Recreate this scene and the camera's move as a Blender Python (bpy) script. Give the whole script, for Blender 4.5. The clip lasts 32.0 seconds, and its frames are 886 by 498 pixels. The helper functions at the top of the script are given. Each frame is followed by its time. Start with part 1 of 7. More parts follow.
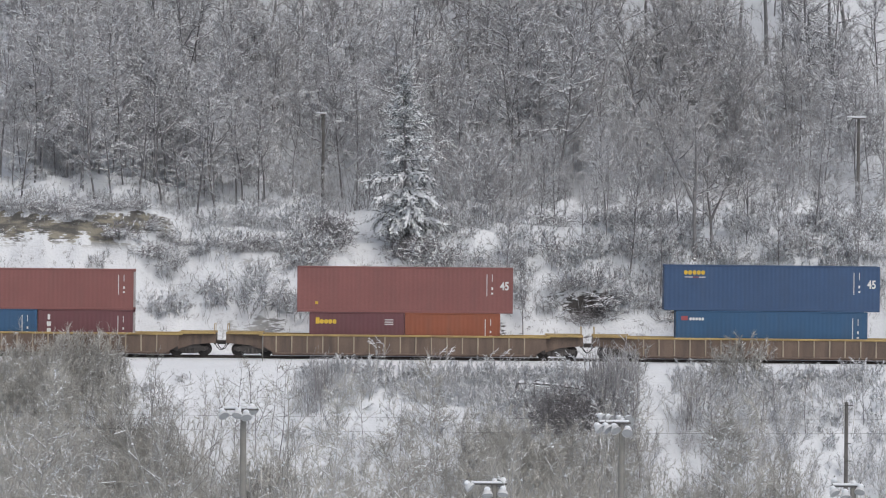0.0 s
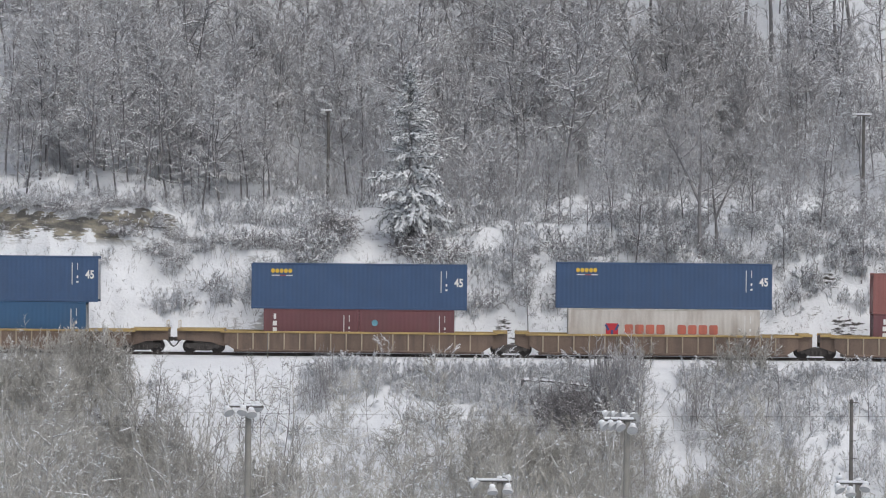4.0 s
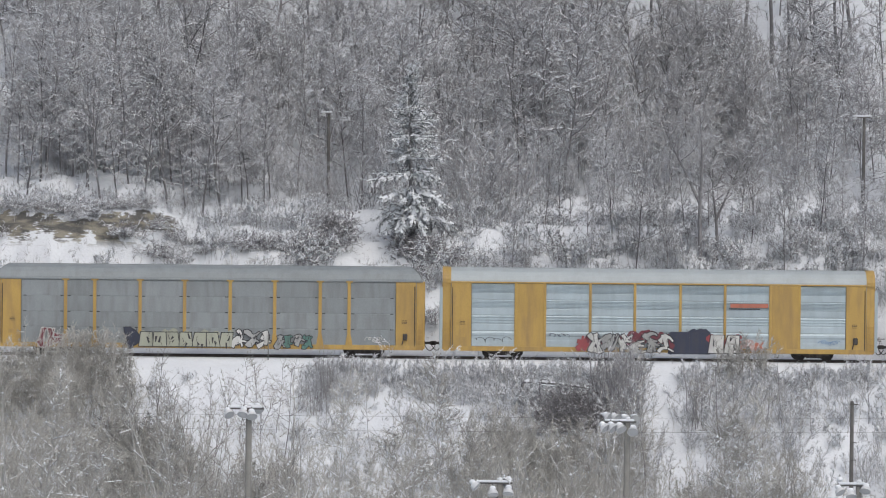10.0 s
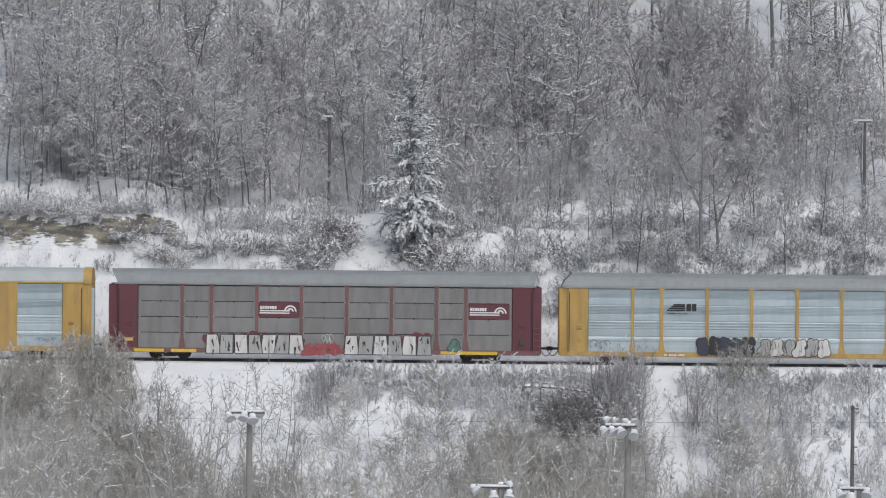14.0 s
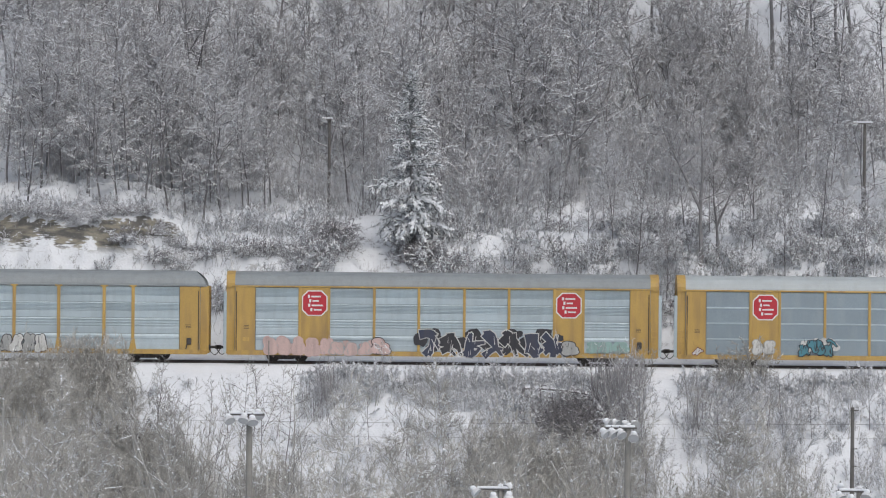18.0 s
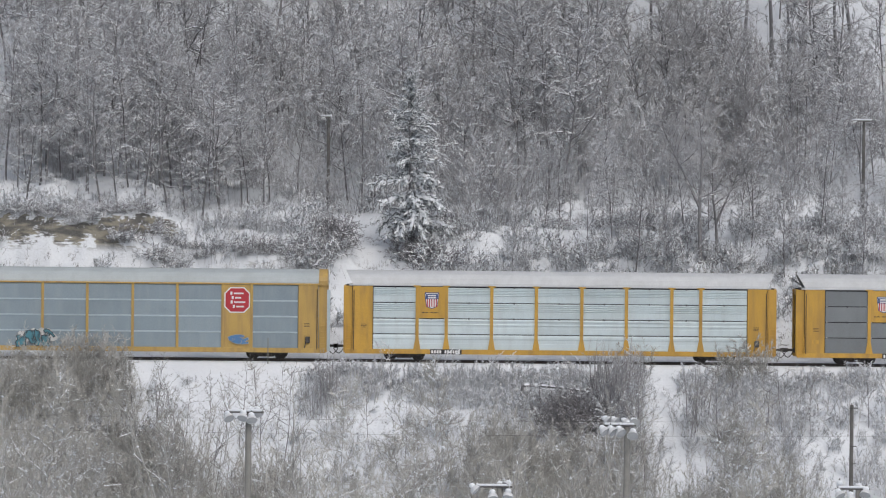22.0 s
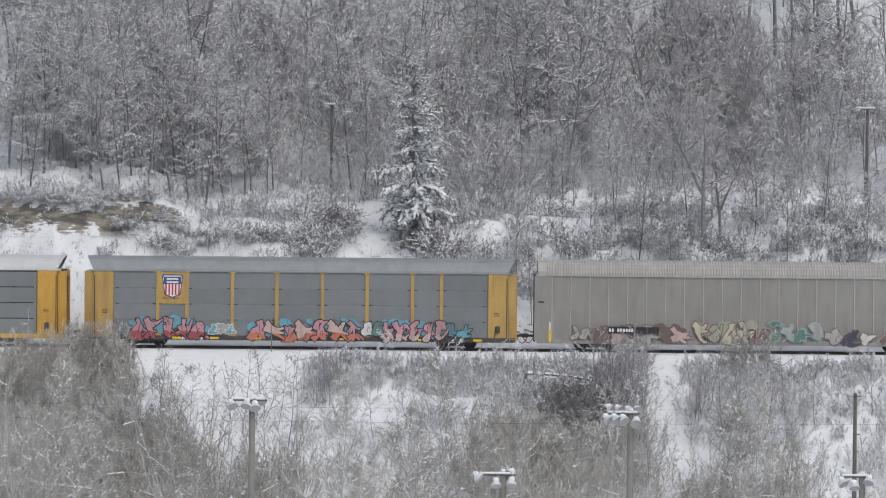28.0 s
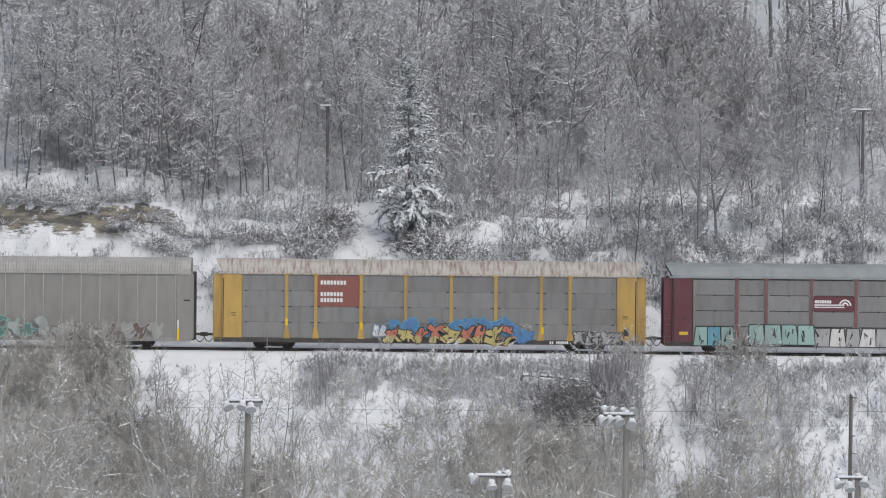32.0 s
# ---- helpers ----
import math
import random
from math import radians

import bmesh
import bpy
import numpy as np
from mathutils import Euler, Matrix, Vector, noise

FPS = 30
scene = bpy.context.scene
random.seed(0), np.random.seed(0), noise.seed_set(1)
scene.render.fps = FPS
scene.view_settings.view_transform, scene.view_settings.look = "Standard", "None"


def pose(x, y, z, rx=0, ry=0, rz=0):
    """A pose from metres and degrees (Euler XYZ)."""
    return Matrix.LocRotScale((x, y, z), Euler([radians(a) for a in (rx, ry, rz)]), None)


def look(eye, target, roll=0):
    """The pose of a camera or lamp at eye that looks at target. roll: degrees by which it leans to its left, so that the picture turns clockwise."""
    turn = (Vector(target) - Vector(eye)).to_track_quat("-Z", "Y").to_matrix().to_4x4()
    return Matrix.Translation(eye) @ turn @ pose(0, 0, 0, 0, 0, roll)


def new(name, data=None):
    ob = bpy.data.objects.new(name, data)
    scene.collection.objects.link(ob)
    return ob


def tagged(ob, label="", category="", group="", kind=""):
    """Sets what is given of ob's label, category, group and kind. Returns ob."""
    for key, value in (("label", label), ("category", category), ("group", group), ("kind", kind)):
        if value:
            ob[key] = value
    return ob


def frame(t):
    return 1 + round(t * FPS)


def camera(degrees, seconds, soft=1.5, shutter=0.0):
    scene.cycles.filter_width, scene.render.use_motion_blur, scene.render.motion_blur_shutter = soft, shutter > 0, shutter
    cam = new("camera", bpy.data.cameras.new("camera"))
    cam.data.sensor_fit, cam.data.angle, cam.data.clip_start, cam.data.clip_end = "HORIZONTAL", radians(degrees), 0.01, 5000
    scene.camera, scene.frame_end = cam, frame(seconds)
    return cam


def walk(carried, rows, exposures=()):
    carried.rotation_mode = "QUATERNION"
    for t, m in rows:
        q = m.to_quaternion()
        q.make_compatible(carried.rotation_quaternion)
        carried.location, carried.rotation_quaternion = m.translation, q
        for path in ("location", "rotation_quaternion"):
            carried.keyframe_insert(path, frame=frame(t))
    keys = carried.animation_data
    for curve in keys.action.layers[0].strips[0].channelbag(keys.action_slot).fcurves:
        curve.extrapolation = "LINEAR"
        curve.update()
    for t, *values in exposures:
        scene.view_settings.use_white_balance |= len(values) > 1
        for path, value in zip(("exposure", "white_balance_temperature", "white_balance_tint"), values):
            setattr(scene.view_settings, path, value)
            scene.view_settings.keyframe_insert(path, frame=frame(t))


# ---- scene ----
# ---------------------------------------------------------------- camera
EYE = (0.0, -300.0, 10.0)
ROLL = 0.55
cam = camera(10.763, 32.0, soft=1.1)
# seconds, and where the line of sight crosses the plane of the track
AIM = (
    (0, 0.336, 6.926), (0.5, 0.264, 6.914), (1, 0.223, 6.898), (1.5, 0.056, 6.824), (2, 0.113, 6.843),
    (2.5, 0.058, 6.871), (3, 0.046, 6.841), (3.5, 0.009, 6.705), (5.5, 0.056, 6.980), (6, 0.002, 6.958),
    (6.5, -0.007, 6.988), (7, -0.009, 7.137), (7.5, 0.153, 7.206), (8, 0.166, 6.953), (8.5, 0.098, 6.898),
    (9, 0, 6.760), (9.5, 0, 6.866), (10, -0.012, 6.861), (10.5, -0.057, 6.825), (11, -0.007, 6.864),
    (11.5, -0.055, 6.930), (12, 0.054, 6.973), (12.5, -0.043, 7.009), (13, -0.166, 7.101), (13.5, -0.057, 7.085),
    (14, -0.065, 7.137), (14.5, -0.083, 7.176), (16.5, -0.057, 7.027), (17, -0.117, 7.066), (17.5, -0.109, 7.153),
    (18, -0.057, 7.253), (18.5, -0.057, 7.151), (19, -0.052, 7.194), (19.5, 0, 7.146), (20, 0.054, 7.080),
    (20.5, 0.057, 6.979), (21, 0, 7.064), (21.5, 0.009, 7.089), (22, 0, 7.094), (22.5, -0.007, 7.119),
    (23, 0, 7.031), (23.5, 0.057, 7.103), (24, 0.007, 7.091), (24.5, 0.005, 7.037), (25, -0.009, 7.094),
    (25.5, 0.009, 7.144), (27.5, -0.27, 6.451), (28, -0.211, 6.331), (28.5, -0.332, 6.321), (29, -0.1, 6.528),
    (29.5, 0, 6.633), (30, 0.005, 6.677), (30.5, 0.002, 6.458), (31, -0.007, 6.456), (31.5, 0, 6.401),
    (32, 0.057, 6.435),
)
walk(cam, [(t, look(EYE, (x, 0.0, z), ROLL)) for t, x, z in AIM],
     exposures=((0.0, -0.08, 6430.0, 9.0), (3.0, -0.08, 6430.0, 9.0), (6.0, -0.04, 6430.0, 9.0), (9.0, -0.05, 6430.0, 9.0), (14.0, -0.05, 6430.0, 9.0), (18.0, -0.07, 6430.0, 9.0), (21.0, -0.08, 6430.0, 9.0), (22.0, -0.10, 6430.0, 9.0), (23.0, -0.18, 6430.0, 9.0), (24.0, -0.20, 6430.0, 9.0), (25.5, -0.19, 6430.0, 9.0), (27.5, -0.08, 6430.0, 9.0), (30.0, -0.05, 6430.0, 9.0), (32.0, -0.05, 6430.0, 9.0)))

# ---------------------------------------------------------------- sky and sun (overcast)
world = bpy.data.worlds.new("overcast_sky")
scene.world = world
world.use_nodes = True
wn = world.node_tree
wn.nodes.clear()
sky = wn.nodes.new("ShaderNodeTexSky")
sky.sky_type = "NISHITA"
sky.sun_disc = False
sky.sun_elevation = radians(53)
sky.sun_rotation = radians(160)
sky.air_density, sky.dust_density, sky.ozone_density = 1.0, 4.0, 1.0
grey = wn.nodes.new("ShaderNodeHueSaturation")
grey.inputs["Saturation"].default_value = 0.72
wback = wn.nodes.new("ShaderNodeBackground")
wback.inputs["Strength"].default_value = 0.101
wout = wn.nodes.new("ShaderNodeOutputWorld")
wn.links.new(sky.outputs[0], grey.inputs["Color"])
wn.links.new(grey.outputs[0], wback.inputs["Color"])
wn.links.new(wback.outputs[0], wout.inputs["Surface"])
sun = new("sun", bpy.data.lights.new("sun", "SUN"))
sun.data.energy = 0.9
sun.data.angle = radians(60)
sun.data.color = (1.0, 0.99, 0.97)
sun.matrix_world = look((32.0, -72.0, 104.0), (0.0, 0.0, 0.0))


# ---------------------------------------------------------------- materials
def material(name, color, rough=0.6, metal=0.0, vary=0.25, scale=2.0, fine=18.0, bump=0.15, dirt=None, dirt_amount=0.0,
             dirt_scale=(1.0, 1.0, 1.0), by_object=0.0, coords="Object", bump_dist=0.02):
    """A painted or natural surface: base colour varied at two scales, stains of a second colour, fine relief."""
    m = bpy.data.materials.new(name)
    m.use_nodes = True
    nt = m.node_tree
    bs = nt.nodes["Principled BSDF"]
    bs.inputs["Roughness"].default_value = rough
    bs.inputs["Metallic"].default_value = metal
    tc = nt.nodes.new("ShaderNodeTexCoord")
    mp = nt.nodes.new("ShaderNodeMapping")
    place = tc.outputs[coords]
    if by_object:
        seedinfo = nt.nodes.new("ShaderNodeObjectInfo")
        shift = nt.nodes.new("ShaderNodeVectorMath")
        shift.operation = "MULTIPLY_ADD"
        shift.inputs[1].default_value = (37.0, 53.0, 71.0)
        nt.links.new(seedinfo.outputs["Random"], shift.inputs[0])
        nt.links.new(place, shift.inputs[2])
        place = shift.outputs[0]
    nt.links.new(place, mp.inputs["Vector"])

    def noise_tex(sc, detail):
        n = nt.nodes.new("ShaderNodeTexNoise")
        n.inputs["Scale"].default_value = sc
        n.inputs["Detail"].default_value = detail
        nt.links.new(mp.outputs[0], n.inputs["Vector"])
        return n

    big, small = noise_tex(scale, 4.0), noise_tex(fine, 3.0)
    add = nt.nodes.new("ShaderNodeMath")
    add.operation = "ADD"
    nt.links.new(big.outputs["Fac"], add.inputs[0])
    nt.links.new(small.outputs["Fac"], add.inputs[1])
    ramp = nt.nodes.new("ShaderNodeMapRange")
    ramp.inputs["From Min"].default_value, ramp.inputs["From Max"].default_value = 0.6, 1.4
    ramp.inputs["To Min"].default_value, ramp.inputs["To Max"].default_value = 1.0 - vary, 1.0 + vary
    nt.links.new(add.outputs[0], ramp.inputs["Value"])
    value = ramp.outputs[0]
    if by_object:
        info = nt.nodes.new("ShaderNodeObjectInfo")
        rr = nt.nodes.new("ShaderNodeMapRange")
        rr.inputs["To Min"].default_value, rr.inputs["To Max"].default_value = 1.0 - by_object, 1.0 + by_object
        nt.links.new(info.outputs["Random"], rr.inputs["Value"])
        mul = nt.nodes.new("ShaderNodeMath")
        mul.operation = "MULTIPLY"
        nt.links.new(value, mul.inputs[0])
        nt.links.new(rr.outputs[0], mul.inputs[1])
        value = mul.outputs[0]
    hsv = nt.nodes.new("ShaderNodeHueSaturation")
    hsv.inputs["Color"].default_value = (*color, 1.0)
    nt.links.new(value, hsv.inputs["Value"])
    out = hsv.outputs[0]
    if dirt:
        mp2 = nt.nodes.new("ShaderNodeMapping")
        mp2.inputs["Scale"].default_value = dirt_scale
        nt.links.new(place, mp2.inputs["Vector"])
        dn = nt.nodes.new("ShaderNodeTexNoise")
        dn.inputs["Scale"].default_value, dn.inputs["Detail"].default_value = 1.0, 6.0
        nt.links.new(mp2.outputs[0], dn.inputs["Vector"])
        dr = nt.nodes.new("ShaderNodeMapRange")
        dr.inputs["From Min"].default_value, dr.inputs["From Max"].default_value = 0.45, 0.75
        dr.inputs["To Max"].default_value = dirt_amount
        nt.links.new(dn.outputs["Fac"], dr.inputs["Value"])
        mix = nt.nodes.new("ShaderNodeMixRGB")
        mix.inputs["Color2"].default_value = (*dirt, 1.0)
        nt.links.new(dr.outputs[0], mix.inputs["Fac"])
        nt.links.new(out, mix.inputs["Color1"])
        out = mix.outputs[0]
    nt.links.new(out, bs.inputs["Base Color"])
    if bump:
        bp = nt.nodes.new("ShaderNodeBump")
        bp.inputs["Strength"].default_value, bp.inputs["Distance"].default_value = bump, bump_dist
        nt.links.new(small.outputs["Fac"], bp.inputs["Height"])
        nt.links.new(bp.outputs[0], bs.inputs["Normal"])
    return m


def ground_material():
    """Snow cover, with bare sandy soil where the bank stands too steep to hold it."""
    m = material("snow_ground", (0.80, 0.82, 0.85), 0.75, vary=0.06, scale=0.5, fine=6.0, bump=0.5, bump_dist=0.12)
    nt = m.node_tree
    bs = nt.nodes["Principled BSDF"]
    snow_link = bs.inputs["Base Color"].links[0].from_socket
    geo = nt.nodes.new("ShaderNodeNewGeometry")
    sep = nt.nodes.new("ShaderNodeSeparateXYZ")
    nt.links.new(geo.outputs["Normal"], sep.inputs[0])
    tc = nt.nodes.new("ShaderNodeTexCoord")
    n1 = nt.nodes.new("ShaderNodeTexNoise")
    n1.inputs["Scale"].default_value, n1.inputs["Detail"].default_value = 2.6, 8.0
    flat = nt.nodes.new("ShaderNodeMapping")
    flat.inputs["Scale"].default_value = (0.7, 1.0, 2.6)
    nt.links.new(tc.outputs["Object"], flat.inputs["Vector"])
    nt.links.new(flat.outputs[0], n1.inputs["Vector"])
    madd = nt.nodes.new("ShaderNodeMath")
    madd.operation = "MULTIPLY_ADD"
    madd.inputs[1].default_value, madd.inputs[2].default_value = 0.46, -0.225
    nt.links.new(n1.outputs["Fac"], madd.inputs[0])
    tot = nt.nodes.new("ShaderNodeMath")
    nt.links.new(sep.outputs["Z"], tot.inputs[0])
    nt.links.new(madd.outputs[0], tot.inputs[1])
    steep = nt.nodes.new("ShaderNodeMapRange")
    steep.inputs["From Min"].default_value, steep.inputs["From Max"].default_value = 0.51, 0.455
    nt.links.new(tot.outputs[0], steep.inputs["Value"])
    n2 = nt.nodes.new("ShaderNodeTexNoise")
    n2.inputs["Scale"].default_value, n2.inputs["Detail"].default_value = 1.1, 9.0
    nt.links.new(flat.outputs[0], n2.inputs["Vector"])
    soil = nt.nodes.new("ShaderNodeValToRGB")
    soil.color_ramp.elements[0].position, soil.color_ramp.elements[0].color = 0.43, (0.13, 0.125, 0.118, 1)
    soil.color_ramp.elements[1].position, soil.color_ramp.elements[1].color = 0.60, (0.32, 0.295, 0.235, 1)
    nt.links.new(n2.outputs["Fac"], soil.inputs[0])
    # sand under the terrace over the cutting, a much darker earth colour elsewhere
    where = nt.nodes.new("ShaderNodeSeparateXYZ")
    nt.links.new(tc.outputs["Object"], where.inputs[0])
    darker_earth = nt.nodes.new("ShaderNodeMapRange")
    darker_earth.inputs["From Min"].default_value, darker_earth.inputs["From Max"].default_value = -16.0, -9.0
    nt.links.new(where.outputs["X"], darker_earth.inputs["Value"])
    earth = nt.nodes.new("ShaderNodeMixRGB")
    earth.inputs["Color2"].default_value = (0.065, 0.06, 0.057, 1)
    nt.links.new(darker_earth.outputs[0], earth.inputs["Fac"])
    nt.links.new(soil.outputs[0], earth.inputs["Color1"])
    stratum = nt.nodes.new("ShaderNodeMapRange")
    stratum.inputs["From Min"].default_value, stratum.inputs["From Max"].default_value = 6.6, 7.2
    nt.links.new(where.outputs["Z"], stratum.inputs["Value"])
    ground = nt.nodes.new("ShaderNodeMath")
    ground.operation = "MAXIMUM"
    nt.links.new(stratum.outputs[0], ground.inputs[0])
    nt.links.new(darker_earth.outputs[0], ground.inputs[1])
    bare = nt.nodes.new("ShaderNodeMath")
    bare.operation = "MULTIPLY"
    nt.links.new(steep.outputs[0], bare.inputs[0])
    nt.links.new(ground.outputs[0], bare.inputs[1])
    mix = nt.nodes.new("ShaderNodeMixRGB")
    nt.links.new(bare.outputs[0], mix.inputs["Fac"])
    nt.links.new(snow_link, mix.inputs["Color1"])
    nt.links.new(earth.outputs[0], mix.inputs["Color2"])
    nt.links.new(mix.outputs[0], bs.inputs["Base Color"])
    return m


SNOW_GROUND = ground_material()
SNOW = material("snow", (0.84, 0.86, 0.89), 0.7, vary=0.06, scale=3, fine=25, bump=0.2)
BARK = material("bark", (0.22, 0.215, 0.22), 0.9, vary=0.4, scale=3, fine=30, bump=0.4, by_object=0.3)
TWIG = material("twig", (0.44, 0.435, 0.445), 0.9, vary=0.3, scale=0.6, fine=12, bump=0, by_object=0.25)
FINE = material("fine_brown_twig", (0.43, 0.425, 0.43), 0.9, vary=0.3, scale=0.6, fine=12, bump=0, by_object=0.2)
PALE_BARK = material("pale_bark", (0.46, 0.455, 0.445), 0.9, vary=0.3, scale=3, fine=30, bump=0.3, by_object=0.15)
BRUSH = material("brush_twig", (0.44, 0.428, 0.40), 0.9, vary=0.3, scale=0.8, fine=12, bump=0, by_object=0.3)
BRAMBLE = material("bramble_twig", (0.28, 0.27, 0.28), 0.9, vary=0.4, scale=0.8, fine=12, bump=0, by_object=0.3)
NEEDLE = material("spruce_needles", (0.18, 0.197, 0.2), 0.8, vary=0.4, scale=2, fine=20, bump=0)
STEEL = material("rail_steel", (0.07, 0.06, 0.055), 0.5, 0.6, vary=0.3, scale=1, fine=20)
TIE = material("tie_wood", (0.09, 0.075, 0.06), 0.9, vary=0.4, scale=3, fine=30)
RUNGEAR = material("running_gear", (0.085, 0.077, 0.073), 0.7, 0.2, vary=0.4, scale=3, fine=20, by_object=0.2)
WHEEL = material("wheel_steel", (0.05, 0.045, 0.045), 0.6, 0.5, vary=0.3, scale=3, fine=20)
POLE_WOOD = material("pole_wood", (0.12, 0.115, 0.11), 0.9, vary=0.3, scale=3, fine=30, bump=0.4)
POLE_GREY = material("pole_grey", (0.22, 0.215, 0.20), 0.8, vary=0.2, scale=2, fine=25, bump=0.2)
LAMP_GREY = material("lamp_housing", (0.68, 0.69, 0.70), 0.5, 0.0, vary=0.1, scale=3, fine=20)
GLASS_DIM = material("lamp_lens", (0.42, 0.43, 0.43), 0.25, 0.0, vary=0.1, scale=5, fine=30)
WIRE = material("wire", (0.06, 0.06, 0.06), 0.6)
WHITE = material("white_paint", (0.78, 0.78, 0.77), 0.6, vary=0.1, scale=3, fine=20)
BLACK = material("black_paint", (0.03, 0.03, 0.035), 0.6, vary=0.3, scale=3, fine=20)
RUST = (0.16, 0.085, 0.05)
GRIME = (0.10, 0.09, 0.08)


def paint(name, color, dirt=GRIME, amount=0.35, streak=True, rough=0.55, vary=0.12, metal=0.0, each=0.04):
    return material(name, color, rough, metal, vary=vary, scale=0.6, fine=14, bump=0.08, dirt=dirt, dirt_amount=amount,
                    dirt_scale=(2.2, 2.2, 0.35) if streak else (0.8, 0.8, 0.8), by_object=each)


RED = paint("container_red", (0.265, 0.108, 0.10), amount=0.15)
MAROON = paint("container_maroon", (0.165, 0.068, 0.077), amount=0.2)
ORANGE = paint("container_orange", (0.31, 0.10, 0.055), amount=0.25)
NAVY = paint("container_navy", (0.048, 0.095, 0.195), amount=0.1)
BLUE = paint("container_blue", (0.042, 0.115, 0.23), amount=0.15)
CREAM = paint("container_cream", (0.60, 0.57, 0.53), dirt=RUST, amount=0.45)
WELL = paint("well_car_paint", (0.175, 0.125, 0.097), dirt=(0.10, 0.075, 0.062), amount=0.9, vary=0.3)
WELL_STAKE = paint("well_car_stake", (0.42, 0.35, 0.27), dirt=(0.2, 0.15, 0.11), amount=0.6, streak=False)
WELL_EDGE = paint("well_car_yellow", (0.46, 0.33, 0.13), dirt=(0.22, 0.15, 0.09), amount=0.8, streak=False, vary=0.25)
YELLOW = paint("rack_yellow", (0.58, 0.34, 0.06), dirt=(0.27, 0.17, 0.075), amount=0.6)
YELLOW_DULL = paint("rack_yellow_dull", (0.51, 0.335, 0.10), dirt=(0.27, 0.18, 0.1), amount=0.65)
RACK_MAROON = paint("rack_maroon", (0.14, 0.045, 0.058), amount=0.35)
MAROON_POST = paint("rack_maroon_faded", (0.20, 0.10, 0.10), dirt=(0.13, 0.10, 0.09), amount=0.7, vary=0.3)
PANEL_GREY = paint("panel_grey", (0.28, 0.305, 0.315), amount=0.35, each=0.09)
PANEL_DARK = paint("panel_dark_grey", (0.235, 0.236, 0.235), dirt=(0.14, 0.13, 0.125), amount=0.5, each=0.09)
PANEL_SLATE = paint("panel_slate_grey", (0.205, 0.222, 0.233), dirt=(0.15, 0.15, 0.15), amount=0.2, each=0.09)
PANEL_LIGHT = paint("panel_galvanised", (0.47, 0.55, 0.59), dirt=(0.28, 0.32, 0.34), amount=0.3, rough=0.45, metal=0.2, each=0.09)
PANEL_WHITE = paint("panel_white", (0.60, 0.68, 0.70), dirt=(0.40, 0.42, 0.42), amount=0.25, each=0.09)
PANEL_BLUE = paint("panel_blue_grey", (0.26, 0.32, 0.36), dirt=(0.36, 0.40, 0.42), amount=0.4, each=0.09)
ROOF_GREY = paint("roof_grey", (0.27, 0.295, 0.305), amount=0.2)
ROOF_LIGHT = paint("roof_light", (0.46, 0.50, 0.51), dirt=(0.36, 0.37, 0.37), amount=0.3)
ROOF_WHITE = paint("roof_white", (0.60, 0.61, 0.62), dirt=(0.4, 0.4, 0.4), amount=0.25)
ROOF_RUSTY = material("roof_rusty", (0.50, 0.47, 0.43), 0.7, vary=0.15, scale=0.6, fine=14, dirt=RUST, dirt_amount=0.9, dirt_scale=(7.0, 0.4, 1.4))
HULL_GREY = paint("hull_grey", (0.30, 0.295, 0.28), dirt=(0.16, 0.14, 0.12), amount=0.35)
HULL_RIB = paint("hull_rib", (0.42, 0.41, 0.39), dirt=(0.25, 0.24, 0.22), amount=0.3)
SIGN_RED = paint("sign_red", (0.50, 0.035, 0.05), amount=0.1)
SIGN_BLUE = paint("sign_blue", (0.05, 0.08, 0.22), amount=0.1)
SIGN_YELLOW = paint("sign_yellow", (0.75, 0.50, 0.06), amount=0.1)
SAFETY_YELLOW = paint("safety_yellow", (0.80, 0.55, 0.02), amount=0.1)
FADED_RED = paint("faded_red", (0.27, 0.10, 0.085), amount=0.4)
SPRAY = {
    "white": paint("spray_white", (0.658, 0.658, 0.634), amount=0.4), "black": paint("spray_black", (0.036, 0.036, 0.044), amount=0.4),
    "navy": paint("spray_navy", (0.050, 0.058, 0.093), amount=0.4), "red": paint("spray_red", (0.368, 0.087, 0.095), amount=0.4),
    "crimson": paint("spray_crimson", (0.194, 0.050, 0.066), amount=0.4), "pink": paint("spray_pink", (0.509, 0.275, 0.306), amount=0.4),
    "rose": paint("spray_rose", (0.588, 0.432, 0.401), amount=0.4), "cyan": paint("spray_cyan", (0.143, 0.369, 0.478), amount=0.4),
    "teal": paint("spray_teal", (0.086, 0.250, 0.304), amount=0.4), "mint": paint("spray_mint", (0.326, 0.482, 0.451), amount=0.4),
    "orange": paint("spray_orange", (0.530, 0.186, 0.124), amount=0.4), "yellow": paint("spray_yellow", (0.511, 0.433, 0.176), amount=0.4),
    "blue": paint("spray_blue", (0.095, 0.228, 0.446), amount=0.4), "green": paint("spray_green", (0.119, 0.236, 0.205), amount=0.4),
    "olive": paint("spray_olive", (0.40, 0.41, 0.33), amount=0.4), "cream": paint("spray_cream", (0.60, 0.55, 0.42), amount=0.4),
    "grey": paint("spray_grey", (0.401, 0.409, 0.401), amount=0.4), "brown": paint("spray_brown", (0.188, 0.134, 0.118), amount=0.4)}


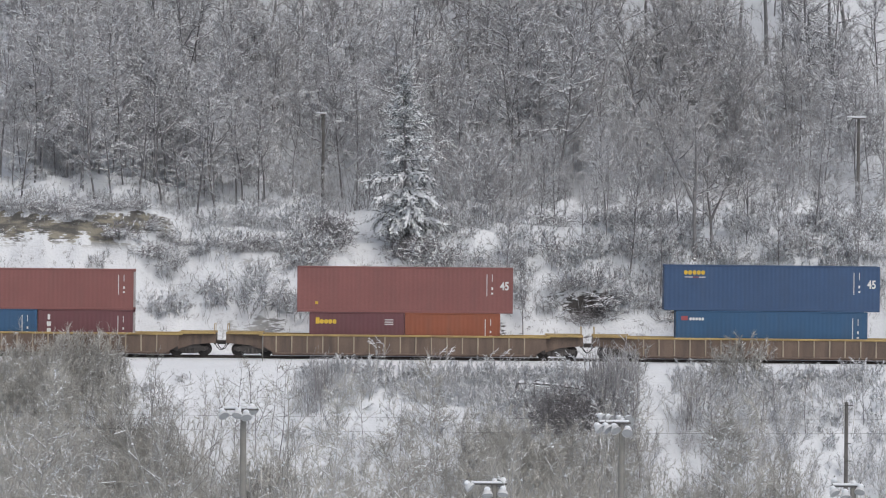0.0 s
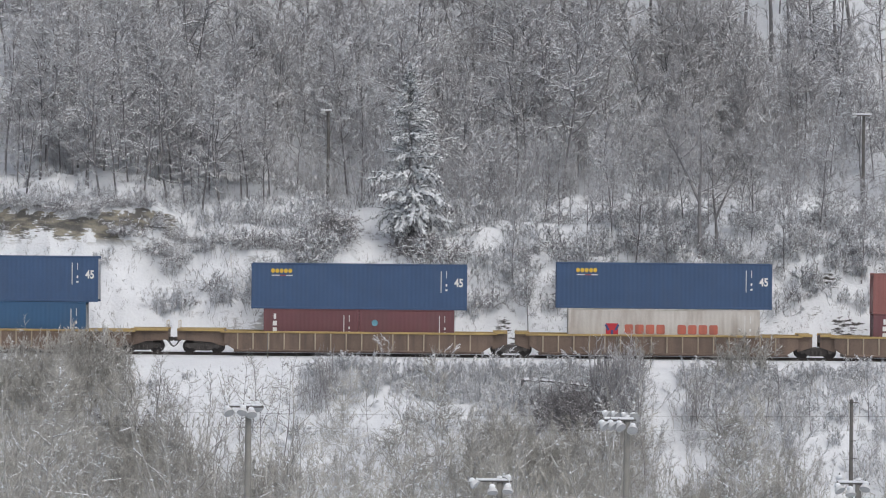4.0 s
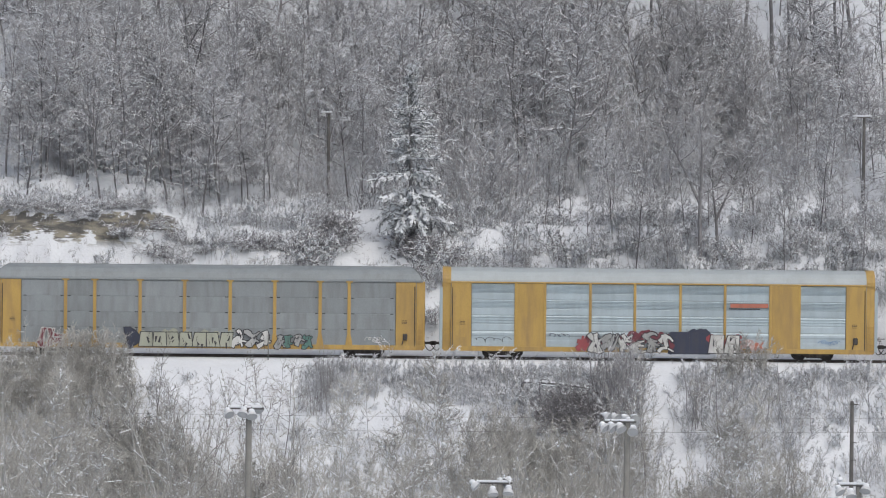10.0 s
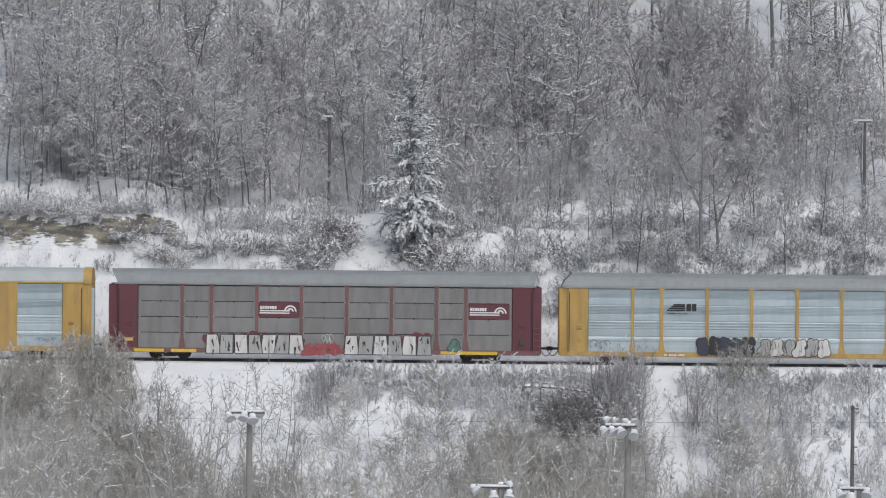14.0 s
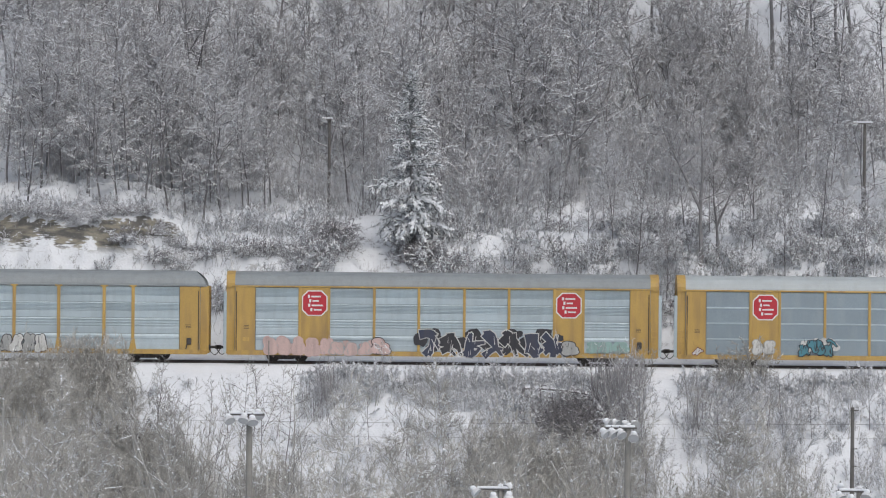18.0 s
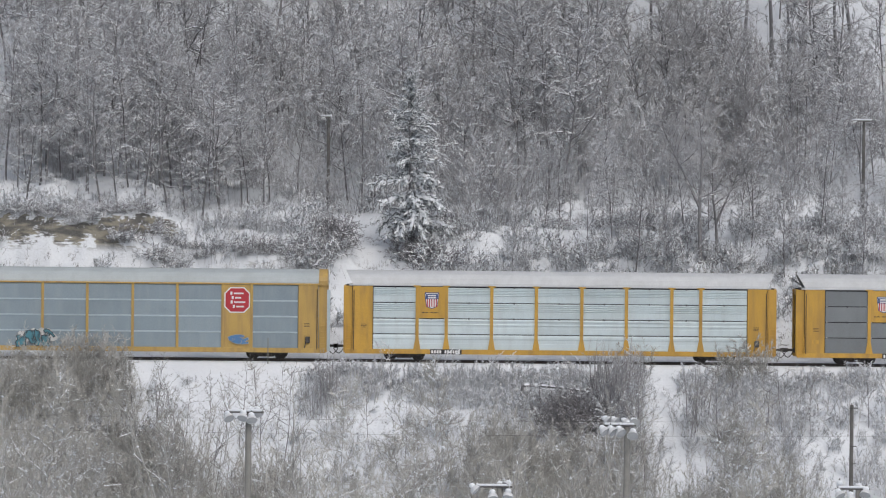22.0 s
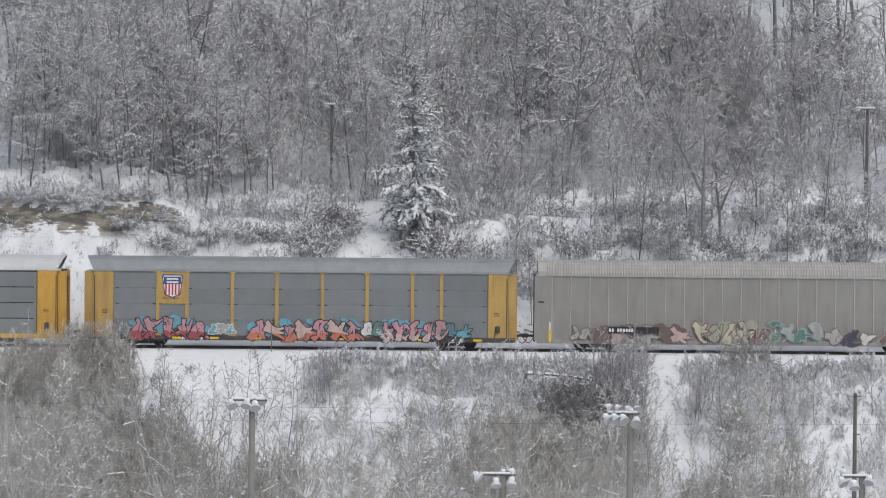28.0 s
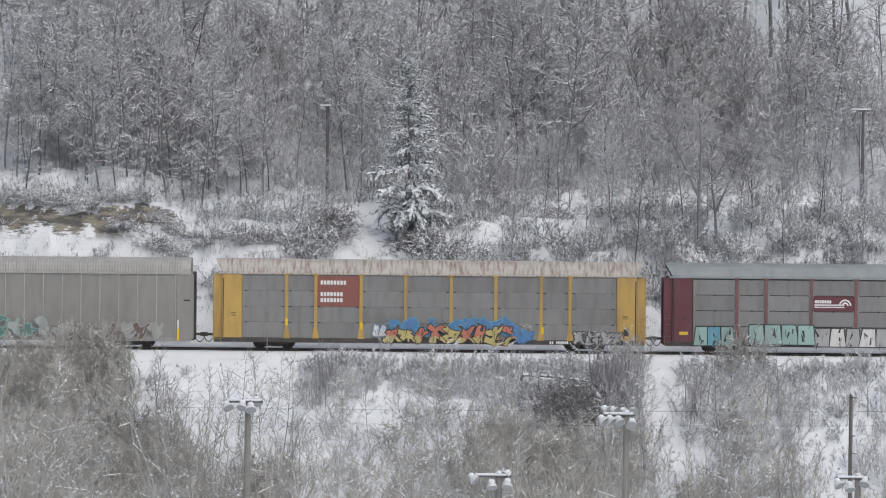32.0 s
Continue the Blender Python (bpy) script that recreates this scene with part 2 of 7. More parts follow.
# ---------------------------------------------------------------- mesh tools
def mesh_np(name, verts, faces, mats, smooth=False):
    """A mesh from arrays: verts (n, 3), faces (m, k) of equal size."""
    verts, faces = np.asarray(verts, np.float32), np.asarray(faces, np.int32)
    me = bpy.data.meshes.new(name)
    k = faces.shape[1]
    me.vertices.add(len(verts))
    me.vertices.foreach_set("co", verts.ravel())
    me.loops.add(faces.size)
    me.loops.foreach_set("vertex_index", faces.ravel())
    me.polygons.add(len(faces))
    me.polygons.foreach_set("loop_start", np.arange(0, faces.size, k, dtype=np.int32))
    me.polygons.foreach_set("use_smooth", np.full(len(faces), smooth, bool))
    me.update(calc_edges=True)
    for m in mats if isinstance(mats, (list, tuple)) else [mats]:
        me.materials.append(m)
    return me


def mesh_bm(name, bm, mat):
    me = bpy.data.meshes.new(name)
    bm.to_mesh(me)
    bm.free()
    me.materials.append(mat)
    return me


def part(name, data, parent, loc=(0, 0, 0), label="", rot=None):
    """One mesh object under a thing or a part."""
    ob = new(name, data)
    ob.parent = parent
    ob.location = loc
    if rot:
        ob.rotation_euler = [radians(a) for a in rot]
    if label:
        ob["label"] = label
    return ob


def thing(name, label, category, loc=(0, 0, 0), group="", kind=""):
    ob = new(name)
    ob.location = loc
    ob.empty_display_size = 0.2
    return tagged(ob, label, category, group, kind)


CACHE = {}


def box(sx, sy, sz, mat, bevel=0.012):
    """A bevelled block, its base at z = 0, centred in x and y."""
    key = ("box", round(sx, 3), round(sy, 3), round(sz, 3), mat.name, bevel)
    if key not in CACHE:
        bm = bmesh.new()
        bmesh.ops.create_cube(bm, size=1.0, matrix=Matrix.Translation((0, 0, sz / 2)) @ Matrix.Diagonal((sx, sy, sz, 1)))
        if bevel:
            bmesh.ops.bevel(bm, geom=bm.edges[:], offset=min(bevel, 0.3 * min(sx, sy, sz)), segments=1, affect="EDGES")
        CACHE[key] = mesh_bm("block", bm, mat)
    return CACHE[key]


def lathe(profile, n, mat, axis="z", smooth=True):
    """A turned shape: profile of (radius, height)."""
    key = ("lathe", tuple(profile), n, mat.name, axis)
    if key not in CACHE:
        pts, faces = [], []
        for r, h in profile:
            for i in range(n):
                a = 2 * math.pi * i / n
                p = (r * math.cos(a), r * math.sin(a), h)
                pts.append(p if axis == "z" else (p[0], p[2], p[1]) if axis == "y" else (p[2], p[0], p[1]))
        for j in range(len(profile) - 1):
            for i in range(n):
                f = [j * n + i, j * n + (i + 1) % n, (j + 1) * n + (i + 1) % n, (j + 1) * n + i]
                faces.append(f[::-1] if axis == "y" else f)
        CACHE[key] = mesh_np("turned", pts, faces, mat, smooth)
    return CACHE[key]


def prisms(segs, sides=3):
    """Tapered rods along segments given as rows of start, end, start radius, end radius."""
    s = np.asarray(segs, np.float64)
    p0, p1, r0, r1 = s[:, 0:3], s[:, 3:6], s[:, 6], s[:, 7]
    d = p1 - p0
    d /= np.maximum(np.linalg.norm(d, axis=1, keepdims=True), 1e-6)
    ref = np.where(np.abs(d[:, 2:3]) > 0.9, [[1.0, 0, 0]], [[0, 0, 1.0]])
    u = np.cross(d, ref)
    u /= np.linalg.norm(u, axis=1, keepdims=True)
    v = np.cross(d, u)
    rings = []
    for p, r in ((p0, r0), (p1, r1)):
        for k in range(sides):
            a = 2 * math.pi * k / sides
            rings.append(p + (u * math.cos(a) + v * math.sin(a)) * r[:, None])
    verts = np.stack(rings, axis=1).reshape(-1, 3)
    base = np.arange(len(s))[:, None] * (2 * sides)
    quads = []
    for k in range(sides):
        k2 = (k + 1) % sides
        quads.append(base + np.array([k, k2, sides + k2, sides + k]))
    return verts, np.concatenate(quads)


def snow_strips(segs, width=1.25, least=0.018, height=0.9, slope=0.82, keep=1.0, rng=None):
    """Snow lying along the upper side of the flatter segments."""
    s = np.asarray(segs, np.float64)
    d = s[:, 3:6] - s[:, 0:3]
    ln = np.maximum(np.linalg.norm(d, axis=1), 1e-6)
    ok = np.abs(d[:, 2]) / ln < slope
    if rng is not None and keep < 1:
        ok &= rng.random(len(s)) < keep
    s, d = s[ok], d[ok] / ln[ok][:, None]
    # the load lies in short, broken pieces
    lay = np.random.RandomState(len(s))
    f0 = lay.uniform(0.0, 0.2, (len(s), 1))
    f1 = f0 + lay.uniform(0.55, 0.8, (len(s), 1))
    whole = s[:, 3:6] - s[:, 0:3]
    bend = lay.normal(0, 0.02, (len(s), 2))
    s = np.concatenate([s[:, 0:3] + whole * f0, s[:, 0:3] + whole * f1, s[:, 6:7] * (1 + bend[:, 0:1]), s[:, 7:8] * 0.75], axis=1)
    side = np.cross(d, [0, 0, 1.0])
    side /= np.maximum(np.linalg.norm(side, axis=1, keepdims=True), 1e-6)
    rings = []
    for p, r in ((s[:, 0:3], s[:, 6]), (s[:, 3:6], s[:, 7])):
        w = np.maximum(r * width, least)[:, None]
        low = p + np.array([0, 0, 1.0]) * (r * 0.35)[:, None]
        rings += [low - side * w, p + np.array([0, 0, 1.0]) * (r[:, None] + w * height), low + side * w]
    verts = np.stack(rings, axis=1).reshape(-1, 3)
    base = np.arange(len(s))[:, None] * 6
    quads = np.concatenate([base + np.array([0, 1, 4, 3]), base + np.array([1, 2, 5, 4])])
    return verts, quads


LATTICES = {}


def lattice(x, y, seed=0):
    """Smooth value noise in 0..1 on arrays."""
    if seed not in LATTICES:
        LATTICES[seed] = np.random.RandomState(seed).rand(256, 256)
    tab = LATTICES[seed]
    xi, yi = np.floor(x).astype(int), np.floor(y).astype(int)
    fx, fy = x - xi, y - yi
    fx, fy = fx * fx * (3 - 2 * fx), fy * fy * (3 - 2 * fy)
    a, b = tab[xi % 256, yi % 256], tab[(xi + 1) % 256, yi % 256]
    c, e = tab[xi % 256, (yi + 1) % 256], tab[(xi + 1) % 256, (yi + 1) % 256]
    return (a * (1 - fx) + b * fx) * (1 - fy) + (c * (1 - fx) + e * fx) * fy


# ---------------------------------------------------------------- ground
def ease(a, b, v):
    k = np.clip((v - a) / (b - a), 0, 1)
    return k * k * (3 - 2 * k)


TRACK_Z = 0.0   # top of the rails


def height(x, y):
    """Height of the snow: camera's rise, yard, embankment, track bed, cut bank, terrace, wooded hill."""
    x, y = np.asarray(x, float), np.asarray(y, float)
    wob = (lattice(x / 6 + 40, y * 0 + 3, 1) - 0.5) * 2.0
    yy = y + wob * ease(4, 9, y)
    left = ease(-16.5, -20.5, x)
    top = 7.7 + 1.1 * ease(-12, -20, x)
    z = np.full(np.broadcast(x, y).shape, TRACK_Z - 0.115)
    z = z + 0.42 * ease(4.3, 5.7, y) + 0.48 * ease(4.4, 6.6, y)
    foot = 10.6 - 0.6 * left
    crest = foot + 2.4 - 1.55 * left
    low = 6.2 + 0.8 * left
    z = z + (low - 0.75) * np.clip((yy - 4.7) / (foot - 4.7), 0, 1) ** 1.15
    z = z + (top - low) * ease(foot, crest, yy)
    z = z + 0.105 * np.clip(yy - crest, 0, 16)
    # the terrace over the bare soil climbs faster, in hummocks
    over = ease(-7, -12, x)
    z = z + over * 0.10 * np.clip(yy - crest, 0, 11)
    z = z + over * (lattice(x / 2.6 + 9, y / 3.0, 21) - 0.5) * 1.0 * ease(13, 16, y) * (1 - ease(25, 30, y))
    # an open shelf of snow on the other side
    z = z + ease(4, 9, x) * 0.3 * ease(19.5, 26, y)
    z = z + 0.44 * np.clip(y - 27, 0, 95) + 0.22 * np.clip(y - 122, 0, 160)
    z = z + 0.0267 * np.clip(y, -26, 120)
    # gully with the open snow path
    z = z - 0.9 * np.exp(-((x + 4.8) / 1.6) ** 2) * ease(6, 11, y) * (1 - ease(15, 20, y))
    # embankment on the near side
    z = z - 0.44 * ease(-2.6, -4.4, y)
    z = z - 0.56 * np.clip(-4.4 - y, 0, 19.5)
    z = z + 20.3 * ease(-225, -292, y)
    rough = (lattice(x / 2.2, y / 2.2, 2) - 0.5) * 0.7 + (lattice(x / 0.8, y / 0.8, 3) - 0.5) * 0.28
    rough = rough + (lattice(x / 9, y / 9, 5) - 0.5) * 1.6 * ease(16, 40, y)
    away = np.clip(ease(3.2, 6.0, y) + ease(-3.6, -6.0, y), 0, 1) * (1 - ease(-60, -100, y))
    # washed-out hollows low in the bank
    for hx, hw, hy, hz in ((9.7, 1.7, 6.7, 1.5), (16.2, 1.0, 6.9, 1.2), (19.0, 1.5, 6.6, 1.3)):
        z = z + hz * np.exp(-((x - hx) / hw) ** 2) * ease(hy, hy + 0.45, yy) * (1 - ease(hy + 1.2, hy + 5, yy))
    rough = rough + (lattice(x / 0.55, y / 0.55, 12) - 0.5) * 0.46 * ease(4.8, 6.0, y) * (1 - ease(10.5, 12, y))
    rough = rough + (lattice(x / 1.3 + 5, y / 0.9, 14) - 0.5) * 0.5 * ease(5.2, 6.5, y) * (1 - ease(9.5, 11, y))
    return z + rough * away


def axis_steps(parts):
    out = []
    for a, b, st in parts:
        out += list(np.arange(a, b, st))
    return np.array(out + [parts[-1][1]])


def build_ground():
    xs = axis_steps([(-1500, -300, 200), (-300, -60, 20), (-60, -36, 2), (-36, 36, 0.26), (36, 60, 2), (60, 300, 20), (300, 1500, 200)])
    ys = axis_steps([(-1500, -400, 200), (-400, -200, 8), (-200, -40, 10), (-40, -24, 1), (-24, 34, 0.28), (34, 90, 1.2), (90, 300, 10), (300, 1700, 200)])
    gx, gy = np.meshgrid(xs, ys, indexing="ij")
    gz = height(gx, gy)
    verts = np.stack([gx, gy, gz], axis=2).reshape(-1, 3)
    ny = len(ys)
    i, j = np.meshgrid(np.arange(len(xs) - 1), np.arange(ny - 1), indexing="ij")
    a = (i * ny + j).ravel()
    faces = np.stack([a, a + ny, a + ny + 1, a + 1], axis=1)
    g = new("ground", mesh_np("ground", verts, faces, SNOW_GROUND, True))
    tagged(g, "snow-covered ground with a steep sandy cut bank behind the track", "ground", kind="structure")


build_ground()


# ---------------------------------------------------------------- railway track
def build_track():
    tr = thing("railway_track", "dark steel rails sunk in packed snow", "railway track", kind="structure")
    prof = [(-0.075, 0), (0.075, 0), (0.075, 0.02), (0.014, 0.045), (0.014, 0.125), (0.037, 0.135), (0.037, 0.172), (-0.037, 0.172),
            (-0.037, 0.135), (-0.014, 0.125), (-0.014, 0.045), (-0.075, 0.02)]
    n = len(prof)
    verts = [(x, p[0], p[1]) for x in (-260.0, 460.0) for p in prof]
    faces = [(i, (i + 1) % n, n + (i + 1) % n, n + i) for i in range(n)]
    rail = mesh_np("rail", verts, faces, STEEL)
    for y in (-0.755, 0.755):
        part("rail", rail, tr, (0, y, TRACK_Z - 0.172))


build_track()


# ---------------------------------------------------------------- trees and brush
def wander(rng, p, d, length, n, r0, r1, curl=0.18, lift=0.0):
    """A bending line of n segments from p along d."""
    segs, step = [], length / n
    p, d = np.array(p, float), np.array(d, float)
    for k in range(n):
        d = d + rng.normal(0, curl, 3) + np.array([0, 0, lift])
        d /= np.linalg.norm(d)
        q = p + d * step
        segs.append((*p, *q, r0 + (r1 - r0) * k / n, r0 + (r1 - r0) * (k + 1) / n))
        p = q
    return segs, d


def direction(az, el):
    return np.array([math.cos(az) * math.cos(el), math.sin(az) * math.cos(el), math.sin(el)])


def side_shoots(rng, line, count, length, r, spread=0.8, start=0.2, n=2, lift=0.05):
    out = []
    for k in range(count):
        f = start + (1 - start) * (k + rng.random()) / count
        s = line[min(int(f * len(line)), len(line) - 1)]
        g = f * len(line) - int(f * len(line))
        p = np.array(s[0:3]) * (1 - g) + np.array(s[3:6]) * g
        d = np.array(s[3:6]) - np.array(s[0:3])
        d /= max(np.linalg.norm(d), 1e-6)
        d = d + rng.normal(0, spread, 3)
        d /= np.linalg.norm(d)
        lines, _ = wander(rng, p, d, length * (0.6 + 0.7 * rng.random()) * (1.1 - 0.5 * f), n, r, r * 0.55, 0.2, lift)
        out.append(lines)
    return out


def grow_tree(seed, tall, girth, branches, low=0.25, reach=0.26, subs=5, twigs=4, lean=0.05, fork=False, kinks=1, tip=0.014, twig=0.72):
    """Bare broadleaf tree: wood segments, shoots, twig tips."""
    rng = np.random.RandomState(seed)
    wood, fine, tips = [], [], []
    trunks = []
    stem, d = wander(rng, (0, 0, -0.4), (rng.normal(0, lean), rng.normal(0, lean), 1), tall + 0.4, 10, girth, girth * 0.15, 0.05, 0.05)
    trunks.append(stem)
    if fork:
        s = stem[3]
        other, _ = wander(rng, s[3:6], direction(rng.random() * 6.28, 1.2), tall * 0.6, 7, girth * 0.7, girth * 0.12, 0.07, 0.06)
        trunks.append(other)
    for st in trunks:
        wood += st
    az = rng.random() * 6.28
    for k in range(branches):
        st = trunks[k % len(trunks)]
        f = low + (0.99 - low) * (k + rng.random() * 0.8) / branches
        s = st[min(int(f * len(st)), len(st) - 1)]
        g = f * len(st) - int(f * len(st))
        p = np.array(s[0:3]) * (1 - g) + np.array(s[3:6]) * g
        az += 2.4 + rng.normal(0, 0.4)
        ln = tall * reach * ((1.06 - f) / (1.06 - low)) ** 0.6 * (0.6 + 0.6 * rng.random()) + 0.35
        r = min(0.014 + 0.012 * ln, girth * 0.45)
        line, _ = wander(rng, p, direction(az, 0.2 + 0.85 * rng.random() * (0.4 + f)), ln, 5, r, r * 0.4, 0.16, 0.05)
        wood += line
        for sub in side_shoots(rng, line, subs, ln * 0.45 + 0.1, r * 0.5, 0.7, 0.1, kinks):
            fine += sub
            for tw in side_shoots(rng, sub, twigs, twig, tip, 0.5, 0.0, 1):
                tips += tw
    return wood, fine, tips


def grow_shrub(seed, tall, stems, twigs=5, spread=0.45, subs=5, r=0.02, foot=0.28, tip_r=0.014, kinks=1):
    rng = np.random.RandomState(seed)
    wood, fine, tips = [], [], []
    for k in range(stems):
        az = rng.random() * 6.28
        d = direction(az, 1.57 - abs(rng.normal(0, spread)))
        p = (rng.normal(0, foot), rng.normal(0, foot), -0.2)
        line, _ = wander(rng, p, d, tall * (0.6 + 0.5 * rng.random()), 5, r, r * 0.35, 0.1, 0.03)
        wood += line
        for sub in side_shoots(rng, line, subs, tall * 0.28, r * 0.45, 0.5, 0.25, kinks):
            fine += sub
            for tw in side_shoots(rng, sub, twigs, 0.22 + tall * 0.06, tip_r, 0.55, 0.0, 1):
                tips += tw
    return wood, fine, tips


def grow_bramble(seed, wide, tall, canes):
    """A tangle of arching canes, loaded with snow."""
    rng = np.random.RandomState(seed)
    wood, fine, tips = [], [], []
    for k in range(canes):
        a, q = rng.random() * 6.28, math.sqrt(rng.random()) * wide
        p = (q * math.cos(a), q * math.sin(a), -0.15)
        line, _ = wander(rng, p, direction(rng.random() * 6.28, 1.0), tall * (1.2 + rng.random()), 5, 0.02, 0.011, 0.22, -0.2)
        wood += line
        for sub in side_shoots(rng, line, 4, 0.55, 0.015, 0.8, 0.2, 2, -0.08):
            fine += sub
            for tw in side_shoots(rng, sub, 6, 0.30, 0.016, 0.8, 0.0, 1, -0.05):
                tips += tw
    return wood, fine, tips


def spikes(segs):
    """Twig tips: three-sided, running to a point."""
    v, q = prisms(segs, 3)
    base = np.arange(len(segs))[:, None] * 6
    v = v.reshape(-1, 6, 3)
    v[:, 3:6] = v[:, 3:6].mean(axis=1, keepdims=True)
    keep = np.array([0, 1, 2, 3])
    b = np.arange(len(segs))[:, None] * 4
    return v[:, keep].reshape(-1, 3), np.concatenate([b + np.array([k, (k + 1) % 3, 3]) for k in range(3)])


def as_triangles(q):
    return np.concatenate([q[:, [0, 1, 2]], q[:, [0, 2, 3]]])


def slivers(segs):
    """The finest twigs, a hair's breadth each: one tapering sliver a twig."""
    s = np.asarray(segs, np.float64)
    d = s[:, 3:6] - s[:, 0:3]
    side = np.cross(d, np.random.RandomState(len(s)).normal(0, 1, (len(s), 3)))
    side /= np.maximum(np.linalg.norm(side, axis=1, keepdims=True), 1e-6)
    w = side * s[:, 6:7]
    v = np.stack([s[:, 0:3] - w, s[:, 0:3] + w, s[:, 3:6]], axis=1).reshape(-1, 3)
    return v, np.arange(len(v)).reshape(-1, 3)


def crown_arrays(fine, tips):
    v1, q1 = prisms(fine, 3)
    v2, t2 = slivers(tips)
    return np.concatenate([v1, v2]), np.concatenate([as_triangles(q1), t2 + len(v1)])


def plant_meshes(name, wood, fine, tips, wood_mat, fine_mat, seed, snow_keep=0.75, least=0.02, twig_snow=0.45, tip_snow=0.1, sides=4):
    rng = np.random.RandomState(seed + 500)
    v, q = prisms(wood, sides)
    trunk = mesh_np(name + "_trunk", v, q, wood_mat, True)
    crown = mesh_np(name + "_crown", *crown_arrays(fine, tips), fine_mat)
    v1, q1 = snow_strips(wood, 1.0, least * 1.3, 0.9, 0.86, snow_keep, rng)
    v2, q2 = snow_strips(fine, 1.2, least, 1.0, 0.85, twig_snow, rng)
    v3, q3 = snow_strips(tips, 1.2, least * 0.8, 1.0, 0.8, tip_snow, rng)
    snow = mesh_np(name + "_snow", np.concatenate([v1, v2, v3]), np.concatenate([q1, q2 + len(v1), q3 + len(v1) + len(v2)]), SNOW)
    return trunk, crown, snow


def plant(name, meshes, label, category, group, x, y, scale=1.0, turn=0.0, sink=0.0):
    ob = thing(name, label, category, (x, y, float(height(x, y)) - sink), group)
    ob.rotation_euler = (0, 0, turn)
    ob.scale = (scale, scale, scale * (0.95 + 0.1 * ((x * 7.3) % 1)))
    for nm, me in zip(("trunk" if category == "tree" else "stem", "crown", "snow_load"), meshes):
        o = part(nm, me, ob)
        if nm != "trunk":
            o["kind"] = "stuff"
    return ob


def brushwood(name, label, category, kinds, places):
    """Many plants that nobody could tell apart, as one mass: places of (kind, x, y, scale, turn)."""
    mass = thing(name, label, category, kind="stuff")
    for slot, nm in enumerate(("stem", "crown", "snow_load")):
        vs, fs, n = [], [], 0
        for k, x, y, s, a in places:
            me = kinds[k][slot]
            co = np.empty(len(me.vertices) * 3, np.float32)
            me.vertices.foreach_get("co", co)
            ix = np.empty(len(me.loops), np.int32)
            me.loops.foreach_get("vertex_index", ix)
            rot = np.array([[math.cos(a), -math.sin(a), 0], [math.sin(a), math.cos(a), 0], [0, 0, 1]]) * s
            vs.append(co.reshape(-1, 3) @ rot.T + np.array([x, y, float(height(x, y)) - 0.05]))
            fs.append(ix.reshape(-1, len(me.loops) // len(me.polygons)) + n)
            n += len(me.vertices)
        part(nm, mesh_np(name + "_" + nm, np.concatenate(vs), np.concatenate(fs), kinds[places[0][0]][slot].materials[0]), mass)["kind"] = "stuff"


def before_post(x, y):
    """True where a tree would stand in front of a lamp post on the terrace."""
    return y < 24.5 and any(abs(x - px * (300 + y) / 324) < 1.3 for px in (-7.96, 28.91))


def scatter(rng, n, x0, x1, y0, y1, least, keep=None, tries=40):
    pts = []
    for _ in range(n * tries):
        if len(pts) >= n:
            break
        x, y = rng.uniform(x0, x1), rng.uniform(y0, y1)
        if keep and not keep(x, y, rng):
            continue
        if all((x - a) ** 2 + (y - b) ** 2 > least ** 2 for a, b in pts):
            pts.append((x, y))
    return pts


def in_gully(x, y):
    return abs(x + 4.8) < 1.6 + 0.05 * max(0, y - 8) and y < 19


# open patches of snow on the bank and the terrace: centre and half-axes
CLEARINGS = ((2.9, 12.2, 1.0, 1.1), (7.0, 13.0, 1.2, 1.1), (9.8, 15.5, 0.9, 4.5), (8.6, 6.4, 2.6, 1.0), (12.5, 5.9, 3.0, 0.9), (21.0, 23.0, 11.5, 2.2),
             (-4.4, 8.0, 3.0, 4.5), (5.0, 6.0, 1.6, 1.2), (25.5, 6.0, 3.5, 1.0))


def in_clearing(x, y):
    return any(((x - a) / p) ** 2 + ((y - b) / q) ** 2 < 1 for a, b, p, q in CLEARINGS)


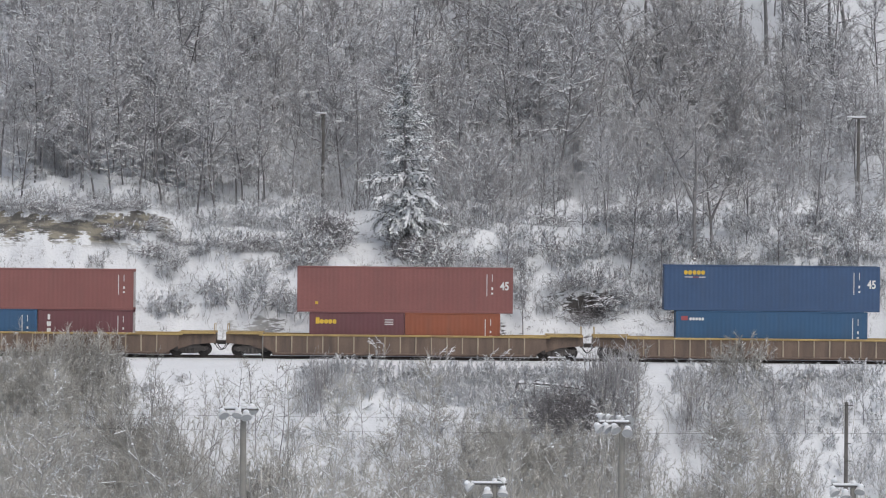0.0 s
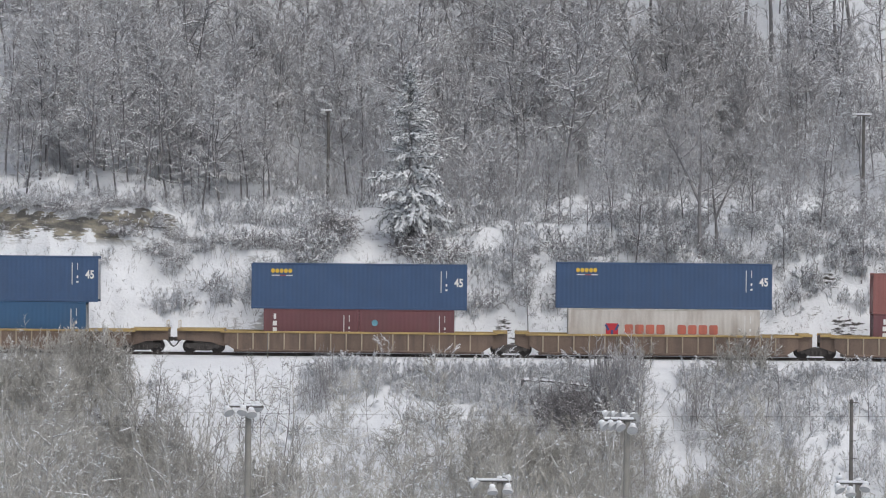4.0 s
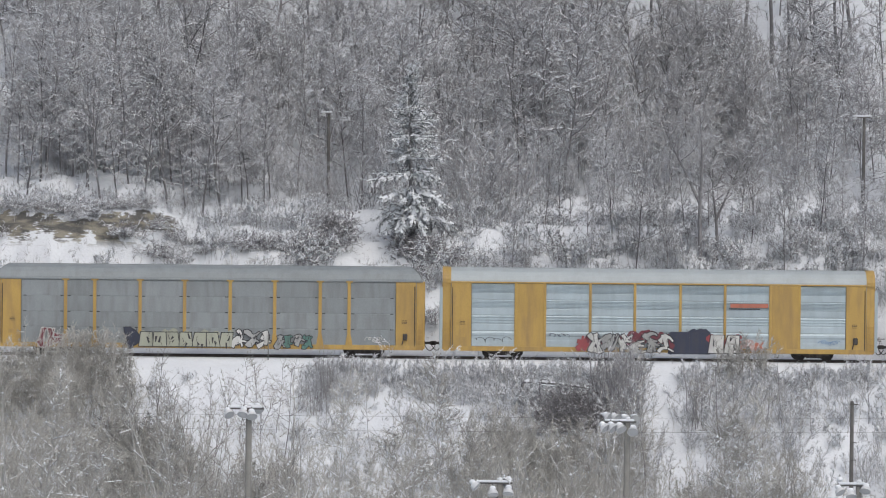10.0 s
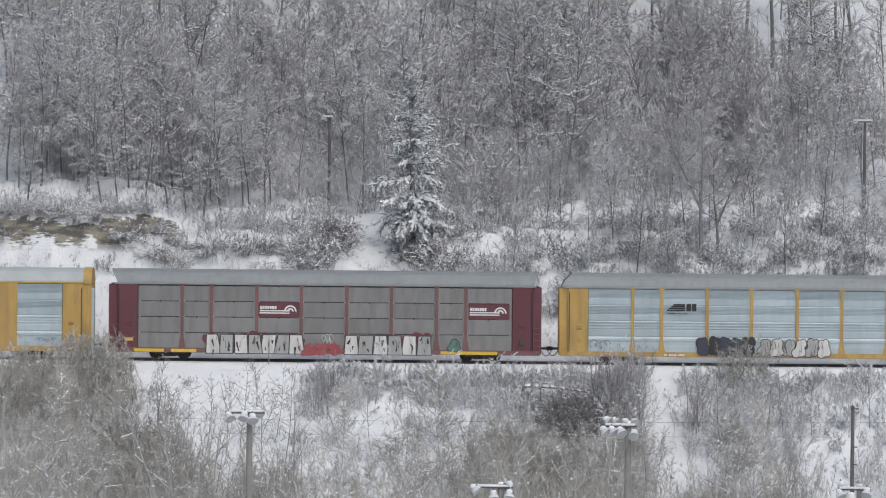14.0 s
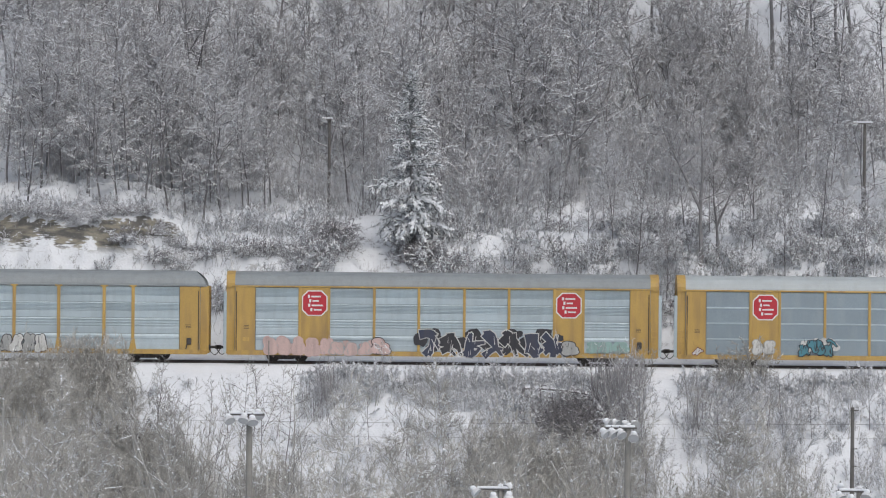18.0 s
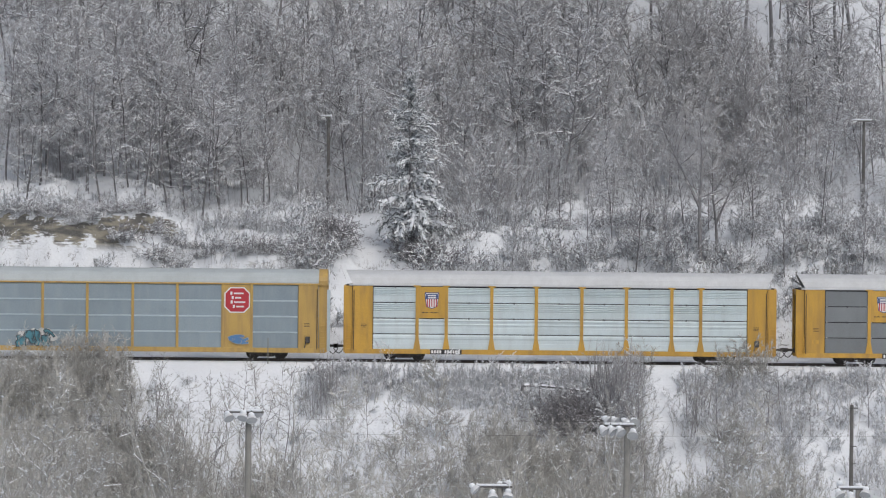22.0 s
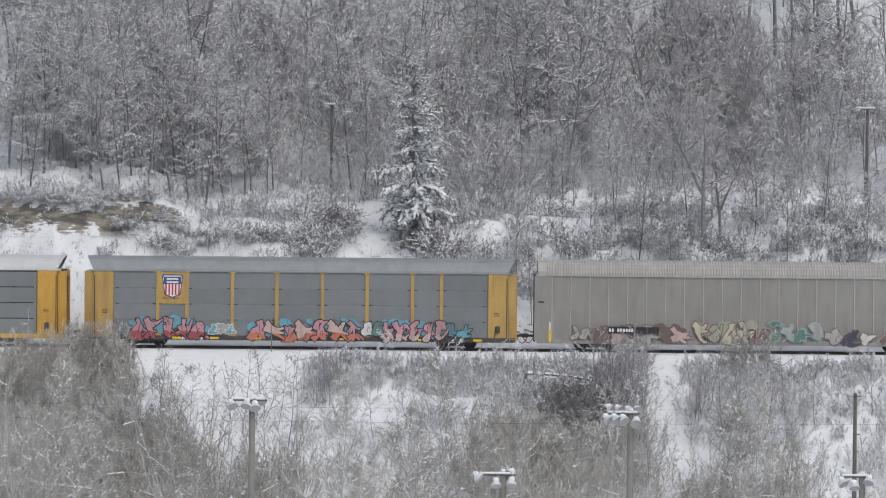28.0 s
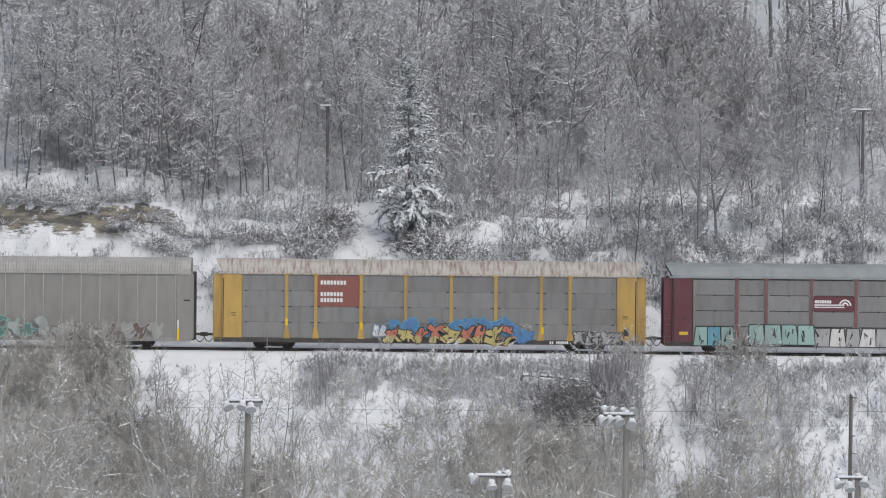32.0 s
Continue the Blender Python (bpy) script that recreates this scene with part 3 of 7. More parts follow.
def build_woods():
    rng = np.random.RandomState(11)
    kinds = [plant_meshes("tree", *grow_tree(20 + k, tall, girth, nb, low, 0.24, 6, 12, 0.05, fork, 2), BARK, TWIG, k, 0.95, 0.025, 0.75, 0.17, 3)
             for k, (tall, girth, nb, low, fork) in enumerate([(11, 0.085, 30, 0.20, False), (12.5, 0.10, 32, 0.26, True), (9.5, 0.07, 26, 0.16, False),
                                                                (13, 0.11, 32, 0.28, False), (8.5, 0.07, 26, 0.12, True), (10.5, 0.09, 28, 0.22, False)])]
    plain = [plant_meshes("tree", *grow_tree(37 + k, tall, 0.085, 30, 0.3, 0.24, 6, 12, 0.03, k == 1, 2), BARK, FINE, k, 0.4, 0.02, 0.35, 0.12, 3) for k, tall in enumerate((11.5, 10.5, 12.5))]
    lofty = [plant_meshes("tree", *grow_tree(44 + k, tall, 0.16, 22, 0.5, 0.2, 6, 12, 0.03, False, 2), BARK, TWIG, k, 0.8, 0.022, 0.6, 0.12, 5) for k, tall in enumerate((15.0, 17.0))]
    label = "bare grey broadleaf tree with snow along its branches"
    spots = scatter(rng, 118, -33, 33, 16, 46, 1.3, lambda x, y, r: not in_gully(x, y) and not before_post(x, y) and not in_clearing(x, y) and not (y < 25 and x > 5 and r.random() < 0.6)
                    and not (x < -9 and y < 24) and r.random() < (0.45 if y < 24 else 0.5 if x > 13 and y > 36 else 1.0))
    for x, y in spots:
        fuzzy = 12 < x < 25 and y < 40 and rng.random() < 0.75
        plant("tree", plain[rng.randint(3)] if fuzzy else kinds[rng.randint(len(kinds))], "bare brown-grey tree with a fine twiggy crown and little snow" if fuzzy else label,
              "tree", "trees on the hillside", x, y, rng.uniform(0.75, 1.08), rng.uniform(0, 6.28), 0.1)
    # the row of slim trunks along the edge of the terrace
    for k in range(26):
        x = -30.5 + k * 0.75 + rng.uniform(-0.4, 0.4)
        y = 18.5 + rng.uniform(-2.0, 2.5)
        plant("tree", kinds[(0, 3, 5)[k % 3]], label, "tree", "trees on the hillside", x, y, rng.uniform(0.66, 0.94), rng.uniform(0, 6.28), 0.1)
    # tall trunks against the open snow high on the hill
    for k in range(13):
        x, y = 11.5 + k * 1.75 + rng.uniform(-0.6, 0.6), 47.5 + rng.uniform(-3, 4)
        plant("tree", lofty[k % 2], "tall bare tree with a straight dark trunk high on the hill", "tree", "tall trees on the hill", x, y, rng.uniform(0.85, 1.1), rng.uniform(0, 6.28), 0.1)
    # slim trees on the cut bank
    for x, y, k, s in ((12.6, 9.0, 0, 0.72), (5.6, 5.6, 5, 0.5), (4.7, 8.5, 2, 0.66), (22.5, 9.0, 2, 0.7), (27.5, 8.6, 5, 0.66), (9.5, 10.5, 4, 0.6), (20.4, 11.5, 4, 0.75), (14.6, 8.2, 2, 0.66), (11.2, 12.5, 5, 0.6), (25.0, 12.0, 0, 0.7)):
        plant("tree", kinds[k], "bare tree with a dark trunk on the snowy cut bank", "tree", "trees on the cut bank", x, y, s, x, 0.1)
    for k in range(26):
        x, y = 4.5 + k * 1.03 + rng.uniform(-0.5, 0.5), 13.5 + rng.uniform(0, 6.5)
        if in_clearing(x, y) or before_post(x, y):
            continue
        plant("tree", kinds[(4, 2, 0, 5)[k % 4]], label, "tree", "trees on the cut bank", x, y, rng.uniform(0.38, 0.66), rng.uniform(0, 6.28), 0.1)
    stout = plant_meshes("tree", *grow_tree(31, 10.5, 0.17, 30, 0.42, 0.2, 6, 14, 0.05, True, 2), BARK, FINE, 6, 0.7, 0.02, 0.4, 0.06, 6)
    for x, y, s in ((16.9, 9.6, 0.95), (18.1, 9.9, 0.8)):
        plant("tree", stout, "bare tree with a stout dark trunk on the snowy cut bank", "tree", "trees on the cut bank", x, y, s, x * 3, 0.1)
    # thickets of saplings under the trees
    saplings = [plant_meshes("thicket", *grow_shrub(80 + k, h, 13, 16, 0.32, 6, 0.022, 0.75, 0.015), TWIG, TWIG, k, 0.85, 0.021, 0.75, 0.2, 3)
                for k, h in enumerate((4.5, 5.5, 6.5))]
    for x, y in scatter(rng, 105, -32, 32, 12, 44, 1.5, lambda x, y, r: not in_gully(x, y) and not before_post(x, y) and not in_clearing(x, y) and not (x > 5 and y < 24) and not (x < -9 and y < 25) and not (x < 2 and y < 17)):
        plant("thicket", saplings[rng.randint(3)], "thicket of bare grey saplings dusted with snow", "thicket", "thickets under the trees", x, y, rng.uniform(0.8, 1.25), rng.uniform(0, 6.28), 0.1)
    for x, y in ((16.5, 28.5), (18.5, 30), (20.2, 28), (21.5, 31.5), (23.4, 29), (14.2, 29.5), (22.4, 34), (19.4, 34.5)):
        plant("thicket", saplings[rng.randint(3)], "thicket of bare grey saplings dusted with snow", "thicket", "thickets under the trees", x, y, rng.uniform(0.9, 1.25), rng.uniform(0, 6.28), 0.1)
    for x, y, k, sc in ((-7.9, 23.2, 0, 0.62), (-7.2, 22.6, 1, 0.5)):
        plant("thicket", saplings[k], "low thicket of bare saplings at the foot of a lamp post", "thicket", "thickets under the trees", x, y, sc, x, 0.1)
    for k in range(44):
        x, y = rng.uniform(-31, -8.8), rng.uniform(20.5, 26)
        plant("thicket", saplings[k % 3], "low thicket of bare saplings on the terrace", "thicket", "thickets under the trees", x, y, rng.uniform(0.35, 0.75), k * 1.3, 0.1)
    # woods further up the hill, one mass
    pre = []
    for k in range(4):
        w, f, tp = grow_tree(60 + k, 12, 0.09, 24, 0.10, 0.26, 5, 13, 0.06, k % 2 == 0)
        r2 = np.random.RandomState(k)
        tp = [(*s[:6], s[6] * 1.8, s[7] * 1.8) for s in tp]
        ws, fs = snow_strips(w, 1.0, 0.02, 0.9, 0.88, 0.45, r2), snow_strips(f, 1.0, 0.02, 1.0, 0.85, 0.3, r2)
        wv, wq = prisms(w, 3)
        pre.append(((wv, as_triangles(wq)), crown_arrays(f, tp), (ws[0], as_triangles(ws[1])), (fs[0], as_triangles(fs[1]))))
    spots = scatter(rng, 170, -37, 37, 45, 78, 1.4, lambda x, y, r: not (x > 11 and y < 66 and r.random() < 0.9), 30)
    groups = [[[], []] for _ in range(3)]
    count = [0, 0, 0]
    for x, y in spots:
        pk = pre[rng.randint(len(pre))]
        a, s = rng.uniform(0, 6.28), rng.uniform(0.8, 1.2)
        rot = np.array([[math.cos(a), -math.sin(a), 0], [math.sin(a), math.cos(a), 0], [0, 0, 1]]) * s
        base = np.array([x, y, float(height(x, y)) - 0.1])
        for slot, (v, q) in zip((0, 1, 2, 2), pk):
            groups[slot][0].append(v @ rot.T + base)
            groups[slot][1].append(q + count[slot])
            count[slot] += len(v)
    woods = thing("far_woods", "dense bare woods with snowy branches up the hillside", "woods", kind="stuff")
    for nm, mat, (vs, qs) in zip(("trunks", "crowns", "snow_load"), (BARK, TWIG, SNOW), groups):
        part(nm, mesh_np(nm, np.concatenate(vs), np.concatenate(qs), mat), woods)["kind"] = "stuff"
    return kinds


def snow_blobs(wood, count, r, seed):
    """Small clumps of snow caught in the forks."""
    rng = np.random.RandomState(seed)
    shape = np.array([(1, 0, 0), (0, 1, 0), (-1, 0, 0), (0, -1, 0), (0, 0, 0.9), (0, 0, -0.5)], float)
    tris = np.array([(0, 1, 4), (1, 2, 4), (2, 3, 4), (3, 0, 4), (1, 0, 5), (2, 1, 5), (3, 2, 5), (0, 3, 5)])
    vs, fs = [], []
    for k in range(count):
        s = wood[rng.randint(len(wood))]
        vs.append(shape * r * rng.uniform(0.5, 1.3) * rng.uniform(0.7, 1.3, 3) + np.array(s[3:6]))
        fs.append(tris + 6 * k)
    return np.concatenate(vs), np.concatenate(fs)


def build_shrubs():
    rng = np.random.RandomState(21)
    tall = [plant_meshes("shrub", *grow_shrub(100 + k, h, st, 16, 0.26, 6, 0.018, 0.65, 0.012, 2), BRUSH, BRUSH, k, 0.3, 0.016, 0.26, 0.06, 3)
            for k, (h, st) in enumerate([(3.2, 11), (4.2, 11), (2.4, 11), (4.8, 11)])]
    snowy = [plant_meshes("shrub", *grow_shrub(120 + k, h, st, 10, 0.55, 5, 0.016, 0.42, 0.014), TWIG, TWIG, k, 0.95, 0.033, 0.95, 0.5, 3)
             for k, (h, st) in enumerate([(1.3, 11), (1.8, 11), (2.5, 11)])]
    frosty = [plant_meshes("shrub", *grow_shrub(130 + k, h, st, 9, 0.4, 6, 0.018, 0.6, 0.012, 2), BRUSH, TWIG, k, 0.9, 0.024, 0.8, 0.3, 3)
              for k, (h, st) in enumerate([(2.0, 9), (2.8, 9), (3.4, 8)])]
    pale = []
    for k, tl in enumerate((9.5, 8.5, 10.5, 9.5, 8.5, 10.0)):
        form = grow_tree(50 + k, tl, 0.07, 24, 0.12, 0.28, 6, 12, 0.08, k == 1, 2) if k < 3 else grow_shrub(67 + k, tl, 7, 10, 0.34, 9, 0.05, 0.35, 0.012, 2)
        trunk, crown, snow = plant_meshes("tree", *form, PALE_BARK, BRUSH, k, 0.95, 0.02, 0.35, 0.05, 4)
        bv, bt = snow_blobs(form[0] + form[1][::4], 70, 0.085, k)
        pale.append((trunk, crown, snow, mesh_np("snow_clumps", bv, bt, SNOW, True)))
    slim = [plant_meshes("thicket", *grow_shrub(90 + k, 4.2, 13, 7, 0.09, 5, 0.03, 0.5, 0.011), BRAMBLE, TWIG, k, 0.4, 0.014, 0.4, 0.06, 4) for k in range(2)]
    for k, (x, y, s) in enumerate(((9.9, -8.2, 1.0), (10.8, -7.8, 0.95), (11.6, -8.4, 1.05), (10.4, -9.6, 1.0), (11.2, -10.2, 1.1), (-6.9, -7.4, 0.75), (-7.4, -9.0, 0.75), (15.6, -9.5, 0.9))):
        plant("thicket", slim[k % 2], "clump of slim upright grey stems on the embankment", "thicket", "upright clumps on the embankment", x, y, s, k * 1.3, 0.05)
    dark = [plant_meshes("bramble", *grow_bramble(140 + k, 1.0, 1.0, 31), BRAMBLE, BRAMBLE, k, 0.95, 0.03, 0.75, 0.2, 3) for k in range(3)]
    gloom = [plant_meshes("bramble", *grow_bramble(170 + k, 1.1, 1.2, 40), BRAMBLE, BRAMBLE, k, 0.15, 0.016, 0.12, 0.0, 3) for k in range(2)]

    def put_dark(x, y, s):
        plant("bramble", dark[rng.randint(3)], "dark tangled bramble loaded with snow on the bank", "bramble", "brambles on the cut bank", x, y, s, rng.uniform(0, 6.28), 0.05)

    # brush along the top and face of the cut bank
    def bank(x, y, r):
        if in_gully(x, y) or in_clearing(x, y):
            return False
        if x < -9 and 4.2 < y < 10.4:
            return r.random() < 0.10
        if x < -9 and r.random() < 0.45:
            return False
        if x < -9 and y > 13:
            return False
        if x > 2:
            return r.random() < 0.4 + 0.4 * ((x * 0.31) % 1.0)
        return True
    mass = []
    for x, y in scatter(rng, 165, -31, 31, 6.0, 16.5, 0.9, bank):
        if rng.random() < (0.28 if x < 3 else 0.14):
            put_dark(x, y, rng.uniform(0.6, 1.1))
        else:
            mass.append((rng.randint(3) if x < 2 else rng.randint(2), x, y, rng.uniform(0.65, 1.1) * (1.2 if y < 10 else 0.85), rng.uniform(0, 6.28)))
    for k in range(36):
        mass.append((0, rng.uniform(-30, -10), rng.uniform(12.5, 22), rng.uniform(0.35, 0.8), k * 1.1))
    for x, y, k, s in ((-20.6, 12.4, 1, 0.5), (-19.4, 12.5, 2, 0.45), (-18.2, 12.8, 1, 0.6), (-16.9, 13.0, 2, 0.5), (-15.6, 12.8, 1, 0.7), (-14.4, 13.0, 2, 0.6), (-13.0, 13.0, 1, 0.8), (-11.6, 13.4, 2, 0.8), (-10.4, 13.6, 2, 0.9), (-9.6, 12.8, 2, 1.0)):
        plant("shrub", snowy[k], "snow-covered bare shrub on the cut bank", "shrub", "shrubs on the cut bank", x, y, s, x * 2, 0.05)
    # the thin fringe that hangs over the top of the bare soil, and the dark hollow beside the gully
    for k in range(44):
        x = -30.5 + k * 0.45 + rng.uniform(-0.2, 0.2)
        edge = 10.85 - float((lattice(np.array(x / 6 + 40), np.array(3.0), 1) - 0.5) * 2.0)
        put_dark(x, edge + rng.uniform(-0.2, 0.15), rng.uniform(0.32, 0.6))
    for x, y, s in ((-29.2, 10.4, 0.6), (-25.8, 10.4, 0.7), (-21.2, 10.0, 0.8), (-20.4, 10.2, 0.9), (-19.4, 10.0, 0.8), (-18.6, 10.3, 0.9), (-17.6, 10.1, 0.8), (-16.0, 10.7, 0.6), (-12.9, 10.4, 0.9), (-12.2, 10.2, 0.9), (-9.6, 10.2, 0.9)):
        put_dark(x, y, s)
    for x, y, s in ((-8.9, 10.8, 1.0), (-7.9, 10.4, 1.0), (-7.6, 11.6, 1.0), (-8.4, 9.6, 0.9), (-7.4, 12.6, 1.0), (-1.4, 10.2, 1.1), (-0.6, 10.9, 1.2), (0.4, 10.4, 1.0), (8.6, 7.9, 0.9), (10.6, 7.6, 0.9), (11.6, 7.2, 1.1), (15.0, 7.6, 0.9), (17.6, 7.6, 1.0), (20.2, 7.6, 0.9)):
        put_dark(x, y, s)
    for k, (x, y, s) in enumerate(((8.9, 6.6, 0.6), (9.8, 6.5, 0.6), (10.7, 6.6, 0.6), (16.1, 6.7, 0.5), (18.4, 6.5, 0.6), (19.4, 6.5, 0.6), (-7.0, 11.2, 0.8), (-7.1, 12.2, 0.9), (-7.8, 11.8, 0.9), (-1.9, 11.0, 0.9), (-1.2, 11.4, 1.0), (-2.3, 11.8, 0.8))):
        plant("bramble", gloom[k % 2], "dark bare tangle of brush beside the open gully", "bramble", "brambles on the cut bank", x, y, s, k * 0.9, 0.0)

    def terrace(x, y, r):
        return not in_gully(x, y) and not in_clearing(x, y) and not (x > 7 and 20 < y and r.random() < 0.6) and not (x < -9 and y > 14.5 and r.random() < 0.85)
    spots = scatter(rng, 75, -34, 34, 14, 27, 1.2, terrace)
    face = scatter(rng, 62, 3, 31, 7.0, 12.4, 0.85, lambda x, y, r: not in_clearing(x, y))
    brushwood("bank_brushwood", "snow-covered bare brushwood on the bank and terrace", "brushwood", snowy,
              [(rng.randint(2), x, y, rng.uniform(0.6, 1.0), rng.uniform(0, 6.28)) for x, y in spots] + [(rng.randint(3), x, y, rng.uniform(0.6, 0.95), rng.uniform(0, 6.28)) for x, y in face] + mass)
    # brush on the embankment on the near side
    def path(x, y):
        return 12.7 < x + 0.06 * (y + 8) < 14.9

    def bright(x, y):
        return ((x + 2.0) / 4.2) ** 2 + ((y + 10.0) / 3.0) ** 2 < 1

    def gloomy(x, y):
        return 5.6 < x < 10.2 and -13.5 < y < -8.2

    def near(x, y, r):
        if path(x, y) or gloomy(x, y):
            return False
        if bright(x, y):
            return r.random() < 0.12
        if -19.4 < x < -9.3 and y > -14.5:
            return r.random() < (0.05 if y > -10.5 else 0.14)
        if 22 < x < 27.6:
            return r.random() < 0.3
        if (6 < x < 10.5 and -13 < y < -8) or (-21.5 < x < -17 and -15.5 < y < -10.5):
            return r.random() < 0.3
        if -5.5 < x < 2 and -13.5 < y < -7.5:
            return r.random() < 0.3
        return True
    for x, y in scatter(rng, 135, -28, 28, -12, -5.2, 0.8, near):
        if x < -19.4:
            me, lb = tall[rng.randint(2) * 2], "dense bare brown shrub on the embankment"
        elif y > -7.5:
            me, lb = snowy[rng.randint(3)], "low shrub weighed down with snow on the embankment"
        else:
            me, lb = (frosty + snowy)[rng.randint(6)], "bare grey shrub with snow on its twigs on the embankment"
        lim = 0.62 if y > -7.5 else 0.85
        plant("shrub", me, lb, "shrub", "shrubs on the embankment", x, y, rng.uniform(0.7, 1.05) * lim, rng.uniform(0, 6.28), 0.05)

    def brown(x, y, r):
        if path(x, y) and y > -17 or 21.5 < x < 27.6 and r.random() < 0.7:
            return False
        if x < -19.2:
            return y < -8
        if x < -9.5:
            return y < -15.5
        if x < 1.2:
            return y < -16.5
        if x < 12.5:
            return y < -17 or (y < -12.5 and r.random() < (0.8 if x < 7 else 0.3))
        return y < -18
    spots = scatter(rng, 175, -27, 27, -25, -8, 0.82, brown)
    brushwood("low_brushwood", "dense tall bare brown brushwood below the track", "brushwood", tall,
              [((0, 2)[rng.randint(2)] if -19 < x < 1.2 or x > 12.5 else rng.randint(4), x, y, rng.uniform(0.85, 1.15), rng.uniform(0, 6.28)) for x, y in spots])
    own = np.random.RandomState(77)
    spots = scatter(own, 62, -27, -8.6, -26, -16.2, 0.75) + scatter(own, 14, -19, -15.5, -16.5, -13.2, 0.7)
    spots += scatter(own, 30, 1.5, 12.3, -17.5, -12.8, 0.8) + scatter(own, 8, 15.4, 21.5, -21, -16.5, 0.85)
    brushwood("thicket", "dense bare brown thicket at the foot of the embankment", "brushwood", tall,
              [((0, 2)[own.randint(2)], x, y, own.uniform(0.85, 1.2), own.uniform(0, 6.28)) for x, y in spots])

    def mottled(x, y, r):
        if path(x, y) or 21.5 < x < 27.6 and r.random() < 0.75:
            return False
        if x < -9.0 or brown(x, y, r) or bright(x, y) or gloomy(x, y):
            return False
        return r.random() < (0.4 if x < 12 else 1.0)
    spots = scatter(rng, 80, -9, 28, -21, -7, 0.85, mottled)
    brushwood("frosted_brushwood", "grey bare brushwood dusted with snow on the embankment", "brushwood", frosty,
              [(rng.randint(3), x, y, rng.uniform(0.8, 1.1), rng.uniform(0, 6.28)) for x, y in spots])
    spots = scatter(rng, 95, -8, 12.4, -8.0, -4.9, 0.5, lambda x, y, r: not bright(x, y)) + scatter(rng, 30, 15.2, 27, -7, -5, 0.6)
    brushwood("shoulder_brushwood", "low brush weighed down with snow along the shoulder of the track", "brushwood", snowy,
              [(rng.randint(2), x, y, rng.uniform(0.45, 0.8), rng.uniform(0, 6.28)) for x, y in spots])
    # thin trees on the brow of the terrace
    brow = [plant_meshes("tree", *grow_tree(170 + k, tl, 0.085, 18, 0.25, 0.3, 5, 6, 0.08, k == 1, 2, 0.011, 0.3), BARK, TWIG, k, 0.8, 0.02, 0.6, 0.15, 4) for k, tl in enumerate((6.2, 7.4, 5.4))]
    for k, (x, y, s) in enumerate(((-27.8, 13.6, 0.9), (-22.9, 14.0, 1.0), (-21.8, 14.3, 0.9), (-20.0, 13.9, 1.05), (-18.4, 14.2, 1.1), (-17.2, 14.5, 0.9), (-16.1, 14.1, 1.0), (-14.8, 14.3, 1.1))):
        plant("tree", brow[k % 3], "thin bare tree with snowy branches on the brow of the terrace", "tree", "trees on the terrace", x, y, s, k * 2.1, 0.1)
    # slender saplings in the open snow
    wands = [plant_meshes("sapling", *grow_tree(150 + k, tl, 0.035, 13, 0.3, 0.3, 4, 4, 0.08, k == 1, 2, 0.011, 0.3), BRAMBLE, BRUSH, k, 0.35, 0.012, 0.2, 0.05, 4) for k, tl in enumerate((4.6, 3.8, 5.2))]
    for k, (x, y, s) in enumerate(((-17.6, -10.5, 1.0), (-17.0, -12.5, 1.1), (-15.6, -13.0, 0.9), (-14.4, -11.0, 0.8), (-13.2, -10.0, 0.75), (-12.4, -11.5, 1.0), (-11.6, -10.2, 0.9), (-11.0, -12.6, 1.1), (-10.2, -11.0, 0.85),
                                   (-16.4, -14.5, 1.1), (-13.8, -14.6, 1.0), (-9.6, -13.4, 1.1), (-18.6, -13.6, 1.0), (-12.0, -15.2, 1.1), (11.9, -12.0, 1.0), (12.4, -15.5, 1.1), (15.2, -11.5, 1.1), (16.8, -13.0, 1.2), (18.2, -10.5, 1.0), (19.6, -12.5, 1.2), (21.0, -10.0, 1.0),
                                   (-4.4, -12.0, 0.9), (-2.2, -13.2, 1.0), (0.2, -12.4, 0.9), (22.8, -10.5, 0.8), (26.4, -9.5, 0.8))):
        plant("sapling", wands[k % 3], "slender dark-stemmed sapling in the snow of the embankment", "sapling", "saplings on the embankment", x, y, s, k * 1.9, 0.05)
    # low snowy brush along the shoulder
    for k in range(84):
        x = -8.4 + k * 0.44 + rng.uniform(-0.2, 0.2)
        if 12.7 < x < 14.9:
            continue
        plant("shrub", snowy[rng.randint(2)], "low snow-covered shrub beside the rails", "shrub", "low shrubs beside the track", x, -4.6 + rng.uniform(-1.4, 0.1), rng.uniform(0.5, 0.8), rng.uniform(0, 6.28), 0.05)
    for x, y, s in ((-20.2, -11.2, 1.2), (-19.2, -11.6, 1.3), (-18.4, -11.9, 1.1)):
        plant("bramble", dark[rng.randint(3)], "dark dense tangle of brush on the embankment", "bramble", "brambles on the embankment", x, y, s, x, 0.0)
    for k, (x, y, s) in enumerate(((6.8, -9.2, 1.1), (7.6, -9.0, 1.25), (8.5, -9.1, 1.25), (9.3, -9.4, 1.1), (8.1, -9.9, 1.2), (7.2, -10.0, 1.1), (9.0, -10.1, 1.0))):
        plant("bramble", gloom[k % 2], "dark bare tangle of brush in a hollow of the embankment", "bramble", "brambles on the embankment", x, y, s, k * 0.9, 0.0)
    bough = thing("bent_sapling", "sapling bent flat under its load of snow over dark brush", "sapling", (4.6, -8.2, float(height(4.6, -8.2))))
    foot, _ = wander(np.random.RandomState(3), (0, 0, -0.2), (0.25, 0, 1), 1.6, 4, 0.1, 0.085, 0.06, -0.04)
    stem, _ = wander(np.random.RandomState(4), foot[-1][3:6], (1, 0, 0.12), 4.4, 8, 0.085, 0.04, 0.06, -0.015)
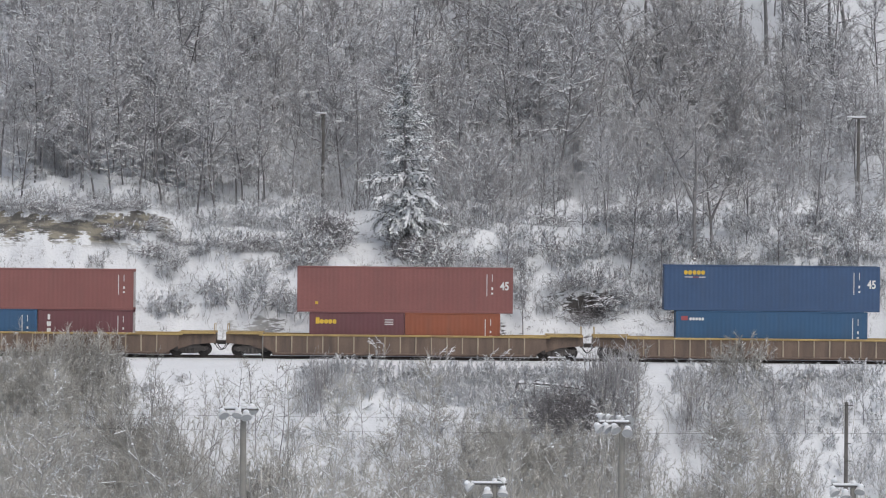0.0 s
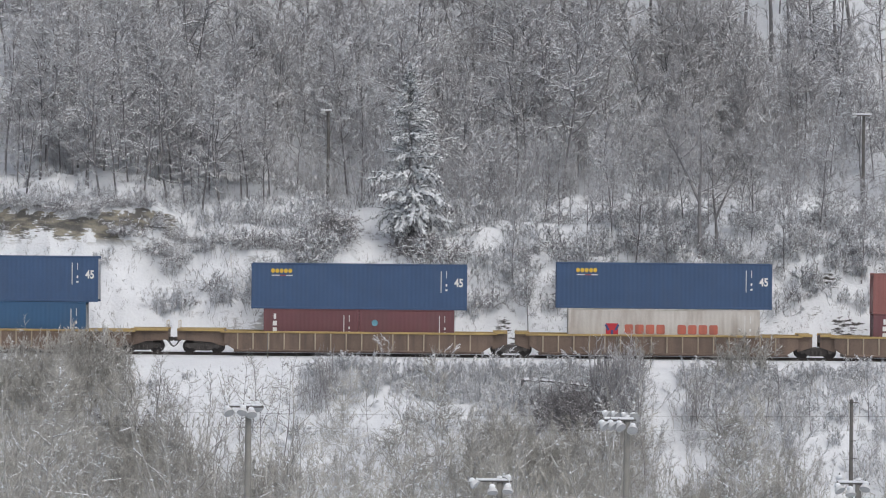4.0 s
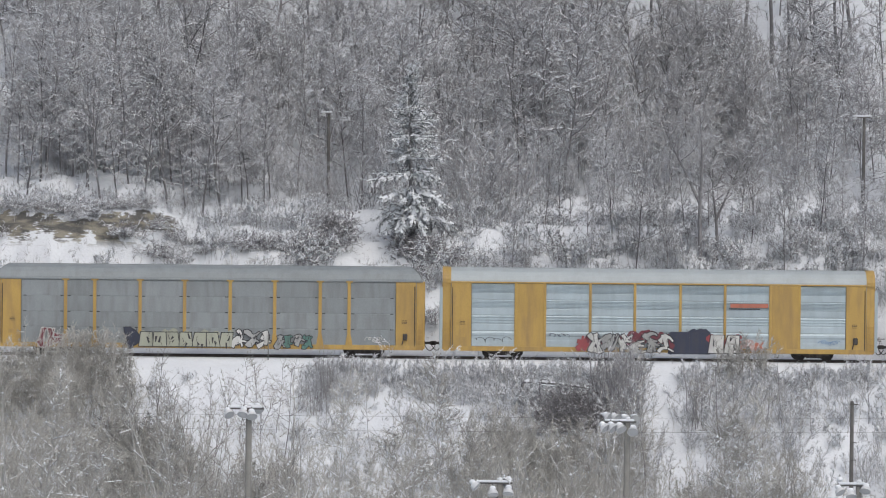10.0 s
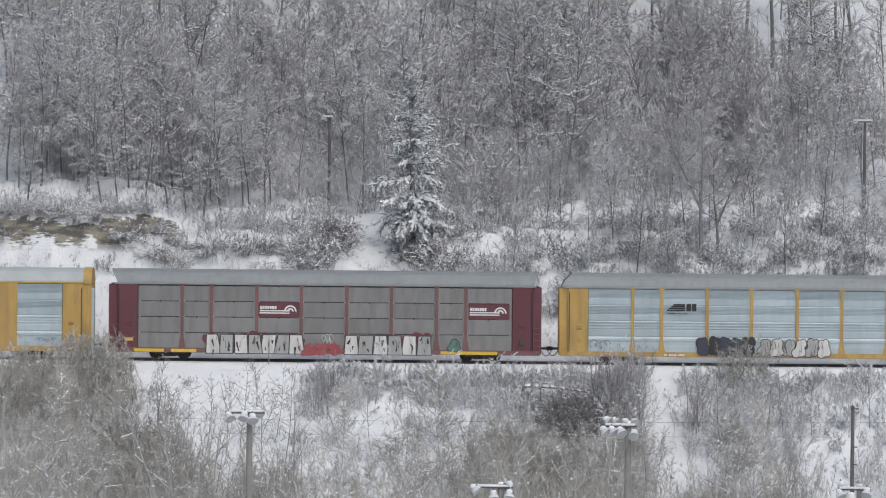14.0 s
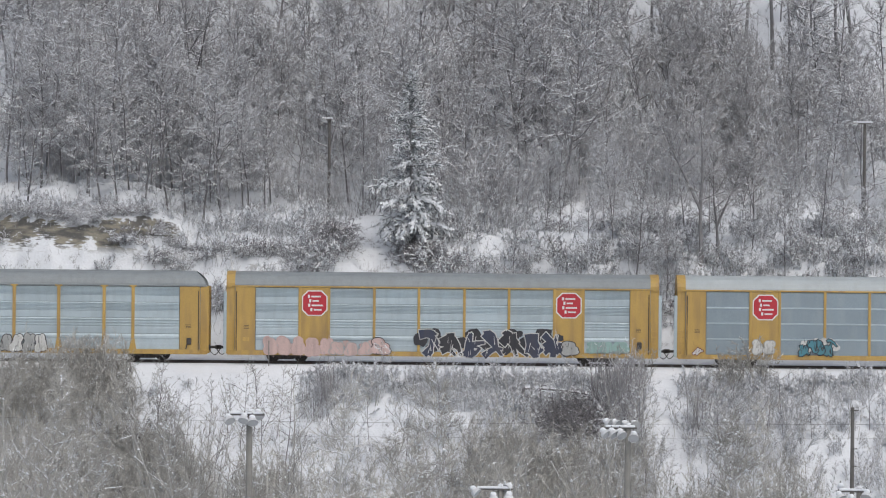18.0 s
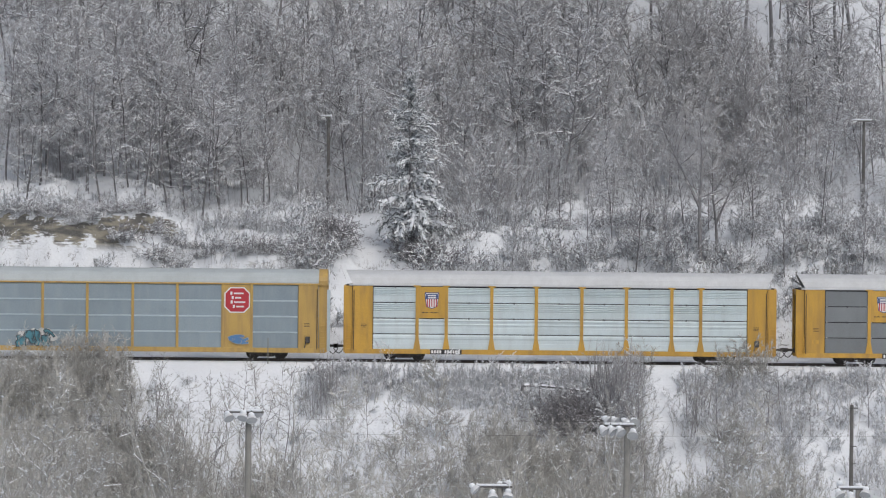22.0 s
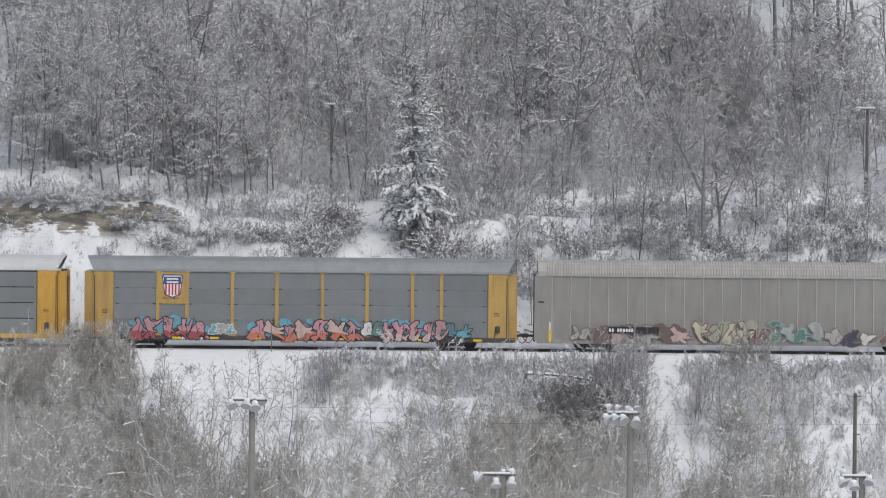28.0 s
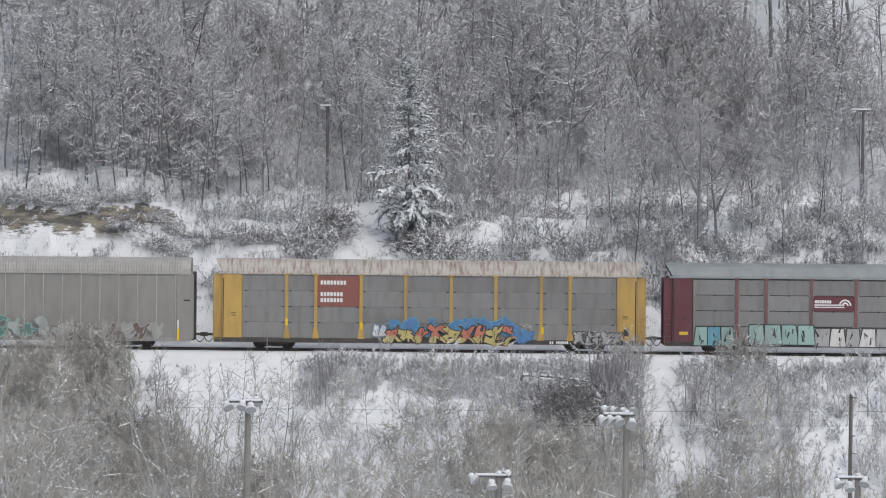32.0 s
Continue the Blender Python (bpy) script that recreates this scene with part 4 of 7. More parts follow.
    stem = foot + stem
    arms = [seg for shoot in side_shoots(np.random.RandomState(6), stem, 12, 1.3, 0.03, 0.5, 0.3, 3, -0.08) for seg in shoot]
    part("stem", mesh_np("bough_stem", *prisms(stem + arms, 5), BARK, True), bough)
    part("snow_load", mesh_np("bough_snow", *snow_strips(stem + arms, 1.5, 0.05, 0.9, 0.97), SNOW), bough)["kind"] = "stuff"
    # clumps that stand up against the train
    for x, y, k, s in ((-21.4, -5.2, 0, 0.9), (-22.4, -5.6, 0, 0.95), (-20.8, -5.9, 2, 1.0), (-23.6, -5.5, 2, 0.9), (-24.9, -5.4, 2, 0.8), (-26.4, -5.4, 2, 0.8), (18.6, -4.9, 2, 1.3), (19.4, -5.3, 2, 1.2), (17.9, -5.3, 2, 1.0),
                       (12.2, -5.0, 0, 0.8), (11.4, -5.4, 0, 0.75), (10.6, -5.8, 2, 0.9)):
        plant("shrub", tall[k], "dense bare shrub standing up in front of the track", "shrub", "tall shrubs beside the track", x, y, s, x, 0.05)
    for x, y, k, s in ((-21.9, -4.8, 2, 1.15), (-21.0, -5.0, 0, 0.85), (-22.9, -4.9, 2, 1.1), (-23.7, -5.1, 0, 0.8), (-20.4, -5.2, 2, 0.95), (-22.2, -6.2, 0, 1.0), (-24.4, -5.9, 0, 0.8), (-25.6, -5.0, 2, 0.85), (-27.0, -5.2, 2, 0.9)):
        plant("shrub", tall[k], "dense bare shrub standing up in front of the track", "shrub", "tall shrubs beside the track", x, y, s, x * 3, 0.05)
    for x, y, k, s in ((-13.2, 6.6, 2, 1.0), (-12.2, 6.2, 2, 1.15), (-11.2, 6.6, 2, 1.1), (-10.2, 6.2, 1, 1.2), (-14.6, 6.8, 1, 1.0), (-17.6, 6.6, 1, 1.1), (-18.3, 7.0, 1, 1.0), (-12.0, 7.6, 2, 0.9)):
        plant("shrub", snowy[k], "snow-covered bare shrub on the cut bank", "shrub", "shrubs on the cut bank", x, y, s, x * 2, 0.05)
    for k in range(14):
        plant("shrub", tall[(0, 1, 2)[k % 3]], "dense bare shrub on the embankment", "shrub", "tall shrubs on the embankment", -27.5 + k * 0.56 + rng.uniform(-0.2, 0.2), -7.0 - 3.2 * rng.random(), rng.uniform(0.75, 1.0), k * 1.7, 0.05)
    # dead stalks that poke through the snow of the bank
    stalks = []
    for k in range(2600):
        x, y = rng.uniform(-31, 31), rng.uniform(5.0, 11.5) if k < 1700 else rng.uniform(11.5, 24)
        z = float(height(x, y))
        big = rng.uniform(0.1, 0.4) * (2.2 if rng.random() < 0.15 else 1.0)
        for _ in range(rng.randint(3, 14)):
            d = direction(rng.uniform(0, 6.28), rng.uniform(0.0, 1.5)) * big * rng.uniform(0.4, 1.2)
            ox, oy = rng.normal(0, big * 0.35, 2)
            stalks.append((x + ox, y + oy, float(height(x + ox, y + oy)) - 0.03, x + ox + d[0], y + oy + d[1], z + d[2], rng.uniform(0.008, 0.02), 0.006))
    for x0, x1, y0, y1, n in ((-19.5, -9, -14, -4.6, 120), (12.4, 15.4, -17, -5, 40), (21.5, 27.6, -17, -5, 130), (-6, 2, -14, -7, 110)):
        for _ in range(n):
            x, y = rng.uniform(x0, x1), rng.uniform(y0, y1)
            big = rng.uniform(0.15, 0.5) * (3.0 if rng.random() < 0.12 else 1.0)
            for _ in range(rng.randint(2, 9)):
                d = direction(rng.uniform(0, 6.28), rng.uniform(0.6, 1.5)) * big * rng.uniform(0.4, 1.2)
                z = float(height(x, y)) - 0.03
                stalks.append((x, y, z, x + d[0], y + d[1], z + d[2], rng.uniform(0.008, 0.016), 0.006))
    v, t = spikes(stalks)
    tagged(new("dead_stalks", mesh_np("dead_stalks", v, t, TWIG)), "dead grass stalks poking through the snow of the bank", "stalks", kind="stuff")
    # trees at the foot of the embankment, of which the tops show
    for k in range(18):
        x = -25 + k * 2.9 + rng.uniform(-1.0, 1.0)
        y = -34 - rng.uniform(0, 9)
        if 12.5 < x < 15.5 or 21 < x < 26:
            continue
        ob = plant("tree", pale[(k * 5 + 3) % 6], "bare pale tree with snow blobs at the foot of the embankment", "tree", "trees below the embankment", x, y, rng.uniform(1.0, 1.3), rng.uniform(0, 6.28), 0.1)
        part("snow_clumps", pale[(k * 5 + 3) % 6][3], ob)["kind"] = "stuff"


def build_birch():
    """A thin white-stemmed birch sapling on the bank."""
    rng = np.random.RandomState(9)
    wood, fine, tips = grow_tree(33, 6.0, 0.045, 10, 0.3, 0.12, 3, 3, 0.02)
    x, y = -13.6, 7.2
    ob = thing("birch_sapling", "thin white-stemmed birch sapling on the snowy bank", "tree", (x, y, float(height(x, y))))
    for nm, me in zip(("trunk", "crown", "snow_load"), plant_meshes("birch", wood, fine, tips, WHITE, TWIG, 3)):
        o = part(nm, me, ob)
        if nm != "trunk":
            o["kind"] = "stuff"


def build_spruce():
    """Narrow spruce with drooping, snow-laden boughs."""
    rng = np.random.RandomState(5)
    x, y, top = -2.2, 12.0, 18.94
    z0 = float(height(x, y))
    tall = top - z0
    tree = thing("spruce_tree", "dark green spruce with snow-laden drooping boughs", "tree", (x, y, z0))
    v, q = prisms(wander(rng, (0, 0, -0.4), (0, 0, 1), tall + 0.4, 10, 0.16, 0.02, 0.012, 0.05)[0], 7)
    part("trunk", mesh_np("spruce_trunk", v, q, BARK, True), tree)
    needles, hairs, snowsegs = [], [], []
    az = 0.0
    # tiers of boughs: from height, to height, count, reach, rise, droop, load of snow, shoots
    for f0, f1, count, reach, rise, droop, load, shoots in ((0.04, 0.12, 9, 1.9, 0.05, -0.2, 0.08, 16), (0.14, 0.21, 13, 2.9, 0.10, -0.2, 0.095, 26), (0.25, 0.31, 13, 2.7, 0.12, -0.17, 0.09, 24), (0.36, 0.42, 13, 2.5, 0.12, -0.10, 0.07, 20),
                                                            (0.46, 0.52, 13, 2.4, 0.14, -0.06, 0.062, 16), (0.56, 0.62, 13, 2.1, 0.16, -0.05, 0.055, 14), (0.65, 0.76, 24, 1.55, 0.22, -0.05, 0.05, 12), (0.76, 0.985, 46, 1.15, 0.45, 0.0, 0.048, 9)):
        for k in range(count):
            f = f0 + (f1 - f0) * (k + rng.random()) / count
            az += 2.4 + rng.normal(0, 0.6)
            ln = reach * rng.uniform(0.45, 1.1) * (1.0 if f < 0.7 else (1.02 - f) / 0.32) + 0.12
            line, _ = wander(rng, (0, 0, f * tall), direction(az, rise), ln, 5, 0.03, 0.012, 0.10, droop)
            needles += [(*s[0:6], 0.04, 0.025) for s in line]
            snowsegs += [(*s[0:6], load * 1.35, load) for s in line[1:] if rng.random() < 0.95]
            for sub in side_shoots(rng, line, shoots, 0.3 * ln + 0.15, 0.03, 0.55, 0.15, 2, droop):
                needles += [(*s[0:6], 0.026, 0.014) for s in sub]
                if rng.random() < 0.9:
                    snowsegs += [(*s[0:6], load * 1.0, load * 0.7) for s in sub]
                for tw in side_shoots(rng, sub, 9, 0.24, 0.02, 0.7, 0.0, 1, -0.1):
                    hairs += [(*s[0:6], 0.018, 0.01) for s in tw]
    part("crown", mesh_np("spruce_crown", *crown_arrays(needles, hairs), NEEDLE), tree)
    v, q = snow_strips(snowsegs, 1.15, 0.03, 0.7, 0.97, 0.92, rng)
    v2, q2 = snow_strips(hairs, 1.2, 0.024, 0.8, 0.95, 0.55, rng)
    part("snow_load", mesh_np("spruce_snow", np.concatenate([v, v2]), np.concatenate([q, q2 + len(v)]), SNOW), tree)


build_woods()
build_shrubs()
build_spruce()
build_birch()


# ---------------------------------------------------------------- poles, yard lights and wires
def floodlight(parent, x, y, z, turn, tilt):
    """A round floodlight with its bracket, and a cap of snow."""
    head = part("floodlight", lathe([(0.02, 0.0), (0.12, 0.02), (0.18, 0.08), (0.22, 0.21), (0.225, 0.23)], 18, LAMP_GREY), parent, (x, y, z), rot=(tilt, 0, turn))
    part("lens", lathe([(0.22, 0.215), (0.15, 0.22), (0.001, 0.222)], 18, GLASS_DIM), head)
    part("bracket", box(0.04, 0.05, 0.26, POLE_WOOD), parent, (x, y + 0.02, z - 0.02))
    part("snow_cap", lathe([(0.001, 0.15), (0.08, 0.13), (0.125, 0.07), (0.13, 0.0), (0.07, -0.05)], 14, SNOW), parent, (x, y, z + 0.02))


def yard_light(x, y, top, lights, arm, ground=-12.75):
    mast = thing("yard_light", "grey mast with snow-capped round floodlights on a cross-arm", "yard light", (x, y, ground), "yard lights")
    tall = top - ground
    part("mast", lathe([(0.17, 0), (0.12, tall), (0.06, tall + 0.03), (0.001, tall + 0.03)], 14, POLE_GREY), mast)
    part("mast_snow", lathe([(0.125, tall + 0.03), (0.10, tall + 0.10), (0.001, tall + 0.13)], 12, SNOW), mast)
    part("cross_arm", box(arm[1] - arm[0], 0.07, 0.07, POLE_WOOD), mast, ((arm[0] + arm[1]) / 2, -0.12, tall - 0.14))
    part("arm_snow", box(arm[1] - arm[0] - 0.16, 0.11, 0.09, SNOW, 0.03), mast, ((arm[0] + arm[1]) / 2, -0.125, tall - 0.075))
    for lx, ly, lz, turn, tilt in lights:
        floodlight(mast, lx, ly, tall + lz, turn, tilt)


def build_yard():
    yard_light(-7.79, -110, 1.6, [(-0.86, -0.2, -0.22, 35, 134), (-0.2, -0.25, -0.18, -15, 142), (0.12, -0.28, -0.26, 10, 140), (0.32, 0.2, -0.04, 30, 128)], (-0.98, 0.62))
    yard_light(7.51, -110, 1.2, [(-1.02, -0.3, -0.24, 55, 128), (-0.68, -0.3, -0.24, 50, 130), (-0.34, -0.34, -0.26, 35, 132), (0.22, -0.36, -0.36, -5, 130),
                                 (-0.88, 0.25, 0.12, 55, 112), (-0.56, 0.25, 0.09, 50, 115), (-0.12, 0.2, 0.05, 40, 118), (0.26, 0.2, 0.05, 10, 112)], (-1.0, 0.36))
    yard_light(2.39, -110, -1.32, [(-1.12, -0.2, -0.12, 70, 130), (-0.3, -0.3, -0.36, 10, 152), (0.34, -0.25, -0.32, -10, 152), (0.34, 0.1, 0.0, -40, 118)], (-1.05, 0.5))
    yard_light(16.89, -110, -1.27, [(-0.85, -0.2, -0.24, 40, 138), (-0.35, -0.25, -0.36, 10, 150), (0.28, -0.2, -0.16, -20, 142), (-0.75, 0.2, 0.06, 150, 110)], (-0.95, 0.45))
    pole = thing("utility_pole", "slim weathered wooden pole with small crossbars below the track", "utility pole", (23.57, -30, -12.4))
    part("pole", lathe([(0.15, 0), (0.10, 11.05), (0.001, 11.07)], 12, POLE_WOOD), pole)
    for z, w in ((10.85, 0.5), (8.65, 0.35), (7.65, 0.3)):
        part("crossbar", box(w, 0.05, 0.06, POLE_WOOD), pole, (0.1, -0.12, z))
    for z, dz in ((-3.3, 0.0), (-2.65, 0.35)):
        pts = [(x, -30.0, z + dz * 0.5 + 0.0002 * (x + 4) ** 2) for x in np.linspace(-70, 70, 48)]
        segs = [(*a, *b, 0.005, 0.005) for a, b in zip(pts[:-1], pts[1:])]
        v, q = prisms(segs, 4)
        tagged(new("overhead_wire", mesh_np("wire", v, q, WIRE)), "thin dark overhead wire across the slope", "wire", "overhead wires")
    # lit-path poles on the terrace behind the cutting
    for x, top, arms in ((-7.96, 15.96, 0.5), (28.91, 16.04, 1.05)):
        z0 = float(height(x, 24.0))
        p = thing("lamp_post", "dark wooden lamp post with a snow-topped head on the terrace", "lamp post", (x, 24.0, z0), "lamp posts on the terrace")
        part("post", lathe([(0.12, -0.3), (0.095, top - z0), (0.001, top - z0 + 0.02)], 10, POLE_WOOD), p)
        part("arm", box(arms, 0.1, 0.1, POLE_GREY), p, (-0.12, -0.15, top - z0 - 0.15))
        part("lamp_head", box(0.34, 0.26, 0.12, LAMP_GREY, 0.03), p, (-0.12 - arms / 2, -0.15, top - z0 - 0.22), rot=(0, -18, 0))
        part("snow_cap", box(arms + 0.3, 0.3, 0.11, SNOW, 0.04), p, (-0.15, -0.12, top - z0 - 0.05))
    # snow stake beside the track
    st = thing("marker_stake", "thin pale marker stake in the snow beside the track", "stake", (-11.0, -2.9, -0.5))
    part("stake", box(0.06, 0.06, 1.9, POLE_GREY), st)


build_yard()


# ---------------------------------------------------------------- the train
MOVING = []      # (thing, place along the train)
WHEELSETS = []   # (wheelset, place along the train)
WHEEL_R = 0.42


def polygon_mesh(pts, mat, thick=0.004):
    """A thin flat plate in the x-z plane, facing -y."""
    bm = bmesh.new()
    vs = [bm.verts.new((x, 0, z)) for x, z in pts]
    f = bm.faces.new(vs)
    if f.normal.y > 0:
        f.normal_flip()
    bmesh.ops.triangulate(bm, faces=[f])
    return mesh_bm("plate", bm, mat)


def letter_bars(parent, name, x, z, high, wide, mat, y, label="", gap=0.22, aspect=0.62):
    """A line of writing as plain bars, one a letter; a space leaves a gap. One mesh."""
    bm = bmesh.new()
    for k, ch in enumerate(wide):
        if ch == " ":
            continue
        w = high * aspect
        x0 = x + k * high * (aspect + gap)
        h = high * (1.0 if ch == "H" else 0.72)
        c = w * 0.3 if ch == "l" else w * 0.12
        bm.faces.new([bm.verts.new(p) for p in ((x0 + c, y, z), (x0 + w - c, y, z), (x0 + w, y, z + c), (x0 + w, y, z + h - c), (x0 + w - c, y, z + h),
                                                (x0 + c, y, z + h), (x0, y, z + h - c), (x0, y, z + c))])
    return part(name, mesh_bm("bars", bm, mat), parent, label=label)


def text_plate(parent, words, x, z, high, mat, y, name="lettering"):
    cu = bpy.data.curves.new("lettering", "FONT")
    cu.body, cu.size, cu.extrude, cu.offset = words, high / 0.7, 0.002, 0.02
    tmp = bpy.data.objects.new("tmp", cu)
    scene.collection.objects.link(tmp)
    me = bpy.data.meshes.new_from_object(tmp.evaluated_get(bpy.context.evaluated_depsgraph_get()))
    bpy.data.objects.remove(tmp)
    me.materials.clear()
    me.materials.append(mat)
    me.transform(Matrix.Diagonal((0.8, 1, 1, 1)))
    return part(name, me, parent, (x, y, z), rot=(90, 0, 0))


def bogie(parent, x, u, wheelbase=1.75):
    """Two-axle truck: cast side frames with springs, bolster and rolling wheelsets."""
    if "bogie" not in CACHE:
        bm = bmesh.new()
        for y in (-1.0, 1.0):
            outline = [(-1.15, 0.36), (-1.15, 0.58), (-0.6, 0.66), (0.6, 0.66), (1.15, 0.58), (1.15, 0.36), (0.7, 0.34), (0.42, 0.16), (-0.42, 0.16), (-0.7, 0.34)]
            for s in (-0.07, 0.07):
                bm.faces.new([bm.verts.new((px, y + s, pz)) for px, pz in outline])
            bm.verts.ensure_lookup_table()
            n = len(outline)
            b = len(bm.verts) - 2 * n
            for i in range(n):
                bm.faces.new([bm.verts[b + i], bm.verts[b + (i + 1) % n], bm.verts[b + n + (i + 1) % n], bm.verts[b + n + i]])
            for sx in (-0.26, 0, 0.26):
                bmesh.ops.create_cone(bm, segments=8, radius1=0.09, radius2=0.09, depth=0.26, cap_ends=True, matrix=Matrix.Translation((sx, y * 1.09, 0.35)))
            for sx in (-0.875, 0.875):
                bmesh.ops.create_cone(bm, segments=10, radius1=0.14, radius2=0.12, depth=0.2, cap_ends=True,
                                      matrix=Matrix.Translation((sx, y * 1.09, 0.42)) @ Matrix.Rotation(math.pi / 2, 4, "X"))
        bmesh.ops.create_cube(bm, size=1, matrix=Matrix.Translation((0, 0, 0.55)) @ Matrix.Diagonal((0.4, 2.2, 0.26, 1)))
        bmesh.ops.recalc_face_normals(bm, faces=bm.faces[:])
        CACHE["bogie"] = mesh_bm("bogie", bm, RUNGEAR)
        bm = bmesh.new()
        turn = Matrix.Rotation(math.pi / 2, 4, "X")
        for y in (-0.76, 0.76):
            bmesh.ops.create_cone(bm, segments=28, radius1=WHEEL_R, radius2=WHEEL_R - 0.01, depth=0.13, cap_ends=True, matrix=Matrix.Translation((0, y, 0)) @ turn)
            bmesh.ops.create_cone(bm, segments=28, radius1=WHEEL_R + 0.025, radius2=WHEEL_R + 0.025, depth=0.03, cap_ends=True,
                                  matrix=Matrix.Translation((0, y - math.copysign(0.07, y), 0)) @ turn)
            for k in range(5):
                a = 2 * math.pi * k / 5
                bmesh.ops.create_cube(bm, size=1, matrix=Matrix.Translation((0.24 * math.cos(a), y + math.copysign(0.07, y), 0.24 * math.sin(a))) @ Matrix.Diagonal((0.09, 0.03, 0.09, 1)))
        bmesh.ops.create_cone(bm, segments=12, radius1=0.08, radius2=0.08, depth=2.2, cap_ends=True, matrix=turn)
        CACHE["wheelset"] = mesh_bm("wheelset", bm, WHEEL)
    b = part("bogie", CACHE["bogie"], parent, (x, 0, TRACK_Z))
    for sx in (-wheelbase / 2, wheelbase / 2):
        w = part("wheelset", CACHE["wheelset"], b, (sx, 0, WHEEL_R))
        WHEELSETS.append((w, u + x, sx))
    return b


def coupler(parent, x, sign):
    if "coupler" not in CACHE:
        bm = bmesh.new()
        for sx, sy, sz, lx, lz in ((0.75, 0.16, 0.16, 0.25, 0.86), (0.3, 0.3, 0.26, 0.55, 0.86), (0.12, 0.9, 0.3, 0.0, 0.86)):
            bmesh.ops.create_cube(bm, size=1, matrix=Matrix.Translation((lx, 0, lz)) @ Matrix.Diagonal((sx, sy, sz, 1)))
        bmesh.ops.bevel(bm, geom=bm.edges[:], offset=0.03, segments=1, affect="EDGES")
        CACHE["coupler"] = mesh_bm("coupler", bm, RUNGEAR)
        pts = [(0.05 + 0.11 * k, -0.45, 0.72 - 0.34 * math.sin(math.pi * k / 6)) for k in range(7)]
        v, q = prisms([(*a, *b, 0.03, 0.03) for a, b in zip(pts[:-1], pts[1:])], 6)
        CACHE["hose"] = mesh_np("hose", v, q, BLACK, True)
    c = part("coupler", CACHE["coupler"], parent, (x, 0, 0), rot=(0, 0, 0 if sign > 0 else 180))
    part("brake_hose", CACHE["hose"], c, rot=(0, 0, 0))


def ladder(parent, x, z0, z1, y, mat):
    key = ("ladder", round(z1 - z0, 2), mat.name)
    if key not in CACHE:
        segs = [(-0.2, 0, 0, -0.2, 0, z1 - z0, 0.02, 0.02), (0.2, 0, 0, 0.2, 0, z1 - z0, 0.02, 0.02)]
        k = 0.15
        while k < z1 - z0:
            segs.append((-0.2, 0, k, 0.2, 0, k, 0.016, 0.016))
            k += 0.38
        v, q = prisms(segs, 4)
        CACHE[key] = mesh_np("ladder", v, q, mat)
    part("ladder", CACHE[key], parent, (x, y, z0))


# ---- containers
def wavy_side(length, high, mat):
    """Corrugated steel wall of a container, in the x-z plane."""
    key = ("wavy", round(length, 2), round(high, 2), mat.name)
    if key not in CACHE:
        pts, x, k = [], -length / 2, 0
        while x < length / 2 - 0.01:
            for dx, dy in ((0.0, 0.0), (0.072, 0.0), (0.14, 0.007), (0.212, 0.007)):
                if x + dx < length / 2:
                    pts.append((x + dx, dy))
            x += 0.28
        pts.append((length / 2, 0.0))
        n = len(pts)
        verts = [(a, b, 0) for a, b in pts] + [(a, b, high) for a, b in pts]
        CACHE[key] = mesh_np("corrugated_wall", verts, [(i, i + 1, n + i + 1, n + i) for i in range(n - 1)], mat)
    return CACHE[key]


def container(u, z, feet, high, mat, label, group="containers on the train"):
    length = {20: 6.058, 40: 12.192, 45: 13.716}[feet]
    c = thing("shipping_container", label, "shipping container", (u, 0, z), group)
    MOVING.append((c, u, z))
    half, wy = length / 2, 1.219
    for side in (-1, 1):
        part("side_wall", wavy_side(length - 0.24, high - 0.2, mat), c, (0, side * (wy - 0.012), 0.11), rot=(0, 0, 0 if side < 0 else 180))
        part("top_rail", box(length - 0.3, 0.07, 0.075, mat), c, (0, side * (wy - 0.04), high - 0.078))
        part("bottom_rail", box(length - 0.3, 0.07, 0.14, mat), c, (0, side * (wy - 0.04), 0.005))
        for e in (-1, 1):
            part("corner_post", box(0.16, 0.14, high - 0.24, mat), c, (e * (half - 0.085), side * (wy - 0.075), 0.12))
            for zz in (0.0, high - 0.118):
                part("corner_casting", box(0.178, 0.162, 0.118, mat, 0.02), c, (e * (half - 0.089), side * (wy - 0.081), zz))
    part("roof", box(length - 0.36, 2.26, 0.04, mat), c, (0, 0, high - 0.06))
    part("floor", box(length - 0.36, 2.26, 0.12, BLACK), c, (0, 0, 0.03))
    part("end_wall", box(0.05, 2.2, high - 0.2, mat), c, (-half + 0.06, 0, 0.1))
    for s in (-0.57, 0.57):
        d = part("door", box(0.05, 1.1, high - 0.24, mat), c, (half - 0.06, s, 0.12))
        for b in (-0.25, 0.25):
            part("locking_bar", lathe([(0.017, 0), (0.017, high - 0.36)], 6, LAMP_GREY), d, (0.05, b, 0.06))
    return c, half, high, -wy - 0.016


def size_marks(c, half, high, y, forty_five=False):
    """The lines of small white writing near the door end."""
    for dx, z0, z1, w in ((0.0, high * 0.38, high * 0.86, 0.05), (0.62, high * 0.7, high * 0.86, 0.04), (0.62, high * 0.52, high * 0.58, 0.1), (0.62, high * 0.42, high * 0.46, 0.14)):
        x = half - (1.66 if forty_five else 0.95) + dx * 0.55
        part("code_marking", box(w, 0.004, z1 - z0, WHITE, 0), c, (x, y, z0))
    if forty_five:
        text_plate(c, "45", half - 0.82, high * 0.52, 0.5, WHITE, y)


